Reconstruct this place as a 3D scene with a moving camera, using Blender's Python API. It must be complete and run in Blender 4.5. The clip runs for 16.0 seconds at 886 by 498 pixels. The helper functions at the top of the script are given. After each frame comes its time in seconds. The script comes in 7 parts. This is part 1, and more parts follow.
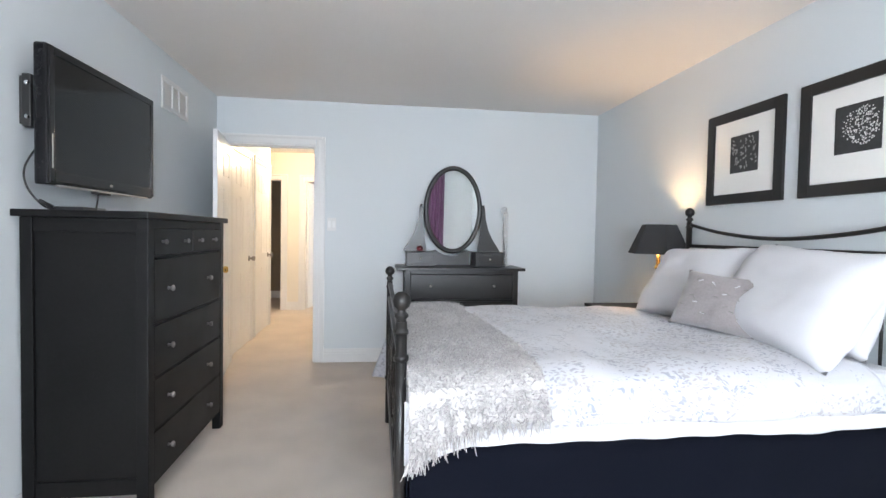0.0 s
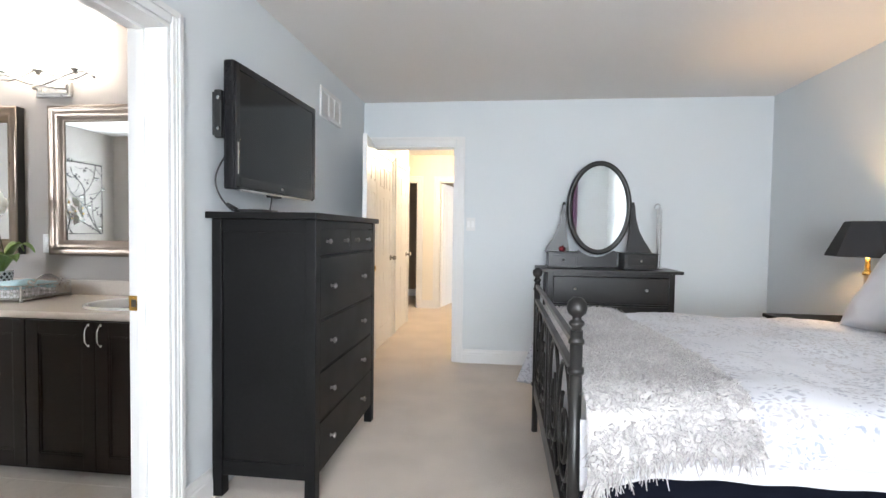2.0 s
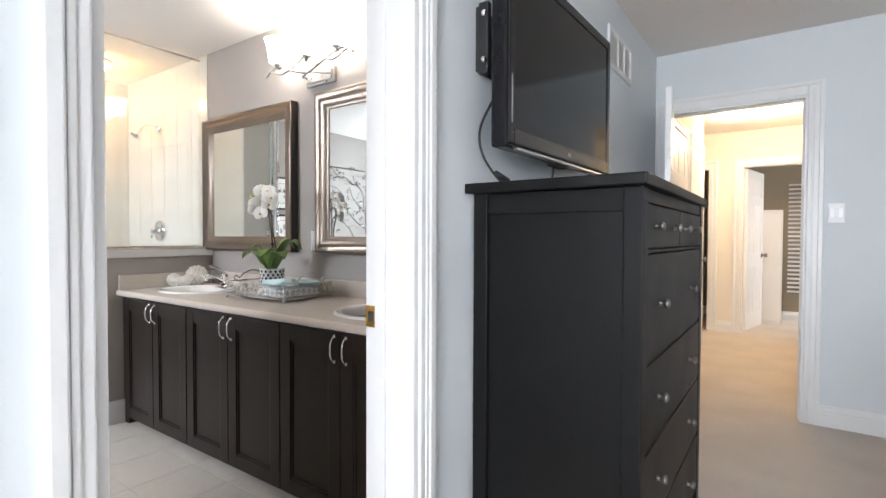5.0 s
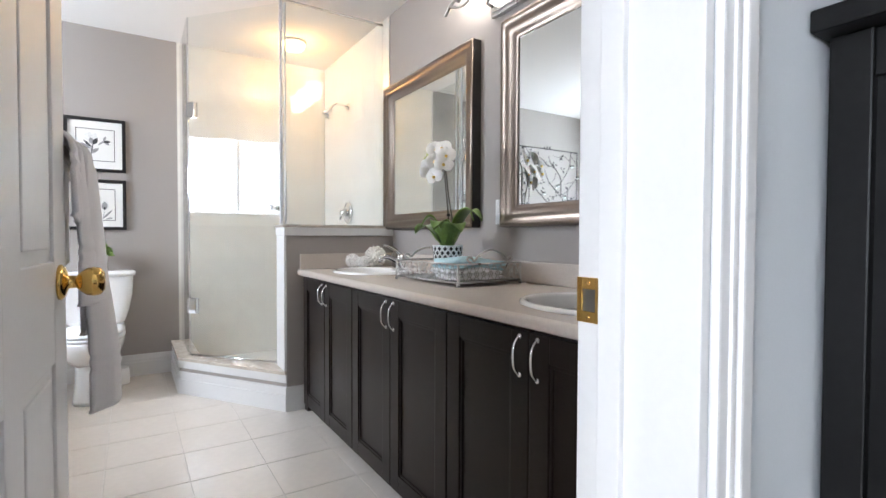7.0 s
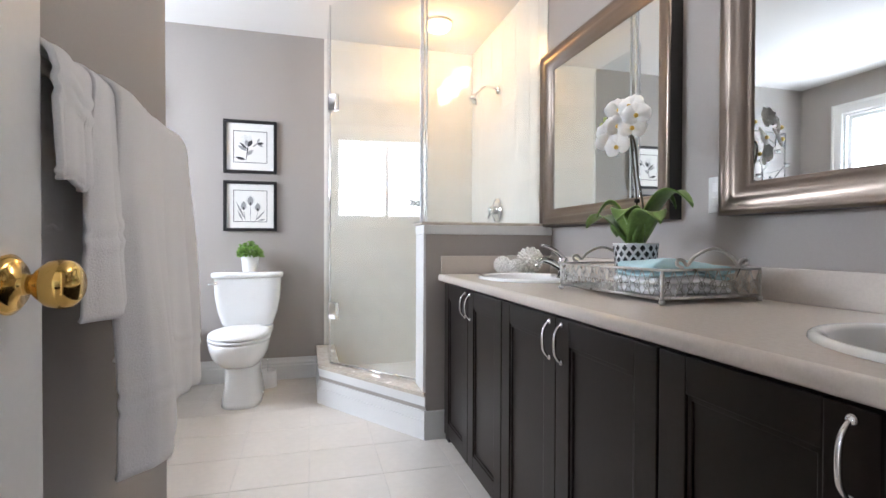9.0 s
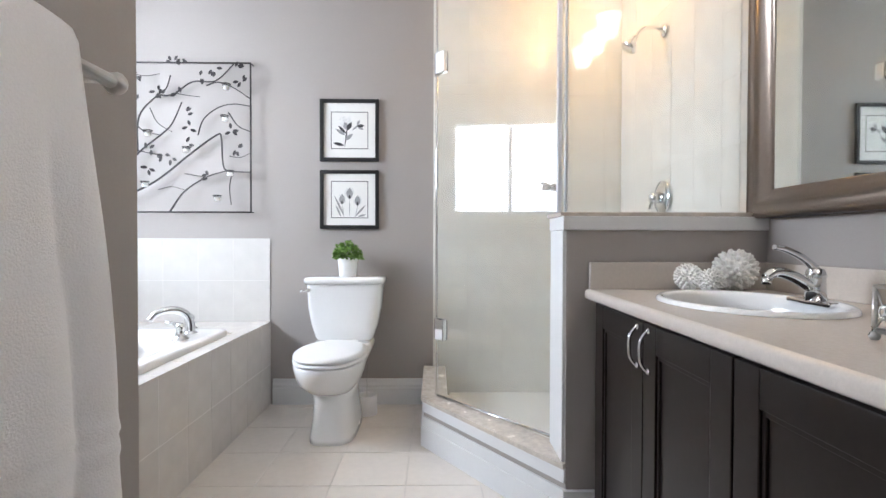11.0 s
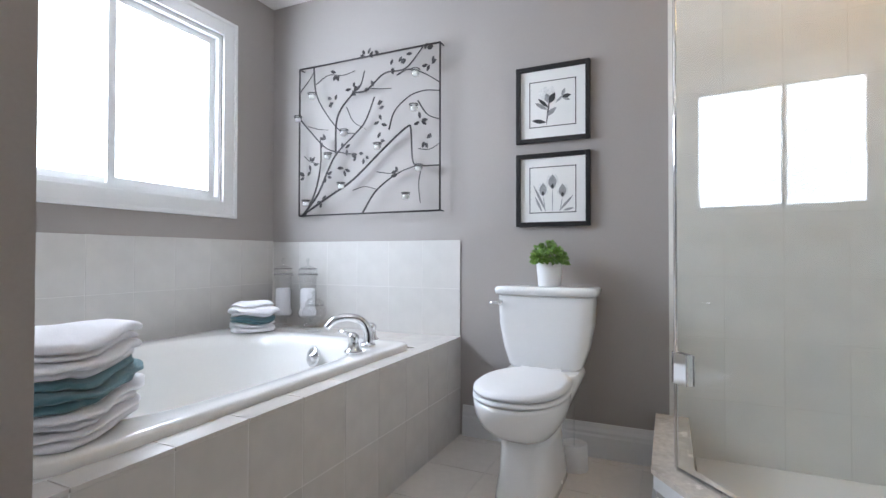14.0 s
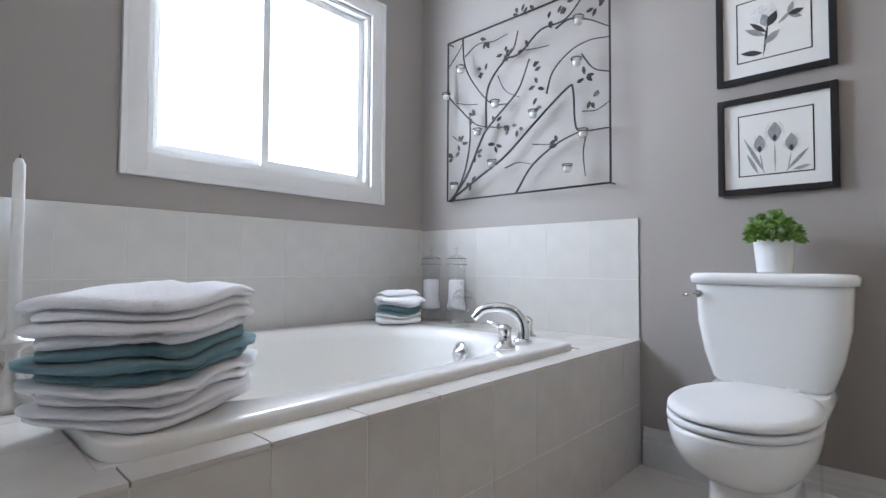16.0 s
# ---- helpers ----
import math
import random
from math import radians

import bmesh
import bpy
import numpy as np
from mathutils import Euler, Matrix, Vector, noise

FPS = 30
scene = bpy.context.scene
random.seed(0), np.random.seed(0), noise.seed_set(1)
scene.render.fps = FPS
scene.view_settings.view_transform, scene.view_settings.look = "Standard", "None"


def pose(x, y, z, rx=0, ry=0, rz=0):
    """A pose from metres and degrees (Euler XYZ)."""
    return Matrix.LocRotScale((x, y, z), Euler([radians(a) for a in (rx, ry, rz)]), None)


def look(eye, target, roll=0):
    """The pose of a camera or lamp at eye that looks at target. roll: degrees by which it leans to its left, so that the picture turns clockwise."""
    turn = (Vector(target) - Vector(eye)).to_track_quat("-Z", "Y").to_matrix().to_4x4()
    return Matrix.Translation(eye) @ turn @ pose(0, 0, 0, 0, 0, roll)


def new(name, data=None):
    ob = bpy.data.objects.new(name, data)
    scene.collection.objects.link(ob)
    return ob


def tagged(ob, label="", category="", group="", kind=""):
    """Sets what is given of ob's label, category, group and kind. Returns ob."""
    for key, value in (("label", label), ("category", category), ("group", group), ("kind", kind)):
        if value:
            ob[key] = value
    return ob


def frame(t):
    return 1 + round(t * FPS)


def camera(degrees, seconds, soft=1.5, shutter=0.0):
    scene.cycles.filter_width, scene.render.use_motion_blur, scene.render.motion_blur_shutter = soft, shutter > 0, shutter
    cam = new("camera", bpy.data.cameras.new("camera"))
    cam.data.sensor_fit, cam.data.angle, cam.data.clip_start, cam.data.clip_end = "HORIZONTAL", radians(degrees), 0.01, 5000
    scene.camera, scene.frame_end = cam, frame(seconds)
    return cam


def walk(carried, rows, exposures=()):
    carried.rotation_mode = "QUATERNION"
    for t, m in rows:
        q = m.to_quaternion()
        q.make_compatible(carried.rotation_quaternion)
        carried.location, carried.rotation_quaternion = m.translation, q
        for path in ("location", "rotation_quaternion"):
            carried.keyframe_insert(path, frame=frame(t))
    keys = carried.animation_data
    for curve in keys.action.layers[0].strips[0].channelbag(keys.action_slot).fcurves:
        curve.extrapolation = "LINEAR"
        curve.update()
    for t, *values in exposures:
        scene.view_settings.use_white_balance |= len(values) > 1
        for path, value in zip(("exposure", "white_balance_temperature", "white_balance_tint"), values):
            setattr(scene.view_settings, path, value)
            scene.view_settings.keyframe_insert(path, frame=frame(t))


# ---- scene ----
cam = camera(84.1, 16.0)
PATH = [
    (0, (-0.02, 0.026, 1.257), (0.244, 2.008, 1.193), 1.0),
    (0.5, (-0.044, 0.039, 1.257), (0.106, 2.032, 1.191), 0.9),
    (1, (-0.077, 0.054, 1.255), (-0.047, 2.053, 1.189), 0.8),
    (1.5, (-0.116, 0.088, 1.252), (-0.214, 2.084, 1.183), 0.8),
    (2, (-0.167, 0.152, 1.251), (-0.402, 2.137, 1.18), 0.8),
    (2.5, (-0.241, 0.241, 1.241), (-0.618, 2.204, 1.171), 0.6),
    (3, (-0.328, 0.349, 1.233), (-0.844, 2.28, 1.164), 0.6),
    (3.5, (-0.407, 0.469, 1.228), (-1.064, 2.357, 1.16), 0.6),
    (4, (-0.479, 0.641, 1.208), (-1.292, 2.467, 1.136), 0.4),
    (4.2, (-0.518, 0.709, 1.201), (-1.397, 2.504, 1.136), 0.3),
    (6.5, (-1.068, 1.379, 1.062), (-2.653, 2.597, 1.01), 0.3),
    (7, (-1.201, 1.465, 1.026), (-2.888, 2.538, 0.976), 0.2),
    (7.5, (-1.322, 1.523, 1.002), (-3.09, 2.458, 0.961), 0.2),
    (8, (-1.444, 1.588, 0.989), (-3.276, 2.39, 0.956), 0.2),
    (8.5, (-1.565, 1.631, 0.989), (-3.45, 2.299, 0.964), 0.2),
    (9, (-1.708, 1.665, 0.986), (-3.638, 2.191, 0.962), 0.2),
    (9.5, (-1.855, 1.684, 0.981), (-3.815, 2.078, 0.96), 0.1),
    (11.8, (-2.698, 1.811, 0.993), (-4.693, 1.671, 0.981), 0.2),
    (12, (-2.743, 1.799, 0.986), (-4.735, 1.616, 0.983), 0.2),
    (12.5, (-2.847, 1.806, 0.981), (-4.819, 1.467, 0.983), 0.1),
    (13, (-2.93, 1.813, 0.966), (-4.864, 1.307, 0.978), 0.1),
    (13.5, (-3.0, 1.79, 0.948), (-4.886, 1.124, 0.971), 0.1),
    (14, (-3.065, 1.771, 0.925), (-4.882, 0.935, 0.952), 0.1),
    (14.5, (-3.128, 1.745, 0.898), (-4.862, 0.75, 0.937), 0.1),
    (15, (-3.199, 1.716, 0.876), (-4.843, 0.578, 0.913), -0.1),
    (15.5, (-3.282, 1.649, 0.832), (-4.842, 0.399, 0.884), 0.1),
    (16, (-3.38, 1.57, 0.804), (-4.848, 0.214, 0.873), 0.3),
]
walk(cam, [(t, look(eye, target, roll)) for t, eye, target, roll in PATH], exposures=[(0.0, 1.20, 6150, 12), (3.0, 1.30, 6350, 12), (4.2, 1.22, 6350, 13), (6.5, 1.04, 6150, 14), (9.5, 1.06, 6050, 15), (12.0, 0.74, 6000, 14), (14.0, 0.48, 5850, 14), (16.0, 0.28, 5850, 14)])

# ---- world and lights ----
world = bpy.data.worlds.new("sky")
scene.world = world
world.use_nodes = True
sky = world.node_tree.nodes.new("ShaderNodeTexSky")
sky.sky_type = "NISHITA"
sky.sun_disc = False
sky.sun_elevation = radians(42)
sky.sun_rotation = radians(330)
back = world.node_tree.nodes["Background"]
back.inputs["Strength"].default_value = 0.15
world.node_tree.links.new(sky.outputs["Color"], back.inputs["Color"])


def lamp(name, kind, m, energy, colour, size=0.1, size_y=None):
    data = bpy.data.lights.new(name, kind)
    data.energy, data.color = energy, colour
    if kind == "AREA":
        data.size = size
        if size_y:
            data.shape, data.size_y = "RECTANGLE", size_y
    elif kind == "SUN":
        data.angle = radians(size)
    else:
        data.shadow_soft_size = size
    ob = new(name, data)
    ob.matrix_basis = m
    return ob


DAY = (0.90, 0.955, 1.0)
WARM = (1.0, 0.62, 0.28)
lamp("sun", "SUN", look((-5, 8.5, 9), (0, 0, 0)), 2.0, (1.0, 0.95, 0.88), 0.6)
lamp("bedroom_window_daylight", "AREA", look((0.1, -2.50, 1.5), (0.1, 3, 2.2)), 112, DAY, 2.1, 1.5)
lamp("bathroom_window_daylight", "AREA", look((-4.5, -0.61, 1.69), (-4.5, 3, 1.69)), 43, (0.86, 0.935, 1.0), 1.05, 0.92)
# fill lamp added to brighten the far room, whose walls have no window
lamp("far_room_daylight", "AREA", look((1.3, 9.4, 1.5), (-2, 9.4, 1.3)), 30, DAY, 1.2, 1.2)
lamp("bedside_bulb", "POINT", pose(1.975, 3.31, 1.22), 12, WARM, 0.03)
lamp("shower_bulb", "POINT", pose(-4.94, 2.51, 2.32), 3.4, (1.0, 0.54, 0.16), 0.05)
lamp("hall_bulb", "POINT", pose(-0.9, 6.9, 2.25), 30, (1.0, 0.76, 0.48), 0.08)


# ---- materials ----
def node(nt, kind, **values):
    n = nt.nodes.new(kind)
    for key, value in values.items():
        n.inputs[key.replace("_", " ")].default_value = value
    return n


def material(name, colour, rough=0.5, metal=0.0, vary=0.06, big=2.0, fine=60.0, bump=0.1, depth=0.002, piece=0.0, rvary=0.08, sheen=0.0, coat=0.0, spec=0.5):
    """A surface with broad mottling, fine grain and relief; piece: how much single objects differ."""
    m = bpy.data.materials.new(name)
    m.use_nodes = True
    nt = m.node_tree
    p = nt.nodes["Principled BSDF"]
    co = nt.nodes.new("ShaderNodeTexCoord")
    n1 = node(nt, "ShaderNodeTexNoise", Scale=big, Detail=4.0)
    n2 = node(nt, "ShaderNodeTexNoise", Scale=fine, Detail=3.0)
    for n in (n1, n2):
        nt.links.new(co.outputs["Object"], n.inputs["Vector"])
    add = nt.nodes.new("ShaderNodeMath")
    add.operation = "ADD"
    nt.links.new(n1.outputs["Fac"], add.inputs[0])
    nt.links.new(n2.outputs["Fac"], add.inputs[1])
    span = node(nt, "ShaderNodeMapRange")
    span.inputs["From Min"].default_value, span.inputs["From Max"].default_value = 0.65, 1.35
    span.inputs["To Min"].default_value, span.inputs["To Max"].default_value = 1 - vary, 1 + vary
    nt.links.new(add.outputs[0], span.inputs["Value"])
    factor = span.outputs["Result"]
    if piece:
        info = nt.nodes.new("ShaderNodeObjectInfo")
        each = node(nt, "ShaderNodeMapRange")
        each.inputs["To Min"].default_value, each.inputs["To Max"].default_value = 1 - piece, 1 + piece
        nt.links.new(info.outputs["Random"], each.inputs["Value"])
        both = nt.nodes.new("ShaderNodeMath")
        both.operation = "MULTIPLY"
        nt.links.new(factor, both.inputs[0])
        nt.links.new(each.outputs["Result"], both.inputs[1])
        factor = both.outputs[0]
    mul = nt.nodes.new("ShaderNodeVectorMath")
    mul.operation = "SCALE"
    mul.inputs[0].default_value = colour
    nt.links.new(factor, mul.inputs["Scale"])
    nt.links.new(mul.outputs[0], p.inputs["Base Color"])
    rr = node(nt, "ShaderNodeMapRange")
    rr.inputs["To Min"].default_value, rr.inputs["To Max"].default_value = max(0.02, rough - rvary), min(1, rough + rvary)
    nt.links.new(n1.outputs["Fac"], rr.inputs["Value"])
    nt.links.new(rr.outputs["Result"], p.inputs["Roughness"])
    p.inputs["Metallic"].default_value = metal
    p.inputs["Specular IOR Level"].default_value = spec
    if sheen:
        p.inputs["Sheen Weight"].default_value = sheen
    if coat:
        p.inputs["Coat Weight"].default_value = coat
    if bump:
        b = node(nt, "ShaderNodeBump", Strength=bump, Distance=depth)
        nt.links.new(n2.outputs["Fac"], b.inputs["Height"])
        nt.links.new(b.outputs["Normal"], p.inputs["Normal"])
    return m


def glowing(name, colour, strength):
    m = bpy.data.materials.new(name)
    m.use_nodes = True
    p = m.node_tree.nodes["Principled BSDF"]
    p.inputs["Base Color"].default_value = (0.9, 0.88, 0.84, 1)
    p.inputs["Emission Color"].default_value = (*colour, 1)
    p.inputs["Emission Strength"].default_value = strength
    return m


def pane_glass(name, tint, ior=1.5):
    """Clear sheet glass: straight through, with a sheen that grows at grazing angles."""
    m = bpy.data.materials.new(name)
    m.use_nodes = True
    nt = m.node_tree
    out = nt.nodes["Material Output"]
    clear = nt.nodes.new("ShaderNodeBsdfTransparent")
    clear.inputs["Color"].default_value = (*tint, 1)
    gloss = nt.nodes.new("ShaderNodeBsdfGlossy")
    gloss.inputs["Roughness"].default_value = 0.0
    facing = nt.nodes.new("ShaderNodeLayerWeight")
    facing.inputs["Blend"].default_value = 0.5
    steep = nt.nodes.new("ShaderNodeMath")
    steep.operation = "POWER"
    steep.inputs[1].default_value = 5.0
    nt.links.new(facing.outputs["Facing"], steep.inputs[0])
    sheen = nt.nodes.new("ShaderNodeMapRange")
    sheen.inputs["To Min"].default_value, sheen.inputs["To Max"].default_value = ((ior - 1) / (ior + 1)) ** 2, 0.92
    nt.links.new(steep.outputs[0], sheen.inputs["Value"])
    mix = nt.nodes.new("ShaderNodeMixShader")
    nt.links.new(sheen.outputs["Result"], mix.inputs[0])
    nt.links.new(clear.outputs[0], mix.inputs[1])
    nt.links.new(gloss.outputs[0], mix.inputs[2])
    nt.links.new(mix.outputs[0], out.inputs["Surface"])
    return m


M = dict(
    wall_blue=material("bedroom_paint", (0.645, 0.680, 0.700), 0.75, vary=0.02, big=1.2, fine=220, bump=0.06, depth=0.001),
    wall_taupe=material("bathroom_paint", (0.365, 0.334, 0.310), 0.7, vary=0.03, big=1.2, fine=220, bump=0.06, depth=0.001),
    wall_cream=material("hall_paint", (0.74, 0.70, 0.62), 0.75, vary=0.03, big=1.2, fine=220, bump=0.06, depth=0.001),
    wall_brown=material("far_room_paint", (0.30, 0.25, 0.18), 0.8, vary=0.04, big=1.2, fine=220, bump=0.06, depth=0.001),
    ceiling=material("ceiling_paint", (0.78, 0.755, 0.73), 0.9, vary=0.02, big=1.5, fine=180, bump=0.15, depth=0.002),
    trim=material("white_trim_paint", (0.72, 0.72, 0.715), 0.35, vary=0.02, big=3, fine=90, bump=0.03),
    # the same trim paint, made paler so the window casings look lit
    trim_lit=material("white_trim_paint_lit", (0.82, 0.82, 0.81), 0.35, vary=0.02, big=3, fine=90, bump=0.03),
    seal=material("pale_glass_seal", (0.70, 0.73, 0.77), 0.3, vary=0.03, bump=0),
    door=material("white_door_paint", (0.76, 0.76, 0.76), 0.35, vary=0.02, big=3, fine=90, bump=0.05),
    carpet=material("beige_carpet", (0.66, 0.57, 0.49), 1.0, vary=0.14, big=3.0, fine=420, bump=0.9, depth=0.006, sheen=0.3),
    blackbrown=material("black_brown_stain", (0.0065, 0.0064, 0.0064), 0.45, vary=0.25, big=4, fine=70, bump=0.12, depth=0.001, spec=0.17),
    satin_brown=material("satin_black_brown_stain", (0.011, 0.0108, 0.011), 0.33, vary=0.25, big=4, fine=70, bump=0.06, depth=0.001, spec=0.5),
    iron=material("dark_bronze_iron", (0.018, 0.017, 0.0165), 0.34, 0.3, vary=0.2, big=8, fine=120, bump=0.08, depth=0.001),
    tv_frame=material("tv_frame_plastic", (0.009, 0.009, 0.010), 0.22, vary=0.1, bump=0, spec=0.3),
    tv_screen=material("tv_screen", (0.008, 0.008, 0.008), 0.10, vary=0.05, bump=0, rvary=0.02, spec=0.25),
    black=material("matt_black_plastic", (0.012, 0.012, 0.012), 0.5, vary=0.1, bump=0),
    frame_black=material("black_picture_frame", (0.012, 0.011, 0.011), 0.35, vary=0.15, big=9, fine=120, bump=0.05),
    mat_board=material("white_mount_board", (0.80, 0.79, 0.76), 0.8, vary=0.015, bump=0.02),
    print_dark=material("dark_photo_print", (0.035, 0.035, 0.036), 0.5, vary=0.3, big=12, fine=60, bump=0),
    print_grey=material("grey_photo_print", (0.30, 0.30, 0.30), 0.5, vary=0.3, big=20, fine=90, bump=0),
    print_light=material("pale_photo_print", (0.72, 0.72, 0.70), 0.5, vary=0.2, big=30, fine=120, bump=0),
    navy=material("navy_bed_skirt", (0.0035, 0.0045, 0.009), 0.95, spec=0.1, vary=0.15, big=3, fine=300, bump=0.3),
    linen=material("white_linen", (0.62, 0.62, 0.65), 0.85, vary=0.03, big=4, fine=260, bump=0.2, sheen=0.2),
    cushion=material("grey_satin_cushion", (0.30, 0.275, 0.275), 0.45, vary=0.12, big=6, fine=90, bump=0.2, sheen=0.4),
    shag=material("cream_shag_yarn", (0.45, 0.43, 0.42), 0.95, vary=0.2, big=14, fine=160, bump=0.5, depth=0.004, sheen=0.3),
    chrome=material("polished_chrome", (0.78, 0.79, 0.80), 0.08, 1.0, vary=0.02, bump=0, rvary=0.03),
    nickel=material("brushed_nickel", (0.55, 0.53, 0.50), 0.3, 1.0, vary=0.06, big=6, fine=150, bump=0.04),
    pewter=material("dark_pewter_knob", (0.28, 0.27, 0.26), 0.35, 1.0, vary=0.1, bump=0),
    brass=material("polished_brass", (0.80, 0.52, 0.16), 0.12, 1.0, vary=0.04, bump=0, rvary=0.04),
    mirror_frame=material("silver_bronze_mirror_frame", (0.215, 0.172, 0.140), 0.30, 1.0, vary=0.06, big=3, fine=140, bump=0.02),
    mirror_side=material("black_frame_side", (0.015, 0.014, 0.013), 0.4, vary=0.1, bump=0),
    silver=material("mirror_silvering", (0.76, 0.78, 0.77), 0.02, 1.0, vary=0.0, bump=0, rvary=0.0),
    espresso=material("espresso_cabinet", (0.0125, 0.0080, 0.0066), 0.34, vary=0.2, big=4, fine=60, bump=0.08, depth=0.001, spec=0.25),
    counter=material("beige_laminate", (0.60, 0.54, 0.48), 0.26, vary=0.05, big=90, fine=320, bump=0.0, rvary=0.01),
    porcelain=material("white_porcelain", (0.86, 0.86, 0.85), 0.08, vary=0.01, bump=0, rvary=0.02, coat=0.3),
    acrylic=material("white_acrylic_tub", (0.80, 0.79, 0.76), 0.12, vary=0.01, bump=0, rvary=0.03, coat=0.2),
    tile_wall=material("white_grey_wall_tile", (0.64, 0.62, 0.59), 0.16, vary=0.04, big=3, fine=12, bump=0.04, piece=0.012, rvary=0.04),
    tile_front=material("beige_grey_tub_tile", (0.60, 0.57, 0.53), 0.22, vary=0.06, big=3, fine=12, bump=0.04, piece=0.025, rvary=0.05),
    tile_shower=material("cream_shower_tile", (0.80, 0.785, 0.74), 0.2, vary=0.05, big=3, fine=10, bump=0.04, piece=0.02, rvary=0.05),
    tile_floor=material("cream_floor_tile", (0.72, 0.665, 0.60), 0.22, vary=0.04, big=4, fine=30, bump=0.05, piece=0.012),
    grout=material("pale_grout", (0.70, 0.68, 0.65), 0.9, vary=0.06, big=8, fine=160, bump=0.2),
    grout_floor=material("grey_grout", (0.60, 0.56, 0.51), 0.9, vary=0.08, big=8, fine=160, bump=0.2),
    grout_shower=material("shower_grout", (0.68, 0.66, 0.61), 0.9, vary=0.06, big=8, fine=160, bump=0.2),
    marble=material("beige_marble_cap", (0.57, 0.51, 0.44), 0.25, vary=0.17, big=14, fine=50, bump=0.05),
    towel=material("white_terry", (0.91, 0.90, 0.92), 0.95, vary=0.05, big=5, fine=330, bump=0.9, depth=0.004, sheen=0.4),
    towel_grey=material("pale_grey_terry", (0.86, 0.85, 0.86), 0.95, vary=0.04, big=5, fine=420, bump=0.4, depth=0.003, sheen=0.4),
    towel_teal=material("teal_terry", (0.10, 0.22, 0.25), 0.95, vary=0.10, big=6, fine=330, bump=0.9, depth=0.004, sheen=0.4),
    soft_blue=material("pale_blue_cloth", (0.46, 0.68, 0.74), 0.9, vary=0.06, big=8, fine=330, bump=0.6, depth=0.003, sheen=0.3),
    leaf=material("deep_green_leaf", (0.14, 0.235, 0.055), 0.35, vary=0.25, big=20, fine=90, bump=0.1),
    grass=material("bright_green_blade", (0.17, 0.30, 0.06), 0.55, vary=0.35, big=40, fine=120, bump=0.1),
    stem=material("dark_stem", (0.045, 0.040, 0.020), 0.5, vary=0.2, bump=0),
    petal=material("white_petal", (0.84, 0.83, 0.80), 0.6, vary=0.04, big=30, fine=120, bump=0.1),
    petal_heart=material("yellow_petal_heart", (0.62, 0.40, 0.06), 0.6, vary=0.2, big=60, fine=120, bump=0),
    bud=material("green_bud", (0.42, 0.46, 0.14), 0.5, vary=0.2, big=40, bump=0),
    ceramic=material("white_ceramic", (0.80, 0.80, 0.80), 0.3, vary=0.02, bump=0),
    lattice_black=material("black_pot_glaze", (0.015, 0.015, 0.016), 0.3, vary=0.1, bump=0),
    shade=material("charcoal_lamp_shade", (0.022, 0.022, 0.024), 0.85, vary=0.15, big=6, fine=260, bump=0.2),
    antique=material("antique_silver_wire", (0.55, 0.54, 0.52), 0.30, 1.0, vary=0.2, big=30, fine=150, bump=0.1),
    art_metal=material("dark_wire_art", (0.05, 0.045, 0.045), 0.45, 0.7, vary=0.2, big=20, bump=0),
    red_glass=material("dark_red_glass", (0.10, 0.008, 0.012), 0.08, vary=0.2, bump=0),
    purple=material("purple_curtain", (0.13, 0.035, 0.12), 0.7, vary=0.15, big=5, fine=200, bump=0.2, sheen=0.4),
    sponge=material("cream_sponge", (0.90, 0.88, 0.84), 0.95, vary=0.12, big=30, fine=120, bump=0.9, depth=0.004),
    wax=material("white_wax", (0.82, 0.81, 0.77), 0.45, vary=0.02, bump=0),
    ground=material("pale_ground", (0.18, 0.20, 0.12), 0.95, vary=0.2, big=0.4, fine=6, bump=0.2),
    lit_shade=glowing("lit_frosted_glass", (1.0, 0.92, 0.80), 9.5),
    lit_dome=glowing("lit_warm_dome", (1.0, 0.66, 0.28), 3.0),
    bright_sky=glowing("bright_hazy_sky", (0.88, 0.95, 1.0), 2.5),
    glass=pane_glass("shower_glass", (0.965, 0.975, 0.97), 1.42),
    clear=pane_glass("clear_glass", (0.96, 0.97, 0.97), 1.45),
    jar_glass=pane_glass("thick_jar_glass", (0.965, 0.97, 0.97), 1.9),
)



def per_strand(m, amount):
    """Let every single loop of yarn in a mesh differ in tone."""
    nt = m.node_tree
    p = nt.nodes["Principled BSDF"]
    base = p.inputs["Base Color"].links[0].from_socket
    geo = nt.nodes.new("ShaderNodeNewGeometry")
    span = node(nt, "ShaderNodeMapRange")
    span.inputs["To Min"].default_value, span.inputs["To Max"].default_value = 1 - amount, 1 + amount
    nt.links.new(geo.outputs["Random Per Island"], span.inputs["Value"])
    mul = nt.nodes.new("ShaderNodeVectorMath")
    mul.operation = "SCALE"
    nt.links.new(base, mul.inputs[0])
    nt.links.new(span.outputs["Result"], mul.inputs["Scale"])
    nt.links.new(mul.outputs[0], p.inputs["Base Color"])


# uneven yarn tone also stands in for the shadows between the loops
per_strand(M["shag"], 0.20)
per_strand(M["grass"], 0.35)


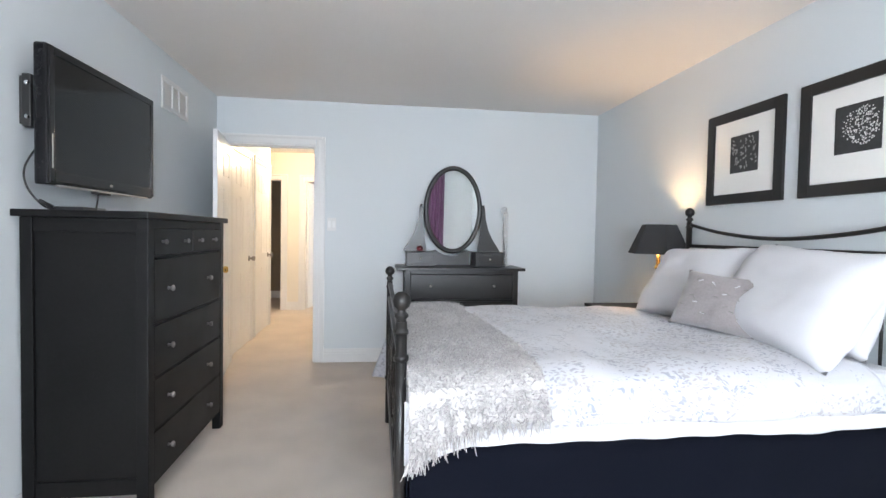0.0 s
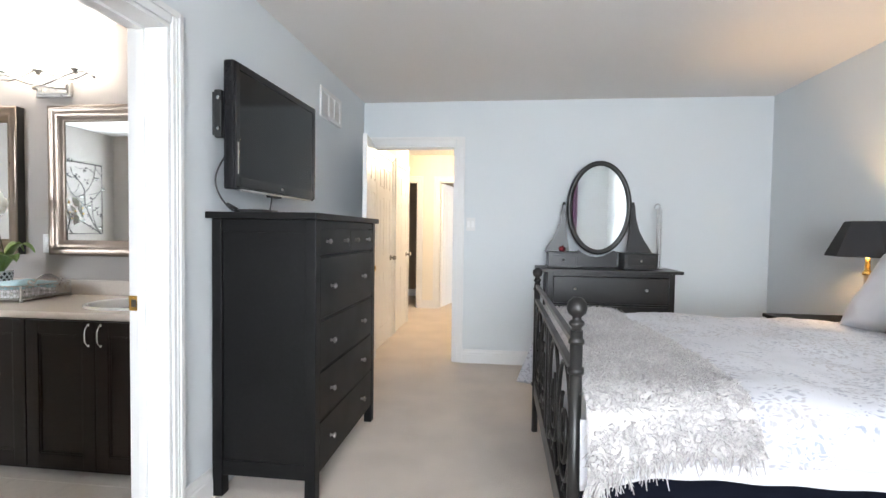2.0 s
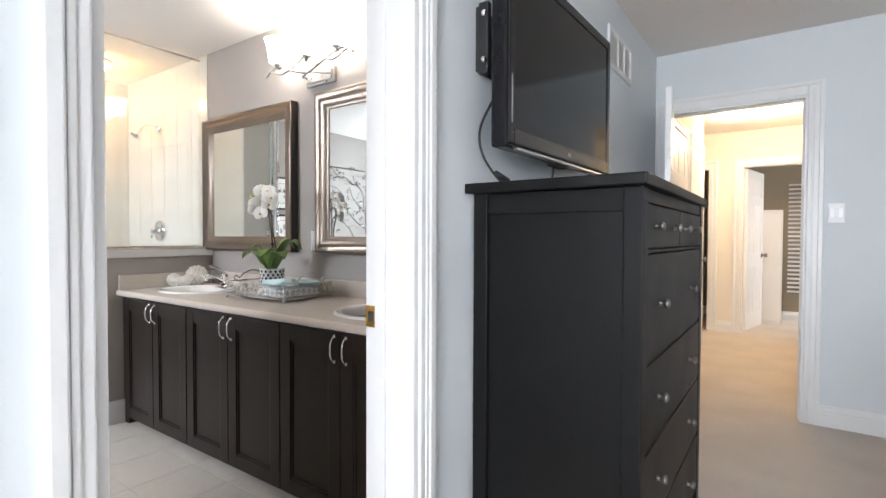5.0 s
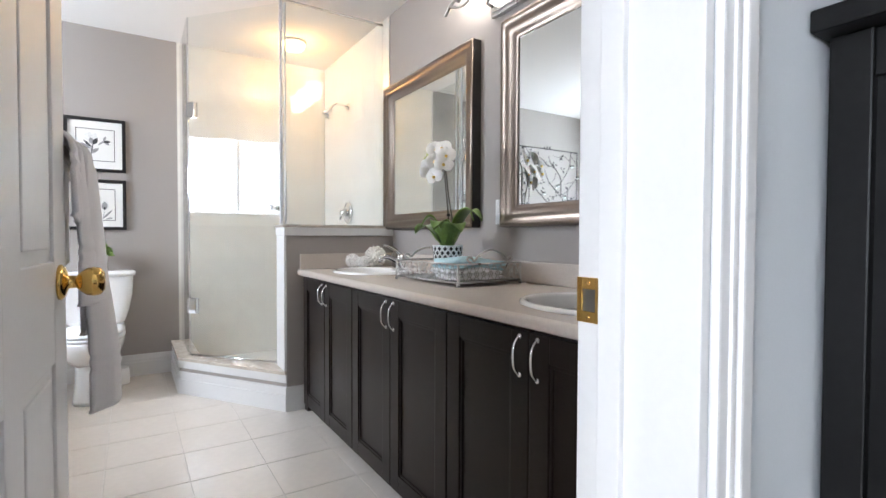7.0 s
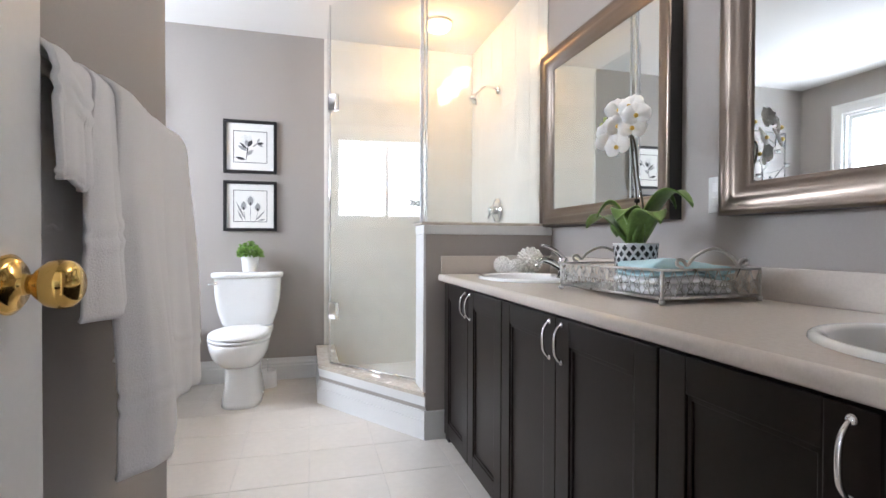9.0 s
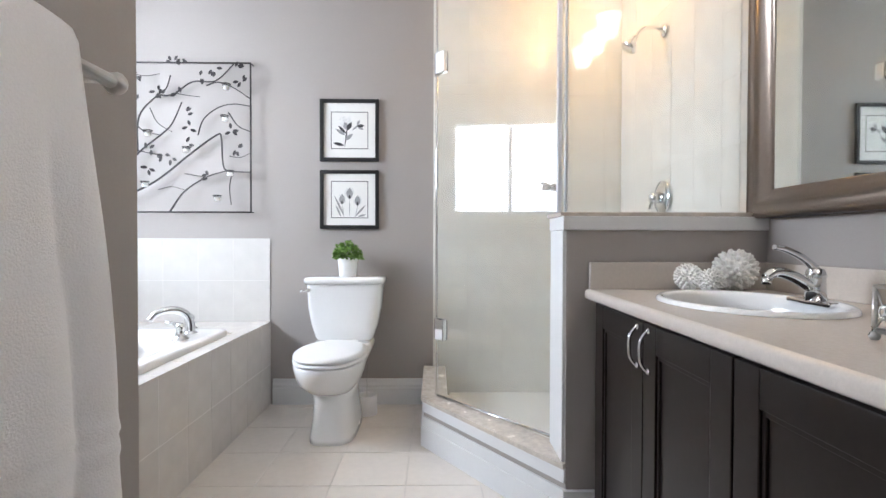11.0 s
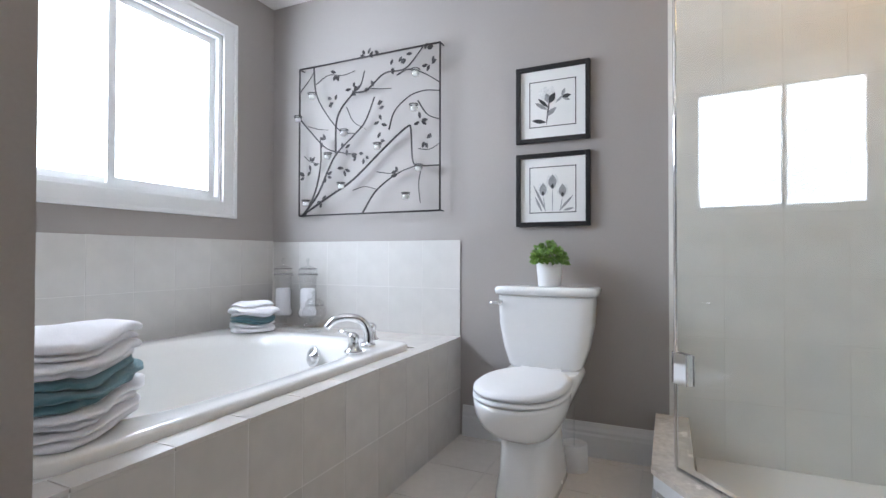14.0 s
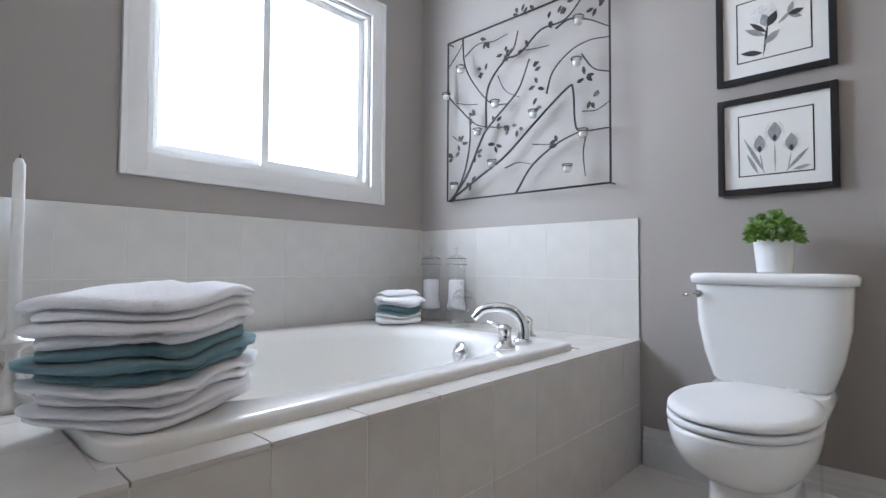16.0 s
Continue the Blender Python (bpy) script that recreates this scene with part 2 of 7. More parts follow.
# ---- geometry helpers ----
def bx(bm, x0, y0, z0, x1, y1, z1, bevel=0.0, seg=2, m=None):
    """A box between two corners, its edges rounded by bevel."""
    r = bmesh.ops.create_cube(bm, size=1.0)
    vs = r["verts"]
    for v in vs:
        v.co = Vector((x0 + (v.co.x + 0.5) * (x1 - x0), y0 + (v.co.y + 0.5) * (y1 - y0), z0 + (v.co.z + 0.5) * (z1 - z0)))
    if m is not None:
        for v in vs:
            v.co = m @ v.co
    if bevel:
        es = list({e for v in vs for e in v.link_edges})
        bmesh.ops.bevel(bm, geom=es, offset=bevel, segments=seg, profile=0.6, affect="EDGES")
    return bm


def box(*a, **k):
    return bx(bmesh.new(), *a, **k)


def lathe(bm, profile, centre=(0, 0, 0), seg=20, m=None):
    """Turns (radius, height) pairs round the upright axis; m places the result."""
    rings = []
    for r, z in profile:
        ring = []
        for i in range(seg):
            a = 2 * math.pi * i / seg
            p = Vector((centre[0] + r * math.cos(a), centre[1] + r * math.sin(a), centre[2] + z))
            ring.append(bm.verts.new(m @ p if m is not None else p))
        rings.append(ring)
    for a, b in zip(rings, rings[1:]):
        for i in range(seg):
            bm.faces.new((a[i], a[(i + 1) % seg], b[(i + 1) % seg], b[i])).smooth = True
    if profile[0][0] > 1e-4:
        bm.faces.new(rings[0][::-1])
    if profile[-1][0] > 1e-4:
        bm.faces.new(rings[-1])
    return bm


def tube(bm, pts, r, seg=8, cyclic=False):
    """A round bar along points; r is one radius or one for each point."""
    pts = [Vector(p) for p in pts]
    n = len(pts)
    rings = []
    up = None
    for i, p in enumerate(pts):
        a = pts[(i - 1) % n] if (i or cyclic) else p
        b = pts[(i + 1) % n] if (i < n - 1 or cyclic) else p
        d = (b - a).normalized()
        if up is None:
            up = Vector((0, 0, 1)) if abs(d.z) < 0.9 else Vector((1, 0, 0))
        side = d.cross(up).normalized()
        up = side.cross(d).normalized()
        rr = r[i] if isinstance(r, (list, tuple)) else r
        rings.append([bm.verts.new(p + rr * (math.cos(2 * math.pi * k / seg) * side + math.sin(2 * math.pi * k / seg) * up)) for k in range(seg)])
    pairs = list(zip(rings, rings[1:])) + ([(rings[-1], rings[0])] if cyclic else [])
    for a, b in pairs:
        for k in range(seg):
            bm.faces.new((a[k], a[(k + 1) % seg], b[(k + 1) % seg], b[k])).smooth = True
    if not cyclic:
        bm.faces.new(rings[0][::-1])
        bm.faces.new(rings[-1])
    return bm


def curve(pts, steps=8):
    """A smooth line through points (Catmull-Rom)."""
    pts = [Vector(p) for p in pts]
    q = [pts[0] * 2 - pts[1]] + pts + [pts[-1] * 2 - pts[-2]]
    out = []
    for i in range(1, len(q) - 2):
        a, b, c, d = q[i - 1 : i + 3]
        for k in range(steps):
            t = k / steps
            out.append(0.5 * (2 * b + (c - a) * t + (2 * a - 5 * b + 4 * c - d) * t * t + (3 * b - a - 3 * c + d) * t ** 3))
    return out + [pts[-1]]


def sheet(bm, f, nu, nv, thick=0.0, smooth=True):
    """A surface f(u, v) over the unit square, given thickness downwards along its normal."""
    g = [[bm.verts.new(f(i / nu, j / nv)) for j in range(nv + 1)] for i in range(nu + 1)]
    fs = []
    for i in range(nu):
        for j in range(nv):
            fc = bm.faces.new((g[i][j], g[i + 1][j], g[i + 1][j + 1], g[i][j + 1]))
            fc.smooth = smooth
            fs.append(fc)
    if thick:
        bm.normal_update()
        low = {v: bm.verts.new(v.co - v.normal * thick) for row in g for v in row}
        for fc in fs:
            bm.faces.new([low[v] for v in reversed(fc.verts)]).smooth = smooth
        rim = [g[i][0] for i in range(nu + 1)] + [g[nu][j] for j in range(1, nv + 1)] + [g[i][nv] for i in range(nu - 1, -1, -1)] + [g[0][j] for j in range(nv - 1, 0, -1)]
        for a, b in zip(rim, rim[1:] + rim[:1]):
            bm.faces.new((b, a, low[a], low[b])).smooth = smooth
    return bm


def prism(bm, outline, z0, z1):
    """An upright solid over a flat outline."""
    lo = [bm.verts.new((x, y, z0)) for x, y in outline]
    hi = [bm.verts.new((x, y, z1)) for x, y in outline]
    n = len(lo)
    bm.faces.new(lo[::-1])
    bm.faces.new(hi)
    for i in range(n):
        bm.faces.new((lo[i], lo[(i + 1) % n], hi[(i + 1) % n], hi[i]))
    return bm


def mesh_of(name, bm, *mats):
    bmesh.ops.recalc_face_normals(bm, faces=bm.faces)
    me = bpy.data.meshes.new(name)
    bm.to_mesh(me)
    bm.free()
    for m in mats:
        me.materials.append(m)
    return me


def part(name, bm, mat, parent, label=""):
    """Links a bmesh as one mesh object under a thing or a part."""
    ob = new(name, mesh_of(name, bm, mat))
    ob.parent = parent
    return tagged(ob, label)


def thing(name, m, label, category, group=""):
    """An empty at a thing's base, which its parts hang under."""
    ob = new(name)
    ob.empty_display_size = 0.05
    ob.matrix_basis = m
    return tagged(ob, label, category, group)


def lone(name, bm, mat, label, category, group="", m=None):
    ob = new(name, mesh_of(name, bm, mat))
    if m is not None:
        ob.matrix_basis = m
    return tagged(ob, label, category, group)


def structure(name, bm, mat, label, category="structure", mats=()):
    return tagged(new(name, mesh_of(name, bm, mat, *mats)), label, category, "", "structure")


# ---- the building ----
H = 2.48  # ceiling height


def wall(name, axis, p0, p1, u0, u1, mat_low, mat_high, holes=(), label="", top=H):
    """A wall between p0 and p1 along axis, from u0 to u1, with holes (u0, u1, z0, z1) through it. The face at p0 has mat_low, the one at p1 mat_high."""
    bm = bmesh.new()
    us = sorted({u0, u1, *(v for h in holes for v in h[:2])})
    zs = sorted({0.0, top, *(v for h in holes for v in h[2:])})

    def at(p, u, z):
        return Vector((p, u, z)) if axis == "x" else Vector((u, p, z))

    def solid(i, j):
        if not (0 <= i < len(us) - 1 and 0 <= j < len(zs) - 1):
            return False
        cu, cz = (us[i] + us[i + 1]) / 2, (zs[j] + zs[j + 1]) / 2
        return not any(h[0] < cu < h[1] and h[2] < cz < h[3] for h in holes)

    verts = {}

    def v(p, u, z):
        if (p, u, z) not in verts:
            verts[p, u, z] = bm.verts.new(at(p, u, z))
        return verts[p, u, z]

    for i in range(len(us) - 1):
        for j in range(len(zs) - 1):
            if not solid(i, j):
                continue
            a, b, c, d = us[i], us[i + 1], zs[j], zs[j + 1]
            bm.faces.new((v(p0, a, c), v(p0, b, c), v(p0, b, d), v(p0, a, d))).material_index = 0
            bm.faces.new((v(p1, a, c), v(p1, b, c), v(p1, b, d), v(p1, a, d))).material_index = 1
            for ok, e, f in ((solid(i - 1, j), (a, c), (a, d)), (solid(i + 1, j), (b, c), (b, d)), (solid(i, j - 1), (a, c), (b, c)), (solid(i, j + 1), (a, d), (b, d))):
                if not ok:
                    bm.faces.new((v(p0, *e), v(p1, *e), v(p1, *f), v(p0, *f))).material_index = 1
    return structure(name, bm, mat_low, label, "wall", (mat_high,))


wall("wall_north", "y", 4.815, 4.935, -1.67, 2.31, M["wall_blue"], M["wall_cream"], [(-1.41, -0.607, 0, 2.06)], "pale blue-grey painted wall with a doorway to the hall")
wall("wall_east", "x", 2.19, 2.31, -2.52, 4.815, M["wall_blue"], M["wall_blue"], (), "pale blue-grey painted wall behind the bed")
wall("wall_south", "y", -2.52, -2.40, -1.67, 2.19, M["wall_blue"], M["wall_blue"], [(-0.95, 1.15, 0.75, 2.2)], "pale blue-grey painted wall with a wide window")
wall("wall_west", "x", -1.67, -1.50, -2.40, 4.815, M["wall_taupe"], M["wall_blue"], [(1.26, 2.00, 0, 2.06)], "pale blue-grey painted wall with the bathroom doorway")
wall("wall_bath_north", "y", 2.92, 3.04, -5.55, -1.67, M["wall_taupe"], M["wall_taupe"], (), "taupe painted wall above the vanity")
wall("wall_bath_west", "x", -5.55, -5.43, -0.62, 2.92, M["wall_taupe"], M["wall_taupe"], (), "taupe painted wall behind the toilet and tub")
wall("wall_bath_south", "y", -0.62, -0.50, -5.43, -3.19, M["wall_taupe"], M["wall_taupe"], [(-5.04, -3.965, 1.22, 2.16)], "taupe painted wall with a window above the tub")
wall("wall_towel", "y", 1.14, 1.26, -3.31, -1.67, M["wall_taupe"], M["wall_taupe"], (), "taupe painted wall carrying the towel bar")
wall("wall_tub_end", "x", -3.31, -3.19, -0.50, 1.14, M["wall_taupe"], M["wall_taupe"], (), "taupe painted wall at the end of the tub")
wall("wall_hall_left", "x", -1.57, -1.45, 4.935, 6.85, M["wall_cream"], M["wall_cream"], (), "cream painted hall wall with white doors")
wall("wall_hall_end", "y", 8.03, 8.13, -3.1, 1.4, M["wall_cream"], M["wall_cream"], [(-2.2, -1.52, 0, 2.05), (-1.17, -0.36, 0, 2.05)], "cream painted wall at the end of the hall with two doorways")
wall("wall_hall_right", "x", 0.30, 0.42, 4.935, 8.03, M["wall_cream"], M["wall_cream"], (), "cream painted hall wall")
wall("wall_hall_recess", "x", -3.1, -3.0, 6.85, 8.03, M["wall_cream"], M["wall_cream"], (), "cream painted wall of the side passage")
wall("wall_hall_return", "y", 6.73, 6.85, -3.0, -1.57, M["wall_cream"], M["wall_cream"], (), "cream painted wall of the side passage")
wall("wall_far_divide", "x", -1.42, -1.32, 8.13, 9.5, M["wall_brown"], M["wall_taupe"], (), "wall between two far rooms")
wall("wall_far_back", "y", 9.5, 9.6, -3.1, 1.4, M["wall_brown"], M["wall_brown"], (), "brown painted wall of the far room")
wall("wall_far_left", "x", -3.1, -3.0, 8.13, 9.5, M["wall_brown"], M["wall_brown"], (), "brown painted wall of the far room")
wall("wall_far_right", "x", 1.4, 1.5, 8.03, 9.6, M["wall_taupe"], M["wall_taupe"], (), "grey wall of the far bright room")
bmc = box(-5.75, -0.62, H, -1.67, 3.04, H + 0.1)
bx(bmc, -1.67, -2.52, H, 2.45, 4.935, H + 0.1)
bx(bmc, -3.1, 4.935, H, 1.5, 9.6, H + 0.1)
structure("ceiling", bmc, M["ceiling"], "white flat painted ceiling", "ceiling")
bmc = bmesh.new()
bx(bmc, -1.585, -2.40, -0.12, 2.19, 4.815, 0.0)
bx(bmc, -3.0, 4.815, -0.12, 1.4, 9.5, 0.0)
structure("floor", bmc, M["carpet"], "soft beige cut-pile carpet", "floor")
bath_floor = structure("floor_bathroom", box(-5.43, -0.50, -0.12, -1.585, 2.92, -0.002), M["grout_floor"], "cream ceramic tile floor with grey grout", "floor")
structure("ground", box(-400, -400, -3.2, 400, 400, -3.0), M["ground"], "pale grassy ground outside the house", "ground")

structure("backdrop", box(-500, -75, -3.0, 500, -74, 250), M["bright_sky"], "bright hazy white sky outside the windows", "sky")


def casing(name, axis, p, out, u0, u1, top, label="white moulded door casing", width=0.062, sides=(1, 1)):
    """Moulded trim round an opening on one face of a wall (p, towards out)."""
    bm = bmesh.new()

    def b(a0, a1, z0, z1, q0, q1, bev=0.004):
        lo, hi = min(q0, q1), max(q0, q1)
        if axis == "x":
            bx(bm, lo, a0, z0, hi, a1, z1, bev)
        else:
            bx(bm, a0, lo, z0, a1, hi, z1, bev)

    for s, u in ((-1, u0), (1, u1)):
        if not sides[0 if s < 0 else 1]:
            continue
        a, c = sorted((u + s * 0.004, u + s * width))
        b(a, c, 0, top + width, p, p + out * 0.012)
        a, c = sorted((u + s * (width - 0.024), u + s * (width + 0.002)))
        b(a, c, 0, top + width + 0.001, p, p + out * 0.020)
        a, c = sorted((u + s * 0.024, u + s * 0.036))
        b(a, c, 0, top + 0.036, p, p + out * 0.0155, 0.003)
    b(u0 + 0.002, u1 - 0.002, top + 0.004, top + width - 0.001, p, p + out * 0.0115)
    b(u0 - width + 0.025, u1 + width - 0.025, top + width - 0.024, top + width + 0.002, p, p + out * 0.0195)
    structure(name, bm, M["trim"], label, "door trim")


def jamb(name, axis, p0, p1, u0, u1, top, stop=None):
    bm = bmesh.new()

    def b(a0, a1, z0, z1, q0, q1, bev=0.002):
        if axis == "x":
            bx(bm, q0, a0, z0, q1, a1, z1, bev)
        else:
            bx(bm, a0, q0, z0, a1, q1, z1, bev)

    b(u0 - 0.002, u0 + 0.014, 0, top - 0.012, p0 - 0.002, p1 + 0.002)
    b(u1 - 0.014, u1 + 0.002, 0, top - 0.012, p0 - 0.002, p1 + 0.002)
    b(u0 - 0.002, u1 + 0.002, top - 0.012, top + 0.003, p0 - 0.002, p1 + 0.002)
    if stop is not None:
        b(u0 + 0.013, u0 + 0.024, 0, top - 0.022, stop, stop + 0.035)
        b(u1 - 0.024, u1 - 0.013, 0, top - 0.022, stop, stop + 0.035)
        b(u0 + 0.013, u1 - 0.013, top - 0.022, top - 0.011, stop, stop + 0.035)
    structure(name, bm, M["trim"], "white painted door jamb", "door trim")


casing("trim_bath_door", "x", -1.50, 1, 1.26, 2.00, 2.06)
casing("trim_bath_door_inner", "x", -1.67, -1, 1.26, 2.00, 2.06, sides=(0, 1))
jamb("jamb_bath_door", "x", -1.67, -1.50, 1.26, 2.00, 2.06, -1.63)
casing("trim_hall_door", "y", 4.815, -1, -1.41, -0.607, 2.06, width=0.085)
casing("trim_hall_door_outer", "y", 4.935, 1, -1.41, -0.607, 2.06, sides=(0, 1))
jamb("jamb_hall_door", "y", 4.815, 4.935, -1.41, -0.607, 2.06, 4.86)
casing("trim_hall_end", "y", 8.03, -1, -2.2, -1.52, 2.05, width=0.085)
jamb("jamb_hall_end", "y", 8.03, 8.13, -2.2, -1.52, 2.05)
casing("trim_hall_end_right", "y", 8.03, -1, -1.17, -0.36, 2.05, width=0.085)
jamb("jamb_hall_end_right", "y", 8.03, 8.13, -1.17, -0.36, 2.05)
casing("trim_hall_closet", "x", -1.45, 1, 5.12, 5.80, 2.05, width=0.075)
casing("trim_hall_side", "x", -1.45, 1, 6.05, 6.74, 2.05, width=0.075)


def baseboard(name, x0, y0, x1, y1, nx, ny, h=0.13):
    """A moulded skirting from (x0, y0) to (x1, y1) on a wall that faces (nx, ny)."""
    bm = bmesh.new()
    d = Vector((x1 - x0, y1 - y0, 0))
    prof = [(0, 0), (0.016, 0), (0.016, h * 0.62), (0.012, h * 0.68), (0.013, h * 0.76), (0.008, h * 0.86), (0.006, h), (0, h)]
    ends = []
    for s in (0, 1):
        ends.append([bm.verts.new(Vector((x0, y0, 0)) + d * s + Vector((nx * a, ny * a, z))) for a, z in prof])
    n = len(prof)
    for i in range(n):
        bm.faces.new((ends[0][i], ends[0][(i + 1) % n], ends[1][(i + 1) % n], ends[1][i]))
    bm.faces.new(ends[0])
    bm.faces.new(ends[1][::-1])
    structure(name, bm, M["trim"], "white moulded baseboard", "baseboard")


baseboard("baseboard_north", -0.52, 4.815, 2.19, 4.815, 0, -1)
baseboard("baseboard_east", 2.19, -2.4, 2.19, 4.799, -1, 0)
baseboard("baseboard_west", -1.50, 2.07, -1.50, 4.815, 1, 0)
baseboard("baseboard_west_south", -1.50, -2.4, -1.50, 1.19, 1, 0)
baseboard("baseboard_south", -1.484, -2.40, 2.174, -2.40, 0, 1)
baseboard("baseboard_bath_west", -5.43, 0.80, -5.43, 1.735, 1, 0, 0.155)
baseboard("baseboard_towel", -3.31, 1.26, -1.67, 1.26, 0, 1, 0.155)
baseboard("baseboard_tub_end", -3.31, 0.80, -3.31, 1.26, -1, 0, 0.155)
baseboard("baseboard_hall_end", -1.435, 8.03, -1.255, 8.03, 0, -1)
baseboard("baseboard_hall_right", 0.30, 4.935, 0.30, 8.03, -1, 0)
baseboard("baseboard_far", -3.0, 9.5, 1.4, 9.5, 0, -1)


def window(name, axis_y, x0, x1, z0, z1, out, mull, case, label):
    """A two-light sliding window in a wall whose room face is axis_y; out: the way to the outside."""
    w = tagged(new(name), label, "window", "", "structure")
    y = axis_y
    paint = M["trim_lit"]
    for a, b, c, d, pr in ((x0 - case, x0 + 0.004, z0 - case, z1 + case, 0.016), (x1 - 0.004, x1 + case, z0 - case, z1 + case, 0.016), (x0 + 0.003, x1 - 0.003, z1 - 0.004, z1 + case, 0.0155), (x0 + 0.003, x1 - 0.003, z0 - case, z0 + 0.004, 0.0155)):
        part("casing", box(a, min(y, y - out * pr), c, b, max(y, y - out * pr), d, 0.004), paint, w)
    for a, b, c, d in ((x0 - case - 0.001, x0 - case + 0.02, z0 - case - 0.001, z1 + case + 0.001), (x1 + case - 0.02, x1 + case + 0.001, z0 - case - 0.001, z1 + case + 0.001), (x0 - case + 0.019, x1 + case - 0.019, z1 + case - 0.02, z1 + case + 0.0005), (x0 - case + 0.019, x1 + case - 0.019, z0 - case - 0.0005, z0 - case + 0.02)):
        part("casing_bead", box(a, min(y, y - out * 0.024), c, b, max(y, y - out * 0.024), d, 0.004), paint, w)
    d0, d1 = sorted((y + out * 0.004, y + out * 0.10))
    for a, b, c, d in ((x0 + 0.0045, x0 + 0.026, z0 + 0.0045, z1 - 0.0045), (x1 - 0.026, x1 - 0.0045, z0 + 0.0045, z1 - 0.0045), (x0 + 0.025, x1 - 0.025, z1 - 0.026, z1 - 0.0045), (x0 + 0.025, x1 - 0.025, z0 + 0.0045, z0 + 0.026)):
        part("window_frame", box(a, d0, c, b, d1, d, 0.002), paint, w)
    for k, (a, b) in enumerate(((x0 + 0.026, mull + 0.018), (mull - 0.018, x1 - 0.026))):
        bm = bmesh.new()
        s0, s1 = sorted((y + out * (0.035 + 0.026 * k), y + out * (0.058 + 0.026 * k)))
        f = 0.036
        bx(bm, a, s0, z0 + 0.026, a + f, s1, z1 - 0.026, 0.003)
        bx(bm, b - f, s0, z0 + 0.026, b, s1, z1 - 0.026, 0.003)
        bx(bm, a + f - 0.001, s0 + 0.001, z0 + 0.026, b - f + 0.001, s1 - 0.001, z0 + 0.026 + f, 0.003)
        bx(bm, a + f - 0.001, s0 + 0.001, z1 - 0.026 - f, b - f + 0.001, s1 - 0.001, z1 - 0.026, 0.003)
        sash = part("sash", bm, paint, w)
        g = part("pane", box(a + f - 0.004, (s0 + s1) / 2 - 0.002, z0 + 0.026 + f - 0.004, b - f + 0.004, (s0 + s1) / 2 + 0.002, z1 - 0.026 - f + 0.004), M["clear"], sash)
        g.visible_shadow = False
    return w


window("window_bathroom", -0.50, -5.04, -3.965, 1.22, 2.16, -1, -4.46, 0.085, "white two-light sliding window above the tub, bright with daylight")
window("window_bedroom", -2.40, -0.95, 1.15, 0.75, 2.20, -1, 0.1, 0.085, "wide white sliding bedroom window, bright with daylight")


def panel_door(name, width, height, m, label, knob_mat):
    """A six-panel door hung at its local origin, along local x, 35 mm thick."""
    d = tagged(new(name), label, "door", "", "structure")
    d.matrix_basis = m
    t = 0.035
    bm = bmesh.new()
    bx(bm, 0.001, 0.006, 0.011, width - 0.001, t - 0.006, height - 0.001)
    part("leaf", bm, M["door"], d)
    sw = 0.105
    mid = width / 2
    rails = [(0.01, 0.21), (0.80, 0.98), (1.60, 1.70), (height - 0.11, height)]
    for a, b in ((0, sw), (width - sw, width), (mid - 0.045, mid + 0.045)):
        part("stile", box(a, 0, 0.01, b, t, height, 0.003), M["door"], d)
    for a, b in rails:
        bm = box(sw - 0.001, 0.0005, a, width - sw + 0.001, t - 0.0005, b, 0.003)
        part("rail", bm, M["door"], d)
    for (a, b), (c, e) in ((p, q) for p in ((sw, mid - 0.045), (mid + 0.045, width - sw)) for q in zip([r[1] for r in rails[:-1]], [r[0] for r in rails[1:]])):
        pb = bmesh.new()
        bx(pb, a + 0.022, 0.002, c + 0.022, b - 0.022, t - 0.002, e - 0.022, 0.0035, 3)
        part("panel", pb, M["door"], d)
    kx = min(width - 0.065, 0.725)
    for s, y in ((-1, 0), (1, t)):
        turn = Matrix.Translation((kx, y, 0.94)) @ Matrix.Rotation(radians(-90 if s > 0 else 90), 4, "X")
        kb = lathe(bmesh.new(), [(0.0, 0), (0.032, 0.0), (0.033, 0.004), (0.026, 0.010), (0.012, 0.014), (0.011, 0.026), (0.018, 0.032), (0.0255, 0.042), (0.0275, 0.053), (0.025, 0.063), (0.017, 0.069), (0.0, 0.070)], seg=24, m=turn)
        part("door_knob", kb, knob_mat, d, "polished round door knob")
    return d


panel_door("door_bathroom", 0.735, 2.03, pose(-1.668, 1.278, 0.0, 0, 0, 176.5) @ pose(0, -0.035, 0), "white six-panel bathroom door standing open", M["brass"])
panel_door("door_bedroom", 0.79, 2.03, pose(-1.408, 4.800, 0.0, 0, 0, -81), "white six-panel bedroom door standing open against the wall", M["brass"])
panel_door("door_hall_closet", 0.67, 2.03, pose(-1.446, 5.125, 0.0, 0, 0, 90) @ pose(0, -0.004, 0), "white panelled closet door, closed", M["pewter"])
panel_door("door_hall_side", 0.68, 2.03, pose(-1.446, 6.055, 0.0, 0, 0, 90) @ pose(0, -0.004, 0), "white panelled side room door, closed", M["pewter"])
panel_door("door_far_room", 0.76, 2.03, pose(-1.155, 8.14, 0.0, 0, 0, 79) @ pose(0, -0.035, 0), "white panelled door standing open into a bright room", M["pewter"])


# ---- bedroom ----
def world_of(ob):
    m = Matrix.Identity(4)
    while ob is not None:
        m = ob.matrix_basis @ m
        ob = ob.parent
    return m


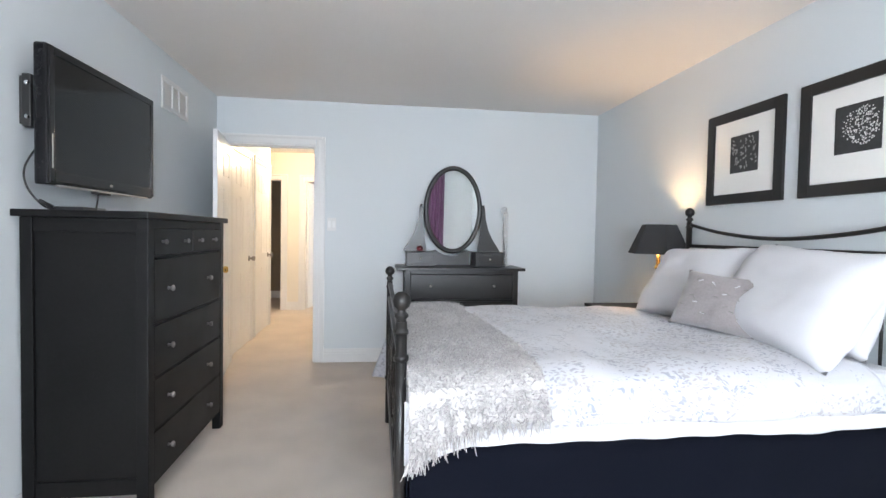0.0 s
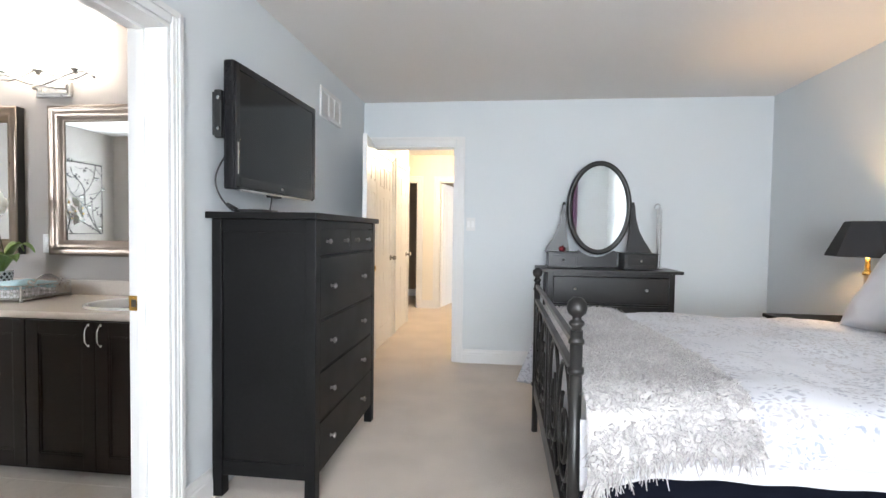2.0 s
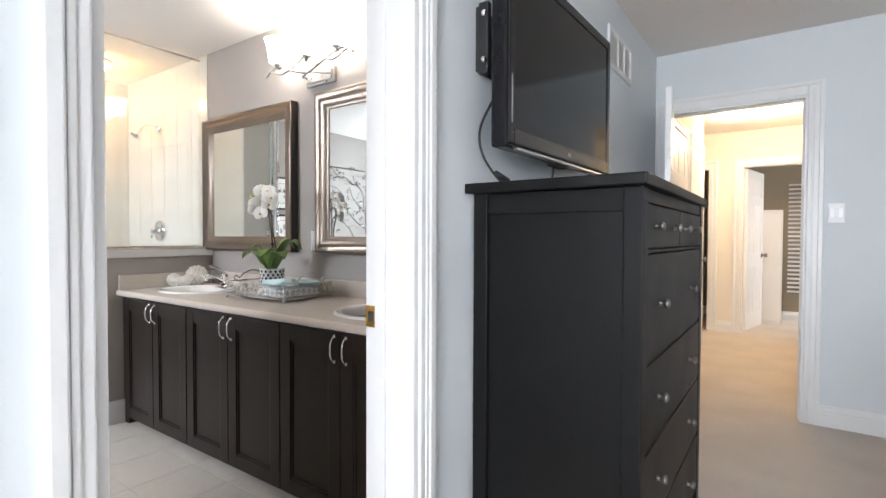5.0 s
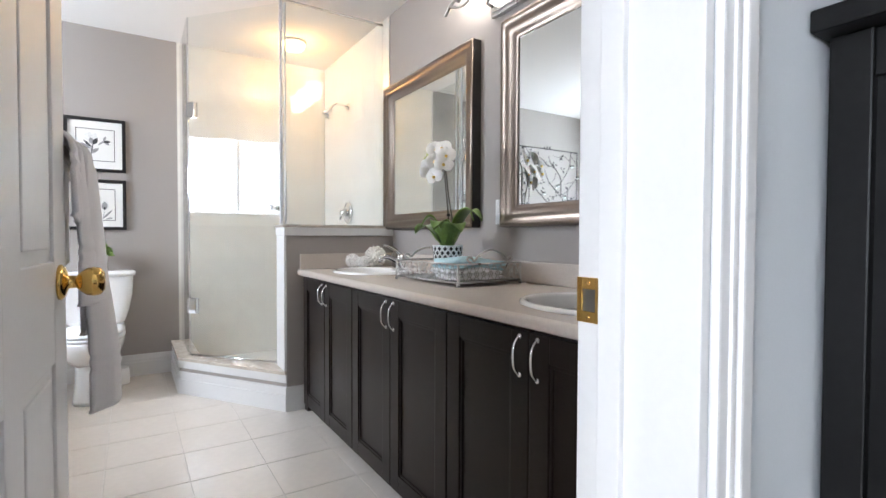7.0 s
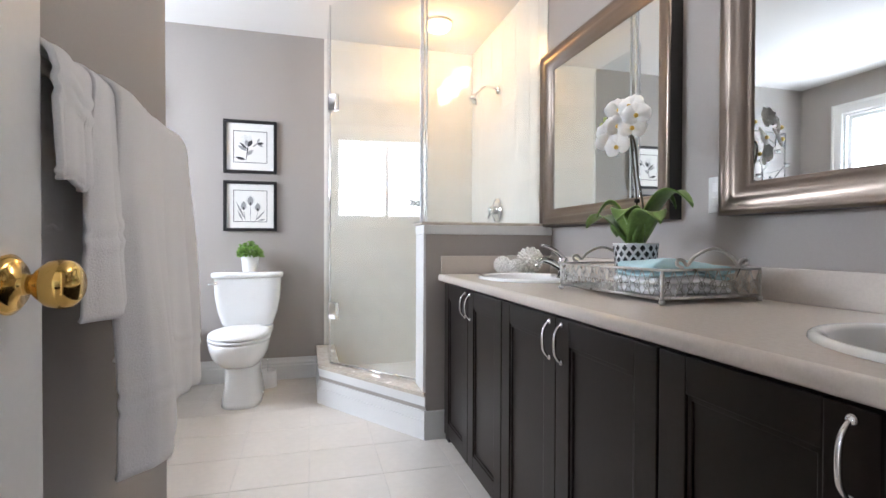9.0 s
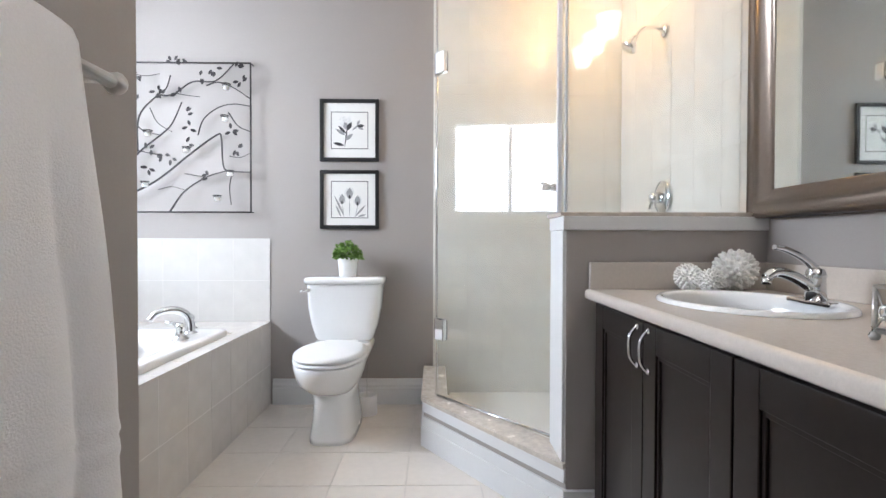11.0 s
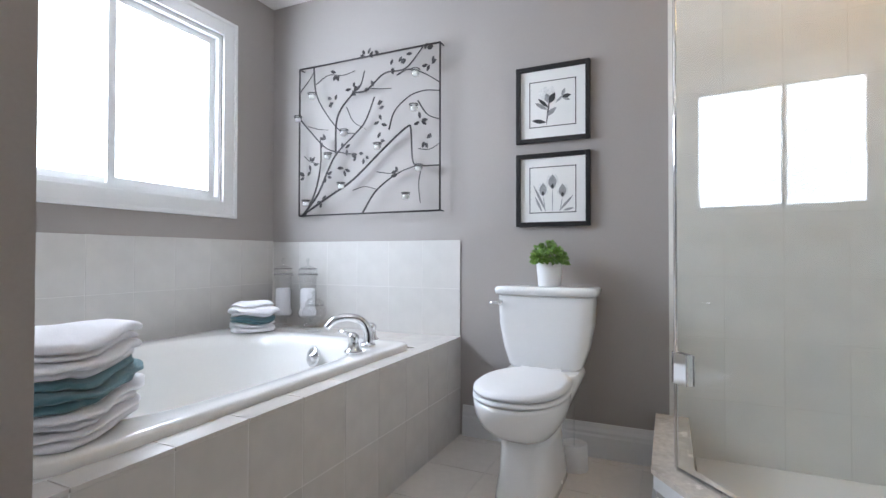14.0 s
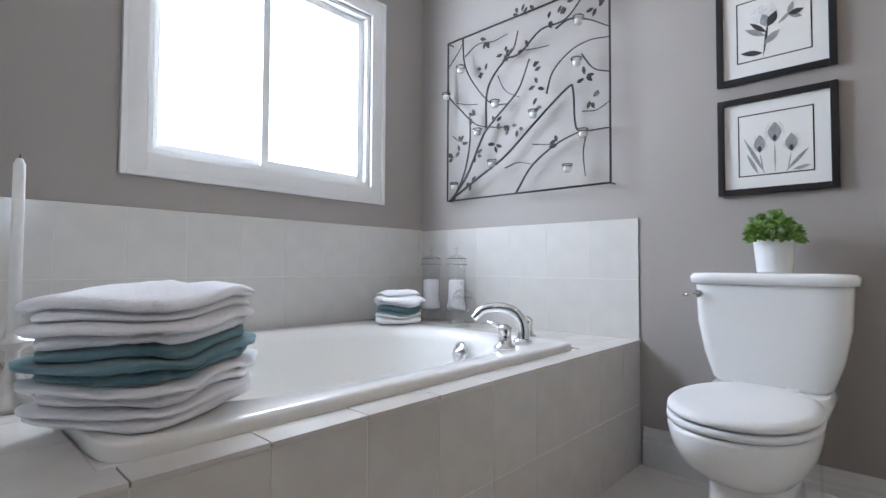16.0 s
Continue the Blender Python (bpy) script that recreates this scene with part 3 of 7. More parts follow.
def wpart(name, bm, mat, parent, label=""):
    """A part whose mesh was laid out in the room's own coordinates."""
    bmesh.ops.transform(bm, matrix=world_of(parent).inverted(), verts=bm.verts)
    return part(name, bm, mat, parent, label)


def flat(bm, outline, axis, a0, a1):
    """A board cut to an outline of (u, z) pairs; axis is the way of its thickness, from a0 to a1."""
    def at(u, z, a):
        return Vector((a, u, z)) if axis == "x" else Vector((u, a, z))
    lo = [bm.verts.new(at(u, z, a0)) for u, z in outline]
    hi = [bm.verts.new(at(u, z, a1)) for u, z in outline]
    n = len(lo)
    bm.faces.new(lo[::-1])
    bm.faces.new(hi)
    for i in range(n):
        bm.faces.new((lo[i], lo[(i + 1) % n], hi[(i + 1) % n], hi[i]))
    return bm


def aim(p, d):
    """A placement whose upright axis points along d."""
    return Matrix.Translation(p) @ Vector(d).to_track_quat("Z", "Y").to_matrix().to_4x4()


def knob_on(p, d, parent, mat, s=1.0):
    prof = [(0.0, 0), (0.009, 0), (0.006, 0.006), (0.006, 0.012), (0.013, 0.018), (0.014, 0.024), (0.008, 0.029), (0.0, 0.030)]
    return wpart("knob", lathe(bmesh.new(), [(r * s, z * s) for r, z in prof], seg=14, m=aim(p, d)), mat, parent, "small dark metal knob")


def tall_dresser():
    d = thing("tall_dresser", pose(-1.24, 2.78, 0), "tall black-brown wooden chest of drawers against the wall", "dresser")
    w = M["blackbrown"]
    wpart("top", box(-1.497, 2.228, 1.297, -0.974, 3.339, 1.327, 0.004), w, d)
    wpart("back_panel", box(-1.485, 2.275, 0.10, -1.472, 3.29, 1.296), w, d)
    wpart("side_panel", box(-1.47, 2.283, 0.10, -1.01, 2.30, 1.296), w, d)
    wpart("side_panel", box(-1.47, 3.268, 0.10, -1.01, 3.285, 1.296), w, d)
    wpart("bottom", box(-1.47, 2.30, 0.10, -1.02, 3.268, 0.118), w, d)
    wpart("dust_panel", box(-1.03, 2.30, 0.118, -1.022, 3.268, 1.29), w, d)
    for y0, y1 in ((2.267, 2.325), (3.243, 3.30)):
        for x0, x1 in ((-1.488, -1.44), (-1.04, -0.99)):
            wpart("leg", box(x0, y0, 0.0, x1, y1, 1.297, 0.003), w, d)
    for y0, y1 in ((2.274, 2.29), (3.278, 3.293)):
        for z0, z1 in ((0.10, 0.17), (1.235, 1.296)):
            wpart("side_rail", box(-1.441, y0, z0, -1.039, y1, z1, 0.002), w, d)
    for z in (0.112, 0.352, 0.588, 0.826, 1.125, 1.259):
        wpart("front_rail", box(-1.03, 2.324, z, -0.995, 3.244, z + (0.008 if z < 1.2 else 0.036), 0.001), w, d)
    rows = ((0.123, 0.347), (0.363, 0.583), (0.599, 0.821), (0.837, 1.12))
    for z0, z1 in rows:
        f = wpart("drawer_front", box(-1.02, 2.329, z0, -0.992, 3.239, z1, 0.003), w, d)
        for y in (2.475, 3.01):
            knob_on((-0.992, y, (z0 + z1) / 2), (1, 0, 0), f, M["pewter"], 1.0)
    for y0, y1, ks in ((2.329, 2.781, (2.41, 2.67)), (2.787, 3.239, (2.87, 3.10))):
        f = wpart("drawer_front", box(-1.02, y0, 1.136, -0.992, y1, 1.255, 0.003), w, d)
        for y in ks:
            knob_on((-0.992, y, 1.197), (1, 0, 0), f, M["pewter"], 0.9)


tall_dresser()


def television():
    t = thing("television", pose(-1.42, 2.68, 1.425), "large flat black television on a wall bracket", "television")
    tilt = Matrix.Translation((-1.38, 2.68, 1.43)) @ Matrix.Rotation(radians(-1.5), 4, "Z") @ Matrix.Translation((1.38, -2.68, -1.43))

    def tv(name, bm, mat, parent, label=""):
        bmesh.ops.transform(bm, matrix=tilt, verts=bm.verts)
        return wpart(name, bm, mat, parent, label)

    tv("body", box(-1.405, 2.24, 1.43, -1.352, 3.135, 2.008, 0.012, 3), M["tv_frame"], t)
    tv("back_bulge", box(-1.445, 2.38, 1.52, -1.404, 2.98, 1.93, 0.01), M["black"], t)
    bm = bmesh.new()
    for y0, y1, z0, z1 in ((2.246, 2.276, 1.44, 2.001), (3.098, 3.128, 1.44, 2.001), (2.275, 3.099, 1.967, 2.001), (2.275, 3.099, 1.44, 1.488)):
        bx(bm, -1.353, y0, z0, -1.343, y1, z1, 0.004)
    tv("bezel", bm, M["tv_frame"], t, "glossy black bezel")
    tv("screen", box(-1.3525, 2.274, 1.487, -1.3475, 3.10, 1.968), M["tv_screen"], t, "dark switched-off screen")
    tv("lower_trim", box(-1.36, 2.3, 1.424, -1.342, 3.06, 1.433, 0.003), M["nickel"], t, "thin silver lower edge")
    tv("logo", box(-1.343, 2.675, 1.457, -1.3422, 2.70, 1.470), M["pewter"], t, "small grey maker's mark")
    tv("sensor", box(-1.39, 2.60, 1.416, -1.35, 2.70, 1.431, 0.004), M["black"], t)
    # narrow nickel strip up one side of the bezel
    tv("power_light", box(-1.344, 2.257, 1.50, -1.3415, 2.262, 1.64), M["nickel"], t, "thin bright strip")
    b = thing("wall_bracket", pose(-1.48, 2.22, 1.77), "black metal television wall bracket with chrome bolts", "bracket")
    bm = box(-1.499, 2.29, 1.68, -1.488, 2.40, 1.88, 0.004)
    bx(bm, -1.489, 2.29, 1.67, -1.455, 2.315, 1.89, 0.005)
    wpart("plate", bm, M["black"], b)
    bm = bmesh.new()
    bx(bm, -1.488, 2.316, 1.72, -1.444, 2.55, 1.75, 0.004)
    bx(bm, -1.488, 2.316, 1.82, -1.444, 2.55, 1.85, 0.004)
    wpart("arm", bm, M["black"], b)
    for z in (1.71, 1.85):
        wpart("bolt", lathe(bmesh.new(), [(0.0, 0), (0.009, 0), (0.009, 0.012), (0.0, 0.014)], seg=10, m=aim((-1.466, 2.29, z), (0.3, -1, 0))), M["chrome"], b, "chrome bolt")
    c = thing("power_cable", pose(-1.47, 2.25, 1.327), "thin black cable hanging down to the dresser top", "cable")
    wpart("cord", tube(bmesh.new(), curve([(-1.44, 2.31, 1.60), (-1.47, 2.275, 1.50), (-1.465, 2.28, 1.42), (-1.43, 2.32, 1.345), (-1.41, 2.37, 1.333)]), 0.004), M["black"], c)
    wpart("plug", tube(bmesh.new(), [(-1.437, 2.31, 1.365), (-1.415, 2.355, 1.342)], 0.009), M["black"], c)
    c = thing("video_cable", pose(-1.40, 2.68, 1.327), "short grey cable below the television", "cable")
    wpart("cord", tube(bmesh.new(), curve([(-1.40, 2.68, 1.425), (-1.41, 2.69, 1.38), (-1.42, 2.69, 1.33)]), 0.004), M["black"], c)
    p = thing("media_player", pose(-1.36, 2.46, 1.327), "slim black media box on the dresser", "electronics")
    wpart("case", box(-1.42, 2.37, 1.3275, -1.30, 2.55, 1.345, 0.004), M["black"], p)
    wpart("front", box(-1.301, 2.48, 1.331, -1.2985, 2.545, 1.342), M["pewter"], p)


television()


def wall_vent():
    v = thing("wall_vent", pose(-1.50, 3.86, 2.195), "white metal air return grille on the wall", "vent")
    bm = bmesh.new()
    for y0, y1, z0, z1 in ((3.632, 3.665, 2.085, 2.305), (4.06, 4.092, 2.085, 2.305), (3.664, 4.061, 2.275, 2.305), (3.664, 4.061, 2.085, 2.115), (3.80, 3.815, 2.114, 2.276), (3.925, 3.94, 2.114, 2.276)):
        bx(bm, -1.499, y0, z0, -1.486, y1, z1, 0.003)
    wpart("frame", bm, M["trim"], v)
    wpart("backing", box(-1.4995, 3.66, 2.11, -1.4975, 4.065, 2.28), M["ceiling"], v)
    for k in range(9):
        z = 2.123 + k * 0.0175
        bm = bx(bmesh.new(), -0.006, 3.664, -0.001, 0.006, 4.061, 0.001, m=Matrix.Translation((-1.492, 0, z)) @ Matrix.Rotation(radians(35), 4, "Y"))
        wpart("slat", bm, M["trim"], v)


wall_vent()
s = thing("light_switch", pose(-0.456, 4.815, 1.324), "white double rocker light switch plate", "switch")
wpart("plate", box(-0.499, 4.808, 1.262, -0.415, 4.8148, 1.386, 0.003), M["trim"], s)
for x in (-0.478, -0.436):
    wpart("rocker", box(x - 0.013, 4.803, 1.294, x + 0.013, 4.809, 1.354, 0.002), M["ceramic"], s)


def dressing_table():
    d = thing("dressing_table", pose(0.735, 4.56, 0), "black-brown wooden dressing table with an oval mirror", "dressing table")
    w = M["satin_brown"]
    wpart("top", box(0.146, 4.315, 0.925, 1.307, 4.795, 0.952, 0.004), w, d)
    bm = bmesh.new()
    bx(bm, 0.245, 4.36, 0.40, 0.26, 4.78, 0.924)
    bx(bm, 1.215, 4.36, 0.40, 1.23, 4.78, 0.924)
    bx(bm, 0.26, 4.77, 0.40, 1.215, 4.78, 0.924)
    bx(bm, 0.26, 4.36, 0.40, 1.215, 4.77, 0.415)
    wpart("carcass", bm, w, d)
    for x in (0.225, 1.20):
        for y in (4.335, 4.745):
            wpart("leg", box(x, y, 0, x + 0.045, y + 0.045, 0.926, 0.003), w, d)
    for z0, z1 in ((0.895, 0.924), (0.655, 0.667), (0.41, 0.425)):
        wpart("front_rail", box(0.268, 4.34, z0, 1.203, 4.37, z1, 0.002), w, d)
    for z0, z1 in ((0.672, 0.89), (0.43, 0.65)):
        f = wpart("drawer_front", box(0.274, 4.338, z0, 1.197, 4.36, z1, 0.003), w, d)
        for x in (0.447, 1.02):
            knob_on((x, 4.338, (z0 + z1) / 2 + 0.01), (0, -1, 0), f, M["nickel"], 0.9)
    for x0, x1 in ((0.245, 0.495), (0.884, 1.15)):
        b = wpart("jewel_box", box(x0, 4.50, 0.953, x1, 4.72, 1.078, 0.003), w, d)
        f = wpart("drawer_front", box(x0 + 0.02, 4.492, 0.985, x1 - 0.02, 4.501, 1.058, 0.003), w, b)
        wpart("lid", box(x0 - 0.012, 4.485, 1.078, x1 + 0.012, 4.735, 1.088, 0.003), w, b)
        wpart("plinth", box(x0 - 0.012, 4.488, 0.9525, x1 + 0.012, 4.734, 0.965, 0.003), w, b)
        wpart("knob", lathe(bmesh.new(), [(0, 0), (0.006, 0), (0.004, 0.006), (0.009, 0.012), (0.009, 0.017), (0, 0.02)], seg=12, m=aim(((x0 + x1) / 2, 4.492, 1.022), (0, -1, 0))), M["nickel"], f)
    mid = [(0.49, 0.953), (0.865, 0.953), (0.865, 1.09), (0.83, 1.10), (0.79, 1.075), (0.74, 1.05), (0.68, 1.042), (0.62, 1.05), (0.56, 1.075), (0.53, 1.10), (0.49, 1.09)]
    wpart("back_panel", flat(bmesh.new(), mid, "y", 4.69, 4.712), w, d)
    cx, cz, a, b = 0.675, 1.476, 0.262, 0.395
    for sgn in (-1, 1):
        prof = [(0.215, 1.09, 0.43), (0.245, 1.14, 0.425), (0.285, 1.20, 0.415), (0.325, 1.28, 0.408), (0.355, 1.39, 0.402), (0.366, 1.50, 0.398)]
        o = [(x, z) for x, z, _ in prof] + [(x, z) for _, z, x in prof[::-1]]
        o = [(x if sgn < 0 else 2 * cx - x, z) for x, z in o]
        wpart("support", flat(bmesh.new(), o, "y", 4.60, 4.625), w, d)
        x = cx + sgn * (cx - 0.382)
        wpart("finial", lathe(bmesh.new(), [(0.0, 0), (0.02, 0), (0.012, 0.012), (0.016, 0.022), (0.0, 0.03)], seg=14, m=Matrix.Translation((x, 4.612, 1.50))), w, d)
    lean = Matrix.Translation((cx, 4.585, cz)) @ Matrix.Rotation(radians(2.0), 4, "X")
    bm = bmesh.new()
    sec = [(-0.034, 0.012), (-0.03, -0.012), (-0.012, -0.024), (0.008, -0.02), (0.014, -0.006), (0.014, 0.012)]
    n = 64
    rings = []
    for i in range(n):
        t = 2 * math.pi * i / n
        nx, nz = math.cos(t) / a, math.sin(t) / b
        l = math.hypot(nx, nz)
        rings.append([bm.verts.new(lean @ Vector((a * math.cos(t) - q * -nx / l, y, b * math.sin(t) - q * -nz / l))) for q, y in sec])
    for i in range(n):
        for k in range(len(sec)):
            bm.faces.new((rings[i][k], rings[(i + 1) % n][k], rings[(i + 1) % n][(k + 1) % len(sec)], rings[i][(k + 1) % len(sec)])).smooth = True
    mf = wpart("mirror_frame", bm, w, d, "oval black-brown moulded mirror frame")
    bm = bmesh.new()
    for y, rev in ((-0.004, False), (0.010, True)):
        ring = [bm.verts.new(lean @ Vector(((a - 0.026) * math.cos(2 * math.pi * i / n), y, (b - 0.026) * math.sin(2 * math.pi * i / n)))) for i in range(n)]
        bm.faces.new(ring[::-1] if rev else ring)
    wpart("mirror_glass", bm, M["silver"], mf, "oval mirror glass")


dressing_table()
o = thing("red_ornament", pose(0.37, 4.60, 1.088), "small dark red glass apple ornament", "ornament")
wpart("body", lathe(bmesh.new(), [(0, 0.004), (0.014, 0), (0.028, 0.012), (0.032, 0.026), (0.026, 0.042), (0.010, 0.048), (0, 0.044)], seg=20, m=pose(0.37, 4.60, 1.088)), M["red_glass"], o)
wpart("stalk", tube(bmesh.new(), [(0.37, 4.60, 1.13), (0.372, 4.60, 1.142), (0.38, 4.60, 1.148)], 0.003), M["chrome"], o, "silver stalk")
j = thing("jewellery_stand", pose(1.19, 4.62, 0.952), "clear crystal beaded jewellery stand with silver top", "jewellery stand")
wpart("base", lathe(bmesh.new(), [(0, 0), (0.045, 0), (0.045, 0.008), (0.01, 0.016), (0, 0.016)], seg=20, m=pose(1.19, 4.62, 0.952)), M["chrome"], j)
wpart("pole", tube(bmesh.new(), [(1.19, 4.62, 0.96), (1.19, 4.62, 1.50)], 0.005), M["chrome"], j)
wpart("ring", tube(bmesh.new(), [(1.175 + 0.025 * math.cos(k * 0.42), 4.61, 1.49 + 0.025 * math.sin(k * 0.42)) for k in range(15)], 0.005, cyclic=True), M["chrome"], j)
for k in range(4):
    bm = bmesh.new()
    x, y = 1.19 + (k - 1.2) * 0.016, 4.60 + (k % 2) * 0.03
    for q in range(24):
        lathe(bm, [(0, -0.010), (0.0075, -0.004), (0.0075, 0.004), (0, 0.010)], seg=6, m=pose(x + random.uniform(-0.002, 0.002), y, 1.46 - q * 0.0212))
    wpart("bead_string", bm, M["clear"] if k % 2 else M["chrome"], j, "string of faceted beads")


def bed():
    d = thing("iron_bed", pose(1.08, 2.43, 0), "dark bronze iron bed frame with scrolls and ball posts", "bed")
    iron = M["iron"]
    fx, hx = 0.062, 2.10
    ball = [(0.0, 0.062), (0.014, 0.06), (0.027, 0.047), (0.031, 0.03), (0.027, 0.013), (0.014, 0.002), (0.014, -0.006), (0.022, -0.012), (0.024, -0.02), (0.015, -0.03), (0.018, -0.06), (0.024, -0.068), (0.024, -0.078), (0.0, -0.08)]

    def post(x, y, top):
        p = wpart("post", tube(bmesh.new(), [(x, y, 0.0), (x, y, top - 0.10)], 0.019, 14), iron, d)
        wpart("finial", lathe(bmesh.new(), ball, seg=20, m=pose(x, y, top - 0.062)), iron, p, "turned ball finial")
        for z in (0.84, 0.30):
            if z < top - 0.2:
                wpart("collar", lathe(bmesh.new(), [(0.0, -0.012), (0.024, -0.01), (0.026, 0), (0.024, 0.01), (0, 0.012)], seg=14, m=pose(x, y, z)), iron, p)

    y0, y1 = 1.652, 3.262
    post(fx, y0, 1.062)
    post(fx, y1, 1.035)
    post(hx, y0 - 0.02, 1.46)
    post(hx, 3.15, 1.46)
    for z, r in ((0.92, 0.0115), (0.83, 0.0125)):
        wpart("rail", box(fx - r, y0, z - 0.010, fx + r, y1, z + 0.010, 0.003), iron, d)
    wpart("lower_rail", box(fx - 0.010, y0, 0.225, fx + 0.010, y1, 0.325, 0.003), iron, d)
    for y in (2.395, 2.52, y0 + 0.06, y1 - 0.06):
        wpart("stile", box(fx - 0.009, y - 0.009, 0.30, fx + 0.009, y + 0.009, 0.83, 0.002), iron, d)
    for g0, g1 in ((y0 + 0.07, 2.385), (2.53, y1 - 0.07)):
        wd = (g1 - g0) / 2
        for k in (0, 1):
            cy, cz = g0 + wd * (k + 0.5), 0.60
            s = -1 if k else 1
            a, b = wd * 0.47, 0.205
            loop = [(fx, cy + a * math.sin(2 * math.pi * i / 36), cz + b * math.cos(2 * math.pi * i / 36)) for i in range(36)]
            wpart("oval_scroll", tube(bmesh.new(), loop, 0.0075, 7, cyclic=True), iron, d)
            sp = []
            for i in range(46):
                t = i / 45
                ang = s * (0.5 + 3.4 * math.pi * t)
                r = 1 - 0.85 * t
                sp.append((fx, cy + a * 0.62 * r * math.sin(ang), cz - 0.04 + b * 0.68 * r * math.cos(ang)))
            wpart("spiral", tube(bmesh.new(), sp, [0.0075 + (0.007 * max(0, (i - 38) / 7)) for i in range(46)], 7), iron, d)
            wv = curve([(fx, cy - a, 0.33), (fx, cy - a * 0.4, 0.40), (fx, cy, 0.35), (fx, cy + a * 0.4, 0.40), (fx, cy + a, 0.33)], 6)
            wpart("wave", tube(bmesh.new(), wv, 0.007, 7), iron, d)
    hb = curve([(hx, y0 - 0.02, 1.345), (hx, 2.0, 1.285), (hx, 2.4, 1.258), (hx, 2.8, 1.285), (hx, 3.15, 1.345)], 8)
    wpart("arched_rail", tube(bmesh.new(), hb, 0.011, 8), iron, d)
    wpart("head_rail", box(hx - 0.011, y0 - 0.02, 1.19, hx + 0.011, 3.15, 1.212, 0.003), iron, d)
    wpart("head_rail", box(hx - 0.011, y0 - 0.02, 0.50, hx + 0.011, 3.15, 0.53, 0.003), iron, d)
    for k in range(7):
        y = y0 + 0.18 + k * 0.19
        wpart("spindle", tube(bmesh.new(), [(hx, y, 0.52), (hx, y, 1.20)], 0.007, 7), iron, d)
    for y in (y0 + 0.03, y1 - 0.03):
        wpart("side_rail", box(fx, y - 0.012, 0.24, hx, y + 0.012, 0.30, 0.003), iron, d)


bed()


def hang(u, path):
    """A point along a bent line of (y, z) pairs, u from 0 to 1 by length."""
    ds = [math.dist(a, b) for a, b in zip(path, path[1:])]
    s = u * sum(ds)
    for (a, b), q in zip(zip(path, path[1:]), ds):
        if s <= q or b is path[-1]:
            t = min(1, s / q)
            return a[0] + (b[0] - a[0]) * t, a[1] + (b[1] - a[1]) * t
        s -= q


def smooth_path(pts, steps=6):
    return [(p.x, p.y) for p in curve([Vector((y, z, 0)) for y, z in pts], steps)]


def rnd(x, y, z, s):
    return noise.noise(Vector((x, y, z)) * s)


bs = thing("box_spring", pose(1.1, 2.43, 0), "navy fabric covered bed base with a plain skirt", "bed base")
wpart("base", box(0.10, 1.70, 0.12, 2.08, 3.20, 0.46, 0.02), M["navy"], bs)
bm = sheet(bmesh.new(), lambda u, v: Vector((0.098 + 1.98 * u, 1.655 + 0.006 * math.sin(u * 40) * (1 - v) + 0.02 * rnd(u * 6, v, 3, 1.0), 0.015 + 0.55 * v)), 90, 6, 0.004)
wpart("skirt", bm, M["navy"], bs)
bm = sheet(bmesh.new(), lambda u, v: Vector((0.09 + 0.004 * math.sin(u * 40) * (1 - v), 1.66 + 1.55 * u, 0.24 + 0.30 * v)), 60, 4, 0.004)
wpart("foot_skirt", bm, M["navy"], bs)
mt = thing("mattress", pose(1.1, 2.43, 0.46), "thick white mattress under the bedding", "mattress")
wpart("body", box(0.105, 1.69, 0.462, 2.07, 3.21, 0.745, 0.05, 4), M["linen"], mt)


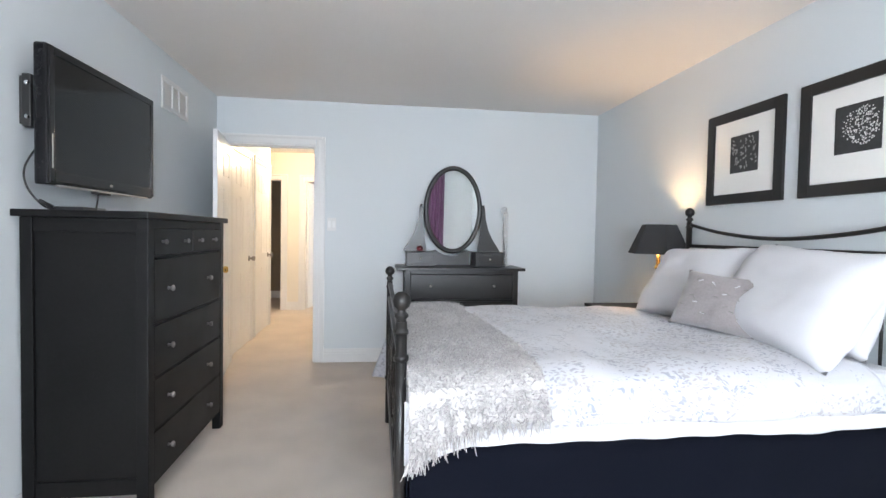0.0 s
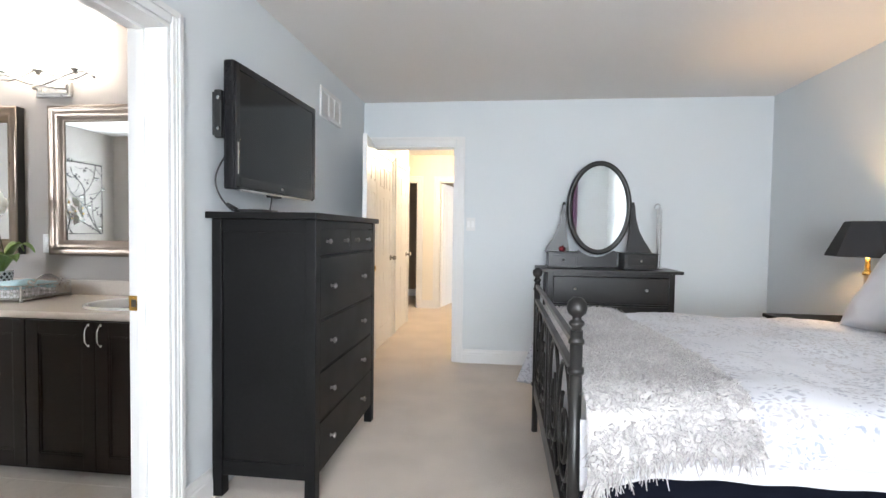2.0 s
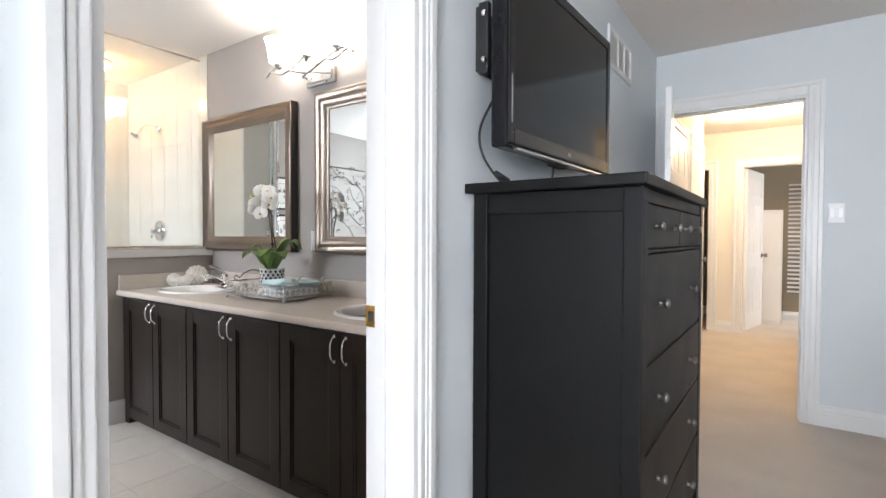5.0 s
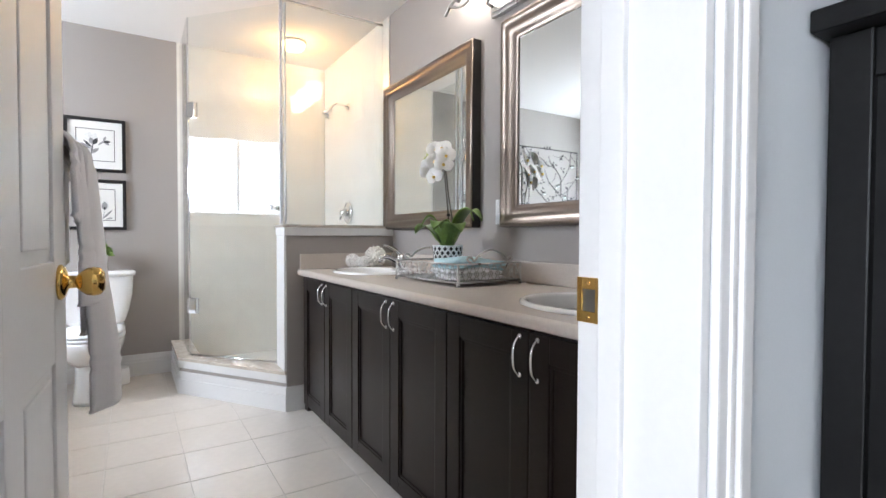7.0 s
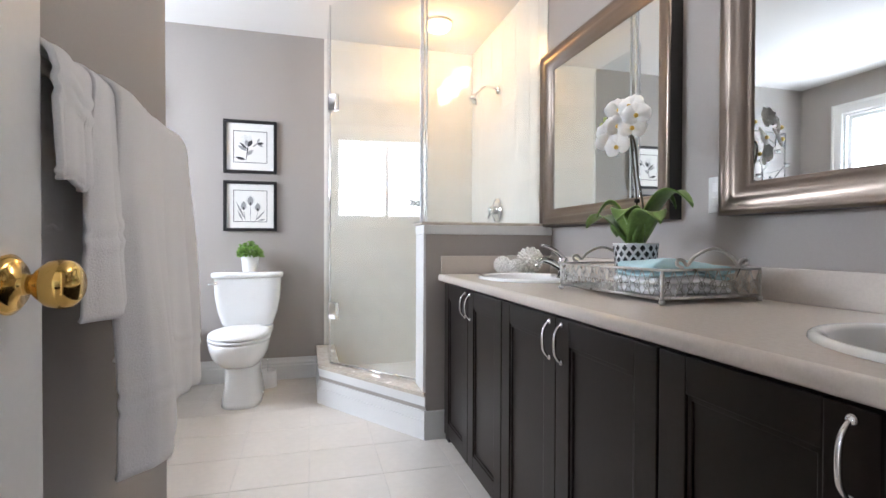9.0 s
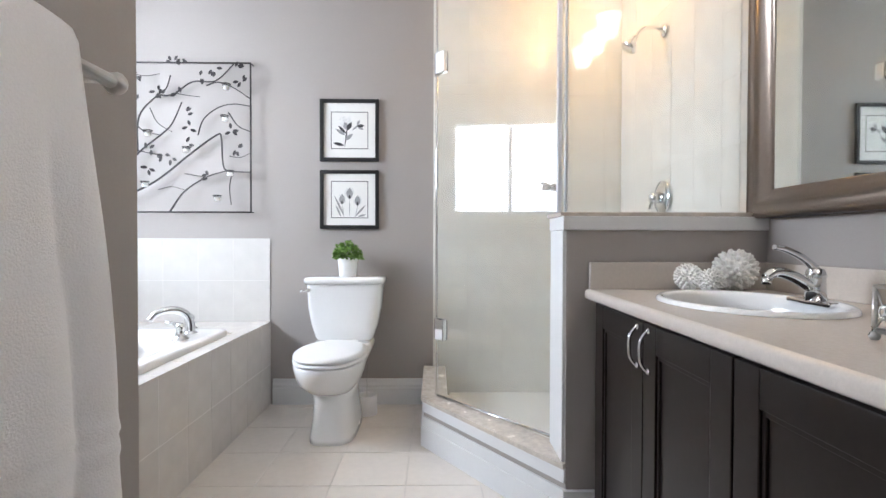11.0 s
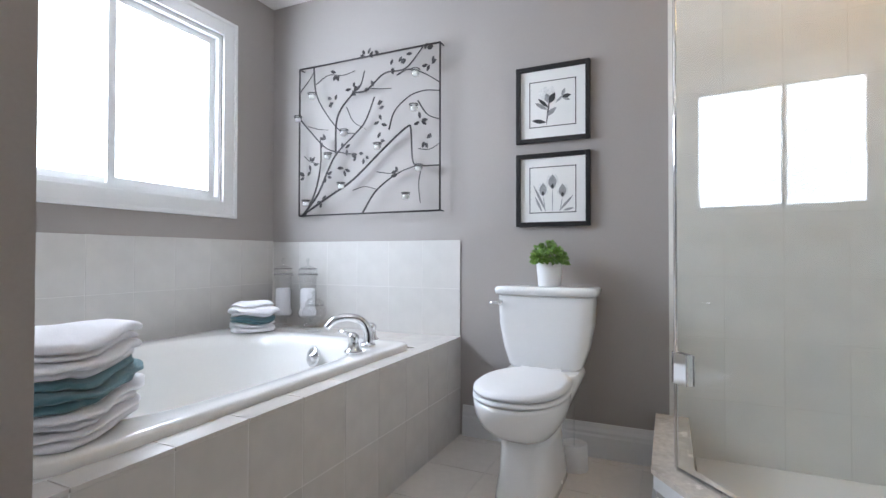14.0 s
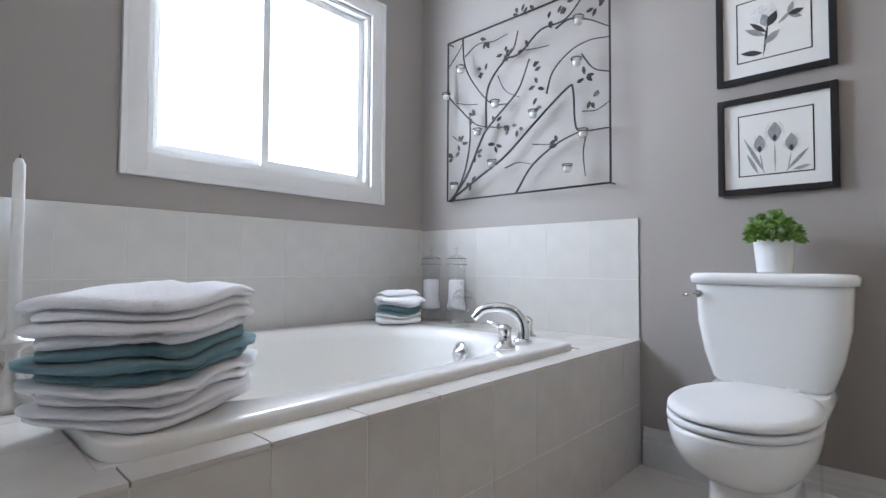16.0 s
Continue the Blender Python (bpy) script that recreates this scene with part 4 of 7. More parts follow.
def floral():
    """White cotton with scattered blue-grey leaf sprigs."""
    m = material("floral_cotton", (0.53, 0.53, 0.56), 0.85, vary=0.03, big=4, fine=300, bump=0.2, sheen=0.2)
    nt = m.node_tree
    p = nt.nodes["Principled BSDF"]
    base = p.inputs["Base Color"].links[0].from_socket
    co = nt.nodes.new("ShaderNodeTexCoord")
    warp = node(nt, "ShaderNodeTexNoise", Scale=14.0, Detail=2.0)
    nt.links.new(co.outputs["Object"], warp.inputs["Vector"])
    mixv = nt.nodes.new("ShaderNodeMix")
    mixv.data_type = "VECTOR"
    mixv.inputs["Factor"].default_value = 0.09
    nt.links.new(co.outputs["Object"], mixv.inputs[4])
    nt.links.new(warp.outputs["Color"], mixv.inputs[5])
    stretch = nt.nodes.new("ShaderNodeMapping")
    stretch.inputs["Scale"].default_value = (1.0, 1.7, 1.7)
    stretch.inputs["Rotation"].default_value = (0.4, 0.3, 0.7)
    nt.links.new(mixv.outputs[1], stretch.inputs["Vector"])
    leaves = node(nt, "ShaderNodeTexVoronoi", Scale=44.0)
    nt.links.new(stretch.outputs[0], leaves.inputs["Vector"])
    clump = node(nt, "ShaderNodeTexNoise", Scale=5.5, Detail=1.0)
    nt.links.new(co.outputs["Object"], clump.inputs["Vector"])
    lim = node(nt, "ShaderNodeMapRange")
    lim.inputs["From Min"].default_value, lim.inputs["From Max"].default_value = 0.28, 0.52
    lim.inputs["To Min"].default_value, lim.inputs["To Max"].default_value = 0.06, 0.44
    nt.links.new(clump.outputs["Fac"], lim.inputs["Value"])
    less = nt.nodes.new("ShaderNodeMath")
    less.operation = "SUBTRACT"
    nt.links.new(lim.outputs["Result"], less.inputs[0])
    nt.links.new(leaves.outputs["Distance"], less.inputs[1])
    soft = node(nt, "ShaderNodeMapRange")
    soft.inputs["From Min"].default_value, soft.inputs["From Max"].default_value = -0.06, 0.14
    nt.links.new(less.outputs[0], soft.inputs["Value"])
    tone = node(nt, "ShaderNodeTexNoise", Scale=9.0)
    nt.links.new(co.outputs["Object"], tone.inputs["Vector"])
    ramp = nt.nodes.new("ShaderNodeValToRGB")
    ramp.color_ramp.elements[0].position, ramp.color_ramp.elements[0].color = 0.35, (0.29, 0.31, 0.37, 1)
    ramp.color_ramp.elements[1].position, ramp.color_ramp.elements[1].color = 0.65, (0.40, 0.375, 0.37, 1)
    nt.links.new(tone.outputs["Fac"], ramp.inputs["Fac"])
    mix = nt.nodes.new("ShaderNodeMix")
    mix.data_type = "RGBA"
    nt.links.new(soft.outputs["Result"], mix.inputs["Factor"])
    nt.links.new(base, mix.inputs[6])
    nt.links.new(ramp.outputs["Color"], mix.inputs[7])
    nt.links.new(mix.outputs[2], p.inputs["Base Color"])
    return m


M["floral"] = floral()
top_path = smooth_path([(1.575, 0.62), (1.585, 0.70), (1.66, 0.775), (1.85, 0.795), (2.4, 0.80), (3.0, 0.795), (3.16, 0.77), (3.215, 0.66), (3.225, 0.45), (3.23, 0.24)])


def duvet_at(u, v):
    x = 0.105 + 1.75 * u
    y, z = hang(v, top_path)
    edge = 0.5 + 0.5 * math.sin(u * 23 + 2 * rnd(u * 3, 0, 0, 1))
    puff = 0.022 * rnd(x * 2.6, y * 2.6, z, 1) + 0.012 * rnd(x * 8, y * 6, z * 6, 1) + 0.005 * rnd(x * 21, y * 17, z * 14, 1)
    if z < 0.74:
        y += (-1 if y < 2 else 1) * (puff * 1.3 + 0.012 * edge)
        z += 0.010 * rnd(x * 4, 1, 0, 1)
    else:
        z += puff
    if y > 3.17 and z < 0.74:
        y += (0.55 * (1 - u) ** 4) * (0.75 - z)
        x -= 0.30 * (1 - u) ** 3 * (0.75 - z)
    return Vector((x, y, z))


dv = thing("duvet", pose(1.0, 2.43, 0.745), "white duvet with a blue-grey leaf print, softly rumpled", "duvet")
wpart("cover", sheet(bmesh.new(), duvet_at, 110, 130, 0.012), M["floral"], dv)
fs = thing("flat_sheet", pose(1.0, 1.62, 0.55), "white bed sheet hanging below the duvet", "bed sheet")


def hem(u, v):
    x = 0.075 + 2.0 * u
    return Vector((x, 1.622 - 0.018 * v + 0.010 * rnd(x * 5, v, 0, 1) + 0.006 * math.sin(x * 31), 0.70 - (0.145 + 0.012 * rnd(x * 3, 7, 0, 1) + (0.06 * max(0, 1 - u * 9))) * v))


wpart("drop", sheet(bmesh.new(), hem, 110, 10, 0.004), M["linen"], fs)


def throw_edge(y):
    return 0.44 + 0.07 * (3.2 - y) / 1.5 - 0.25 * max(0, y - 2.9)


throw_path = smooth_path([(1.552, 0.655), (1.556, 0.70), (1.635, 0.79), (1.85, 0.812), (2.4, 0.817), (3.0, 0.812), (3.17, 0.785), (3.245, 0.68)])


def throw_at(u, v):
    y, z = hang(v, throw_path)
    x = 0.085 + (throw_edge(y) - 0.06) * u
    puff = 0.022 * rnd(x * 2.6, y * 2.6, z, 1) + 0.012 * rnd(x * 8, y * 6, z * 6, 1) + 0.006 * rnd(x * 26, y * 26, z * 20, 1)
    if z < 0.75:
        drop = max(0.0, 1 - 9 * v) if y < 2 else 0
        return Vector((x, y - 0.016 * math.sin(u * 23) ** 2 * drop - 0.01 - 0.5 * puff, z - drop * 0.12 * (1 - u) ** 3))
    return Vector((x, y, z + puff + 0.006))


tw = thing("throw_blanket", pose(0.3, 2.43, 0.80), "cream shaggy knitted throw with long fringe over the bed foot", "blanket")
wpart("cloth", sheet(bmesh.new(), throw_at, 40, 120, 0.008), M["shag"], tw)
random.seed(4)


def tufts(name, count, place, length, r):
    vs, fs_ = [], []
    for _ in range(count):
        p, d = place()
        d = (d + Vector([random.gauss(0, 0.55) for _ in range(3)])).normalized()
        side = d.cross(Vector((0.3, 0.5, 0.8))).normalized()
        bend = Vector([random.gauss(0, 0.5) for _ in range(3)])
        l, b = length * random.uniform(0.6, 1.3), len(vs)
        for k in range(4):
            t = k / 3
            c = p + d * l * t + bend * l * 0.5 * t * t - Vector((0, 0, l * 0.5 * t * t))
            w = r * (1.0 - 0.6 * t)
            other = d.cross(side).normalized()
            vs += [c + side * w, c - side * w * 0.5 + other * w * 0.86, c - side * w * 0.5 - other * w * 0.86]
        for k in range(3):
            for q in range(3):
                a, c2 = b + 3 * k + q, b + 3 * k + (q + 1) % 3
                fs_.append((a, c2, c2 + 3, a + 3))
        fs_.append((b + 9, b + 10, b + 11))
    me = bpy.data.meshes.new(name)
    me.from_pydata([tuple(v) for v in vs], [], fs_)
    me.polygons.foreach_set("use_smooth", [True] * len(me.polygons))
    return me


def on_throw():
    u, v = random.random(), random.random()
    p = throw_at(u, v)
    q = throw_at(u, min(1, v + 0.01)) - p
    w = throw_at(min(1, u + 0.02), v) - throw_at(max(0, u - 0.02), v)
    n = w.cross(q).normalized()
    return p, n if n.z > 0 or p.z < 0.75 else -n


me = tufts("shag", 17000, on_throw, 0.018, 0.0025)
me.materials.append(M["shag"])
ob = new("shag", me)
ob.parent = tw
me.transform(tw.matrix_basis.inverted())
tagged(ob, "loose looped yarn pile", "", "", "stuff")


def on_hem():
    u = random.random() ** 2.2
    return throw_at(u, 0.0), Vector((0, -0.25, -2.2))


me = tufts("fringe", 240, on_hem, 0.030, 0.0036)
me.materials.append(M["shag"])
ob = new("fringe", me)
ob.parent = tw
me.transform(tw.matrix_basis.inverted())
tagged(ob, "hanging yarn fringe", "", "", "stuff")


def pillow(name, w, h, t, m, mat, label, group="", seed=0):
    """A soft stuffed cushion, w wide along local x, h along local y, t thick along local z."""
    ob = thing(name, m, label, "pillow", group)
    bm = bmesh.new()
    n = 26
    for s in (1, -1):
        def f(u, v):
            a, b = 2 * u - 1, 2 * v - 1
            prof = max(0.0, (1 - a ** 4) * (1 - b ** 4)) ** 0.55
            px = a * w / 2 * (1 - 0.07 * (1 - b * b) * abs(a) ** 3)
            py = b * h / 2 * (1 - 0.10 * (1 - a * a) * abs(b) ** 3)
            wr = 0.012 * rnd(a * 2 + seed, b * 2, s, 1.3) + 0.006 * rnd(a * 7 + seed, b * 3, s, 1.3)
            return Vector((px, py, s * (prof * t / 2 + wr * min(1, prof * 2)) ))
        sheet(bm, f, n, n)
    bmesh.ops.remove_doubles(bm, verts=bm.verts, dist=0.0008)
    part("cover", bm, mat, ob)
    return ob


def leaning(x, y, z, back, turn=0, roll=0):
    """Stands a cushion up, its face towards the foot of the bed, tipped back by some degrees."""
    return pose(x, y, z, 0, 0, turn) @ Matrix(((0, 0, -1, 0), (-1, 0, 0, 0), (0, 1, 0, 0), (0, 0, 0, 1))) @ Matrix.Rotation(radians(-back), 4, "X") @ Matrix.Rotation(radians(roll), 4, "Z")


pillow("pillow", 0.66, 0.46, 0.18, leaning(1.99, 2.76, 0.99, 22, 0, 2), M["linen"], "plump white pillow leaning on the headboard", "bed pillows", 1)
pillow("pillow", 0.70, 0.48, 0.18, leaning(2.0, 2.06, 1.0, 22, 0, -2), M["linen"], "plump white pillow leaning on the headboard", "bed pillows", 5)
pillow("pillow", 0.74, 0.50, 0.20, leaning(1.83, 2.70, 0.985, 34, 4, 3), M["linen"], "plump white pillow tipped forward on another", "bed pillows", 9)
pillow("pillow", 0.80, 0.54, 0.22, leaning(1.80, 1.98, 0.995, 36, -3, -3), M["linen"], "plump white pillow tipped forward on another", "bed pillows", 13)
cu = pillow("cushion", 0.47, 0.31, 0.12, leaning(1.655, 2.215, 0.935, 28, 24, -4), M["cushion"], "grey satin cushion with small stitched dashes", "", 21)
for k in range(22):
    a, b = random.uniform(-0.8, 0.8), random.uniform(-0.7, 0.7)
    z = 0.06 * max(0.0, (1 - a ** 4) * (1 - b ** 4)) ** 0.55 + 0.004
    part("stitch", bx(bmesh.new(), -0.012, -0.002, -0.001, 0.012, 0.002, 0.001, m=pose(a * 0.22, b * 0.145, z, 0, 0, random.uniform(-50, 50))), M["pewter"] if k % 3 else M["linen"], cu)

ns = thing("nightstand", pose(1.90, 3.46, 0), "black-brown wooden nightstand beside the bed", "nightstand")
wpart("top", box(1.60, 3.235, 0.705, 2.17, 3.70, 0.73, 0.004), M["blackbrown"], ns)
wpart("body", box(1.65, 3.26, 0.42, 2.16, 3.67, 0.705, 0.003), M["blackbrown"], ns)
f = wpart("drawer_front", box(1.64, 3.30, 0.52, 1.652, 3.63, 0.69, 0.002), M["blackbrown"], ns)
knob_on((1.64, 3.46, 0.60), (-1, 0, 0), f, M["pewter"])
wpart("shelf", box(1.65, 3.26, 0.16, 2.16, 3.67, 0.18, 0.002), M["blackbrown"], ns)
for x in (1.62, 2.12):
    for y in (3.25, 3.645):
        wpart("leg", box(x, y, 0, x + 0.04, y + 0.04, 0.706, 0.003), M["blackbrown"], ns)

LX, LY = 1.975, 3.31
tl = thing("table_lamp", pose(LX, LY, 0.73), "lit table lamp with charcoal six-sided shade and glass column", "lamp")
wpart("base", lathe(bmesh.new(), [(0, 0), (0.07, 0), (0.07, 0.012), (0.03, 0.03), (0.018, 0.05), (0, 0.05)], seg=24, m=pose(LX, LY, 0.73)), M["nickel"], tl)
wpart("column", tube(bmesh.new(), [(LX, LY, 0.775), (LX, LY, 1.03)], 0.017, 12), M["nickel"], tl)
wpart("collar", lathe(bmesh.new(), [(0, 0), (0.024, 0), (0.026, 0.012), (0.014, 0.03), (0.012, 0.10), (0, 0.10)], seg=18, m=pose(LX, LY, 1.03)), M["brass"], tl)
wpart("bulb", lathe(bmesh.new(), [(0, 0), (0.012, 0), (0.028, 0.03), (0.03, 0.05), (0.018, 0.075), (0, 0.082)], seg=16, m=pose(LX, LY, 1.13)), M["lit_dome"], tl)
tl.children[-1].visible_shadow = False
bm = bmesh.new()
sh = [(0.208, 1.137), (0.212, 1.142), (0.118, 1.345), (0.112, 1.345), (0.203, 1.140)]
rings = [[bm.verts.new((LX + r * math.cos(radians(60 * k + 15)), LY + r * math.sin(radians(60 * k + 15)), z)) for k in range(6)] for r, z in sh]
for a, b in zip(rings, rings[1:] + rings[:1]):
    for k in range(6):
        bm.faces.new((a[k], a[(k + 1) % 6], b[(k + 1) % 6], b[k]))
wpart("shade", bm, M["shade"], tl, "charcoal fabric shade")


def picture(name, axis_pos, out, u0, u1, z0, z1, fw, label, group):
    """A framed print flat on a wall at x = axis_pos that faces out; returns the thing."""
    p = thing(name, pose(axis_pos, (u0 + u1) / 2, (z0 + z1) / 2), label, "picture", group)
    a0, a1 = sorted((axis_pos + out * 0.001, axis_pos + out * 0.022))
    bm = bmesh.new()
    bx(bm, a0, u0, z0, a1, u0 + fw, z1, 0.003)
    bx(bm, a0, u1 - fw, z0, a1, u1, z1, 0.003)
    bx(bm, a0, u0 + fw - 0.001, z0, a1 - 0.0005, u1 - fw + 0.001, z0 + fw, 0.003)
    bx(bm, a0, u0 + fw - 0.001, z1 - fw, a1 - 0.0005, u1 - fw + 0.001, z1, 0.003)
    wpart("frame", bm, M["frame_black"], p)
    b0, b1 = sorted((axis_pos + out * 0.004, axis_pos + out * 0.009))
    wpart("mount", box(b0, u0 + fw - 0.004, z0 + fw - 0.004, b1, u1 - fw + 0.004, z1 - fw + 0.004), M["mat_board"], p, "white mount board")
    return p


def leaf_flat(bm, a, b, width, x, n=7):
    """A flat almond shape from a to b in a plane of constant x."""
    a, b = Vector((0, *a)), Vector((0, *b))
    d = b - a
    nrm = Vector((0, -d.z, d.y)).normalized()
    pts = [a + d * (i / n) + nrm * width * math.sin(math.pi * i / n) for i in range(n + 1)] + [a + d * (i / n) - nrm * width * math.sin(math.pi * i / n) for i in range(n - 1, 0, -1)]
    bm.faces.new([bm.verts.new((x, p.y, p.z)) for p in pts])


random.seed(8)
pic = picture("framed_photo", 2.19, -1, 2.462, 3.085, 1.473, 2.052, 0.062, "black framed photograph of pale leaves over the bed", "pictures over the bed")
art = wpart("print", box(2.1785, 2.65, 1.662, 2.1808, 2.878, 1.89), M["print_dark"], pic, "small dark square photograph")
bm = bmesh.new()
for k in range(60):
    y, z = random.uniform(2.67, 2.86), random.uniform(1.68, 1.87)
    a = random.uniform(0, 6.28)
    l = random.uniform(0.012, 0.03)
    y2, z2 = min(2.875, max(2.653, y + l * math.cos(a))), min(1.887, max(1.665, z + l * math.sin(a)))
    leaf_flat(bm, (y, z), (y2, z2), 0.005, 2.1780 - 0.00001 * k)
wpart("image", bm, M["print_grey"], art)
pic = picture("framed_photo", 2.19, -1, 1.735, 2.358, 1.473, 2.052, 0.062, "black framed photograph of a dandelion clock over the bed", "pictures over the bed")
art = wpart("print", box(2.1785, 1.935, 1.668, 2.1808, 2.163, 1.895), M["print_dark"], pic, "small dark square photograph")
bm = bmesh.new()
for k in range(220):
    a = random.uniform(0, 6.28)
    r = 0.088 * math.sqrt(random.random())
    y, z = 2.03 + r * math.cos(a), 1.79 + r * math.sin(a)
    b = random.uniform(0, 6.28)
    y2, z2 = y + 0.010 * math.cos(b), z + 0.010 * math.sin(b)
    if 1.937 < min(y, y2) and max(y, y2) < 2.161 and max(z, z2) < 1.893:
        leaf_flat(bm, (y, z), (y2, z2), 0.003, 2.1780 - 0.000005 * k, 4)
wpart("image", bm, M["print_light"], art)

cr = thing("curtain", pose(1.32, -2.28, 0.03), "purple floor-length curtain on a silver rod", "curtain")
wpart("cloth", sheet(bmesh.new(), lambda u, v: Vector((1.08 + 0.42 * u, -2.27 + 0.035 * math.sin(u * 38 + 0.6 * math.sin(v * 3)), 0.03 + 2.24 * v)), 90, 12, 0.004), M["purple"], cr)
cr = thing("curtain", pose(-1.12, -2.28, 0.03), "purple floor-length curtain on a silver rod", "curtain")
wpart("cloth", sheet(bmesh.new(), lambda u, v: Vector((-1.32 + 0.42 * u, -2.27 + 0.035 * math.sin(u * 38 + 0.6 * math.sin(v * 3)), 0.03 + 2.24 * v)), 90, 12, 0.004), M["purple"], cr)
rd = thing("curtain_rod", pose(0.1, -2.3, 2.28), "silver curtain rod with ball ends", "curtain rod")
wpart("rod", tube(bmesh.new(), [(-1.42, -2.27, 2.28), (1.6, -2.27, 2.28)], 0.011), M["nickel"], rd)
for x in (-1.42, 1.6):
    wpart("finial", lathe(bmesh.new(), [(0, -0.025), (0.02, -0.012), (0.024, 0), (0.02, 0.012), (0, 0.025)], seg=14, m=pose(x, -2.27, 2.28)), M["nickel"], rd)
for x in (-1.36, 1.54):
    wpart("bracket", box(x - 0.008, -2.399, 2.26, x + 0.008, -2.26, 2.272, 0.002), M["nickel"], rd)

# ---- hall and the rooms beyond ----
hl = thing("hall_ceiling_light", pose(-0.9, 6.9, H), "warm lit frosted dome ceiling light", "ceiling light")
wpart("base", lathe(bmesh.new(), [(0, 0), (0.12, 0), (0.12, -0.02), (0, -0.02)], seg=24, m=pose(-0.9, 6.9, H - 0.001)), M["trim"], hl)
wpart("dome", lathe(bmesh.new(), [(0.15, -0.015), (0.145, -0.05), (0.10, -0.085), (0.04, -0.10), (0, -0.10)], seg=24, m=pose(-0.9, 6.9, H)), M["lit_dome"], hl)
for c in hl.children:
    c.visible_shadow = False
bc = thing("tall_bookcase", pose(-0.86, 9.2, 0), "tall cream cabinet standing in the far room", "cabinet")
wpart("body", box(-1.02, 8.95, 0.0, -0.76, 9.45, 1.55, 0.004), M["trim"], bc)
wpart("door", box(-1.0, 8.935, 0.06, -0.78, 8.951, 1.50, 0.003), M["door"], bc)
bl = thing("window_blind", pose(-0.4, 9.47, 0.4), "white slatted blind on the far wall", "blind")
for k in range(26):
    wpart("slat", bx(bmesh.new(), -0.70, -0.02, -0.002, 0.35, 0.02, 0.002, m=pose(0, 9.47, 0.42 + k * 0.06, 35)), M["trim"], bl)


# ---- bathroom: vanity wall ----
def cabinet(x0, x1, mid):
    c = thing("vanity_cabinet", pose((x0 + x1) / 2, 2.6, 0), "espresso wooden vanity cabinet with two shaker doors", "cabinet", "vanity cabinets")
    w = M["espresso"]
    yf = 2.326
    wpart("body", box(x0 + 0.001, yf, 0.045, x1 - 0.001, 2.915, 0.795, 0.001), w, c)
    wpart("toe_kick", box(x0 + 0.001, 2.385, 0.0, x1 - 0.001, 2.405, 0.045), w, c)
    for a, b, hx in ((x0 + 0.003, mid - 0.002, mid - 0.033), (mid + 0.002, x1 - 0.003, mid + 0.033)):
        f = 0.068
        z0, z1 = 0.055, 0.788
        bm = bmesh.new()
        bx(bm, a, yf - 0.020, z0, a + f, yf, z1, 0.0025)
        bx(bm, b - f, yf - 0.020, z0, b, yf, z1, 0.0025)
        bx(bm, a + f - 0.001, yf - 0.0195, z0, b - f + 0.001, yf, z0 + f, 0.0025)
        bx(bm, a + f - 0.001, yf - 0.0195, z1 - f, b - f + 0.001, yf, z1, 0.0025)
        d = wpart("door", bm, w, c)
        wpart("panel", box(a + f - 0.002, yf - 0.010, z0 + f - 0.002, b - f + 0.002, yf - 0.001, z1 - f + 0.002), w, d)
        bm = bmesh.new()
        for u0, u1, v0, v1 in ((a + f, a + f + 0.01, z0 + f, z1 - f), (b - f - 0.01, b - f, z0 + f, z1 - f), (a + f, b - f, z0 + f, z0 + f + 0.01), (a + f, b - f, z1 - f - 0.01, z1 - f)):
            bx(bm, u0, yf - 0.015, v0, u1, yf - 0.009, v1, 0.002)
        wpart("bead", bm, w, d)
        h = curve([(hx, yf - 0.020, 0.772), (hx, yf - 0.028, 0.768), (hx, yf - 0.040, 0.75), (hx, yf - 0.043, 0.722), (hx, yf - 0.040, 0.694), (hx, yf - 0.028, 0.676), (hx, yf - 0.020, 0.672)], 6)
        n = len(h)
        hb = tube(bmesh.new(), h, [0.0028 + 0.0016 * math.sin(math.pi * i / (n - 1)) + 0.002 * (abs(i / (n - 1) - 0.5) > 0.40) for i in range(n)], 10)
        for z in (0.772, 0.672):
            lathe(hb, [(0, 0), (0.008, 0), (0.008, 0.003), (0.005, 0.007), (0, 0.008)], seg=12, m=aim((hx, yf - 0.0195, z), (0, -1, 0)))
        wpart("handle", hb, M["chrome"], d, "curved satin chrome pull")


for x0, x1, mid in ((-4.03, -3.29, -3.662), (-3.29, -2.50, -2.902), (-2.50, -1.72, -2.12)):
    cabinet(x0, x1, mid)
structure("vanity_end_filler", box(-4.098, 2.330, 0.0, -4.031, 2.915, 0.795), M["espresso"], "espresso filler strip at the end of the vanity", "trim")
structure("vanity_filler", box(-1.719, 2.330, 0.0, -1.671, 2.915, 0.795), M["espresso"], "espresso filler strip beside the vanity", "trim")

SINKS = (-3.69, -2.13)
SY, SA, SB = 2.585, 0.255, 0.205


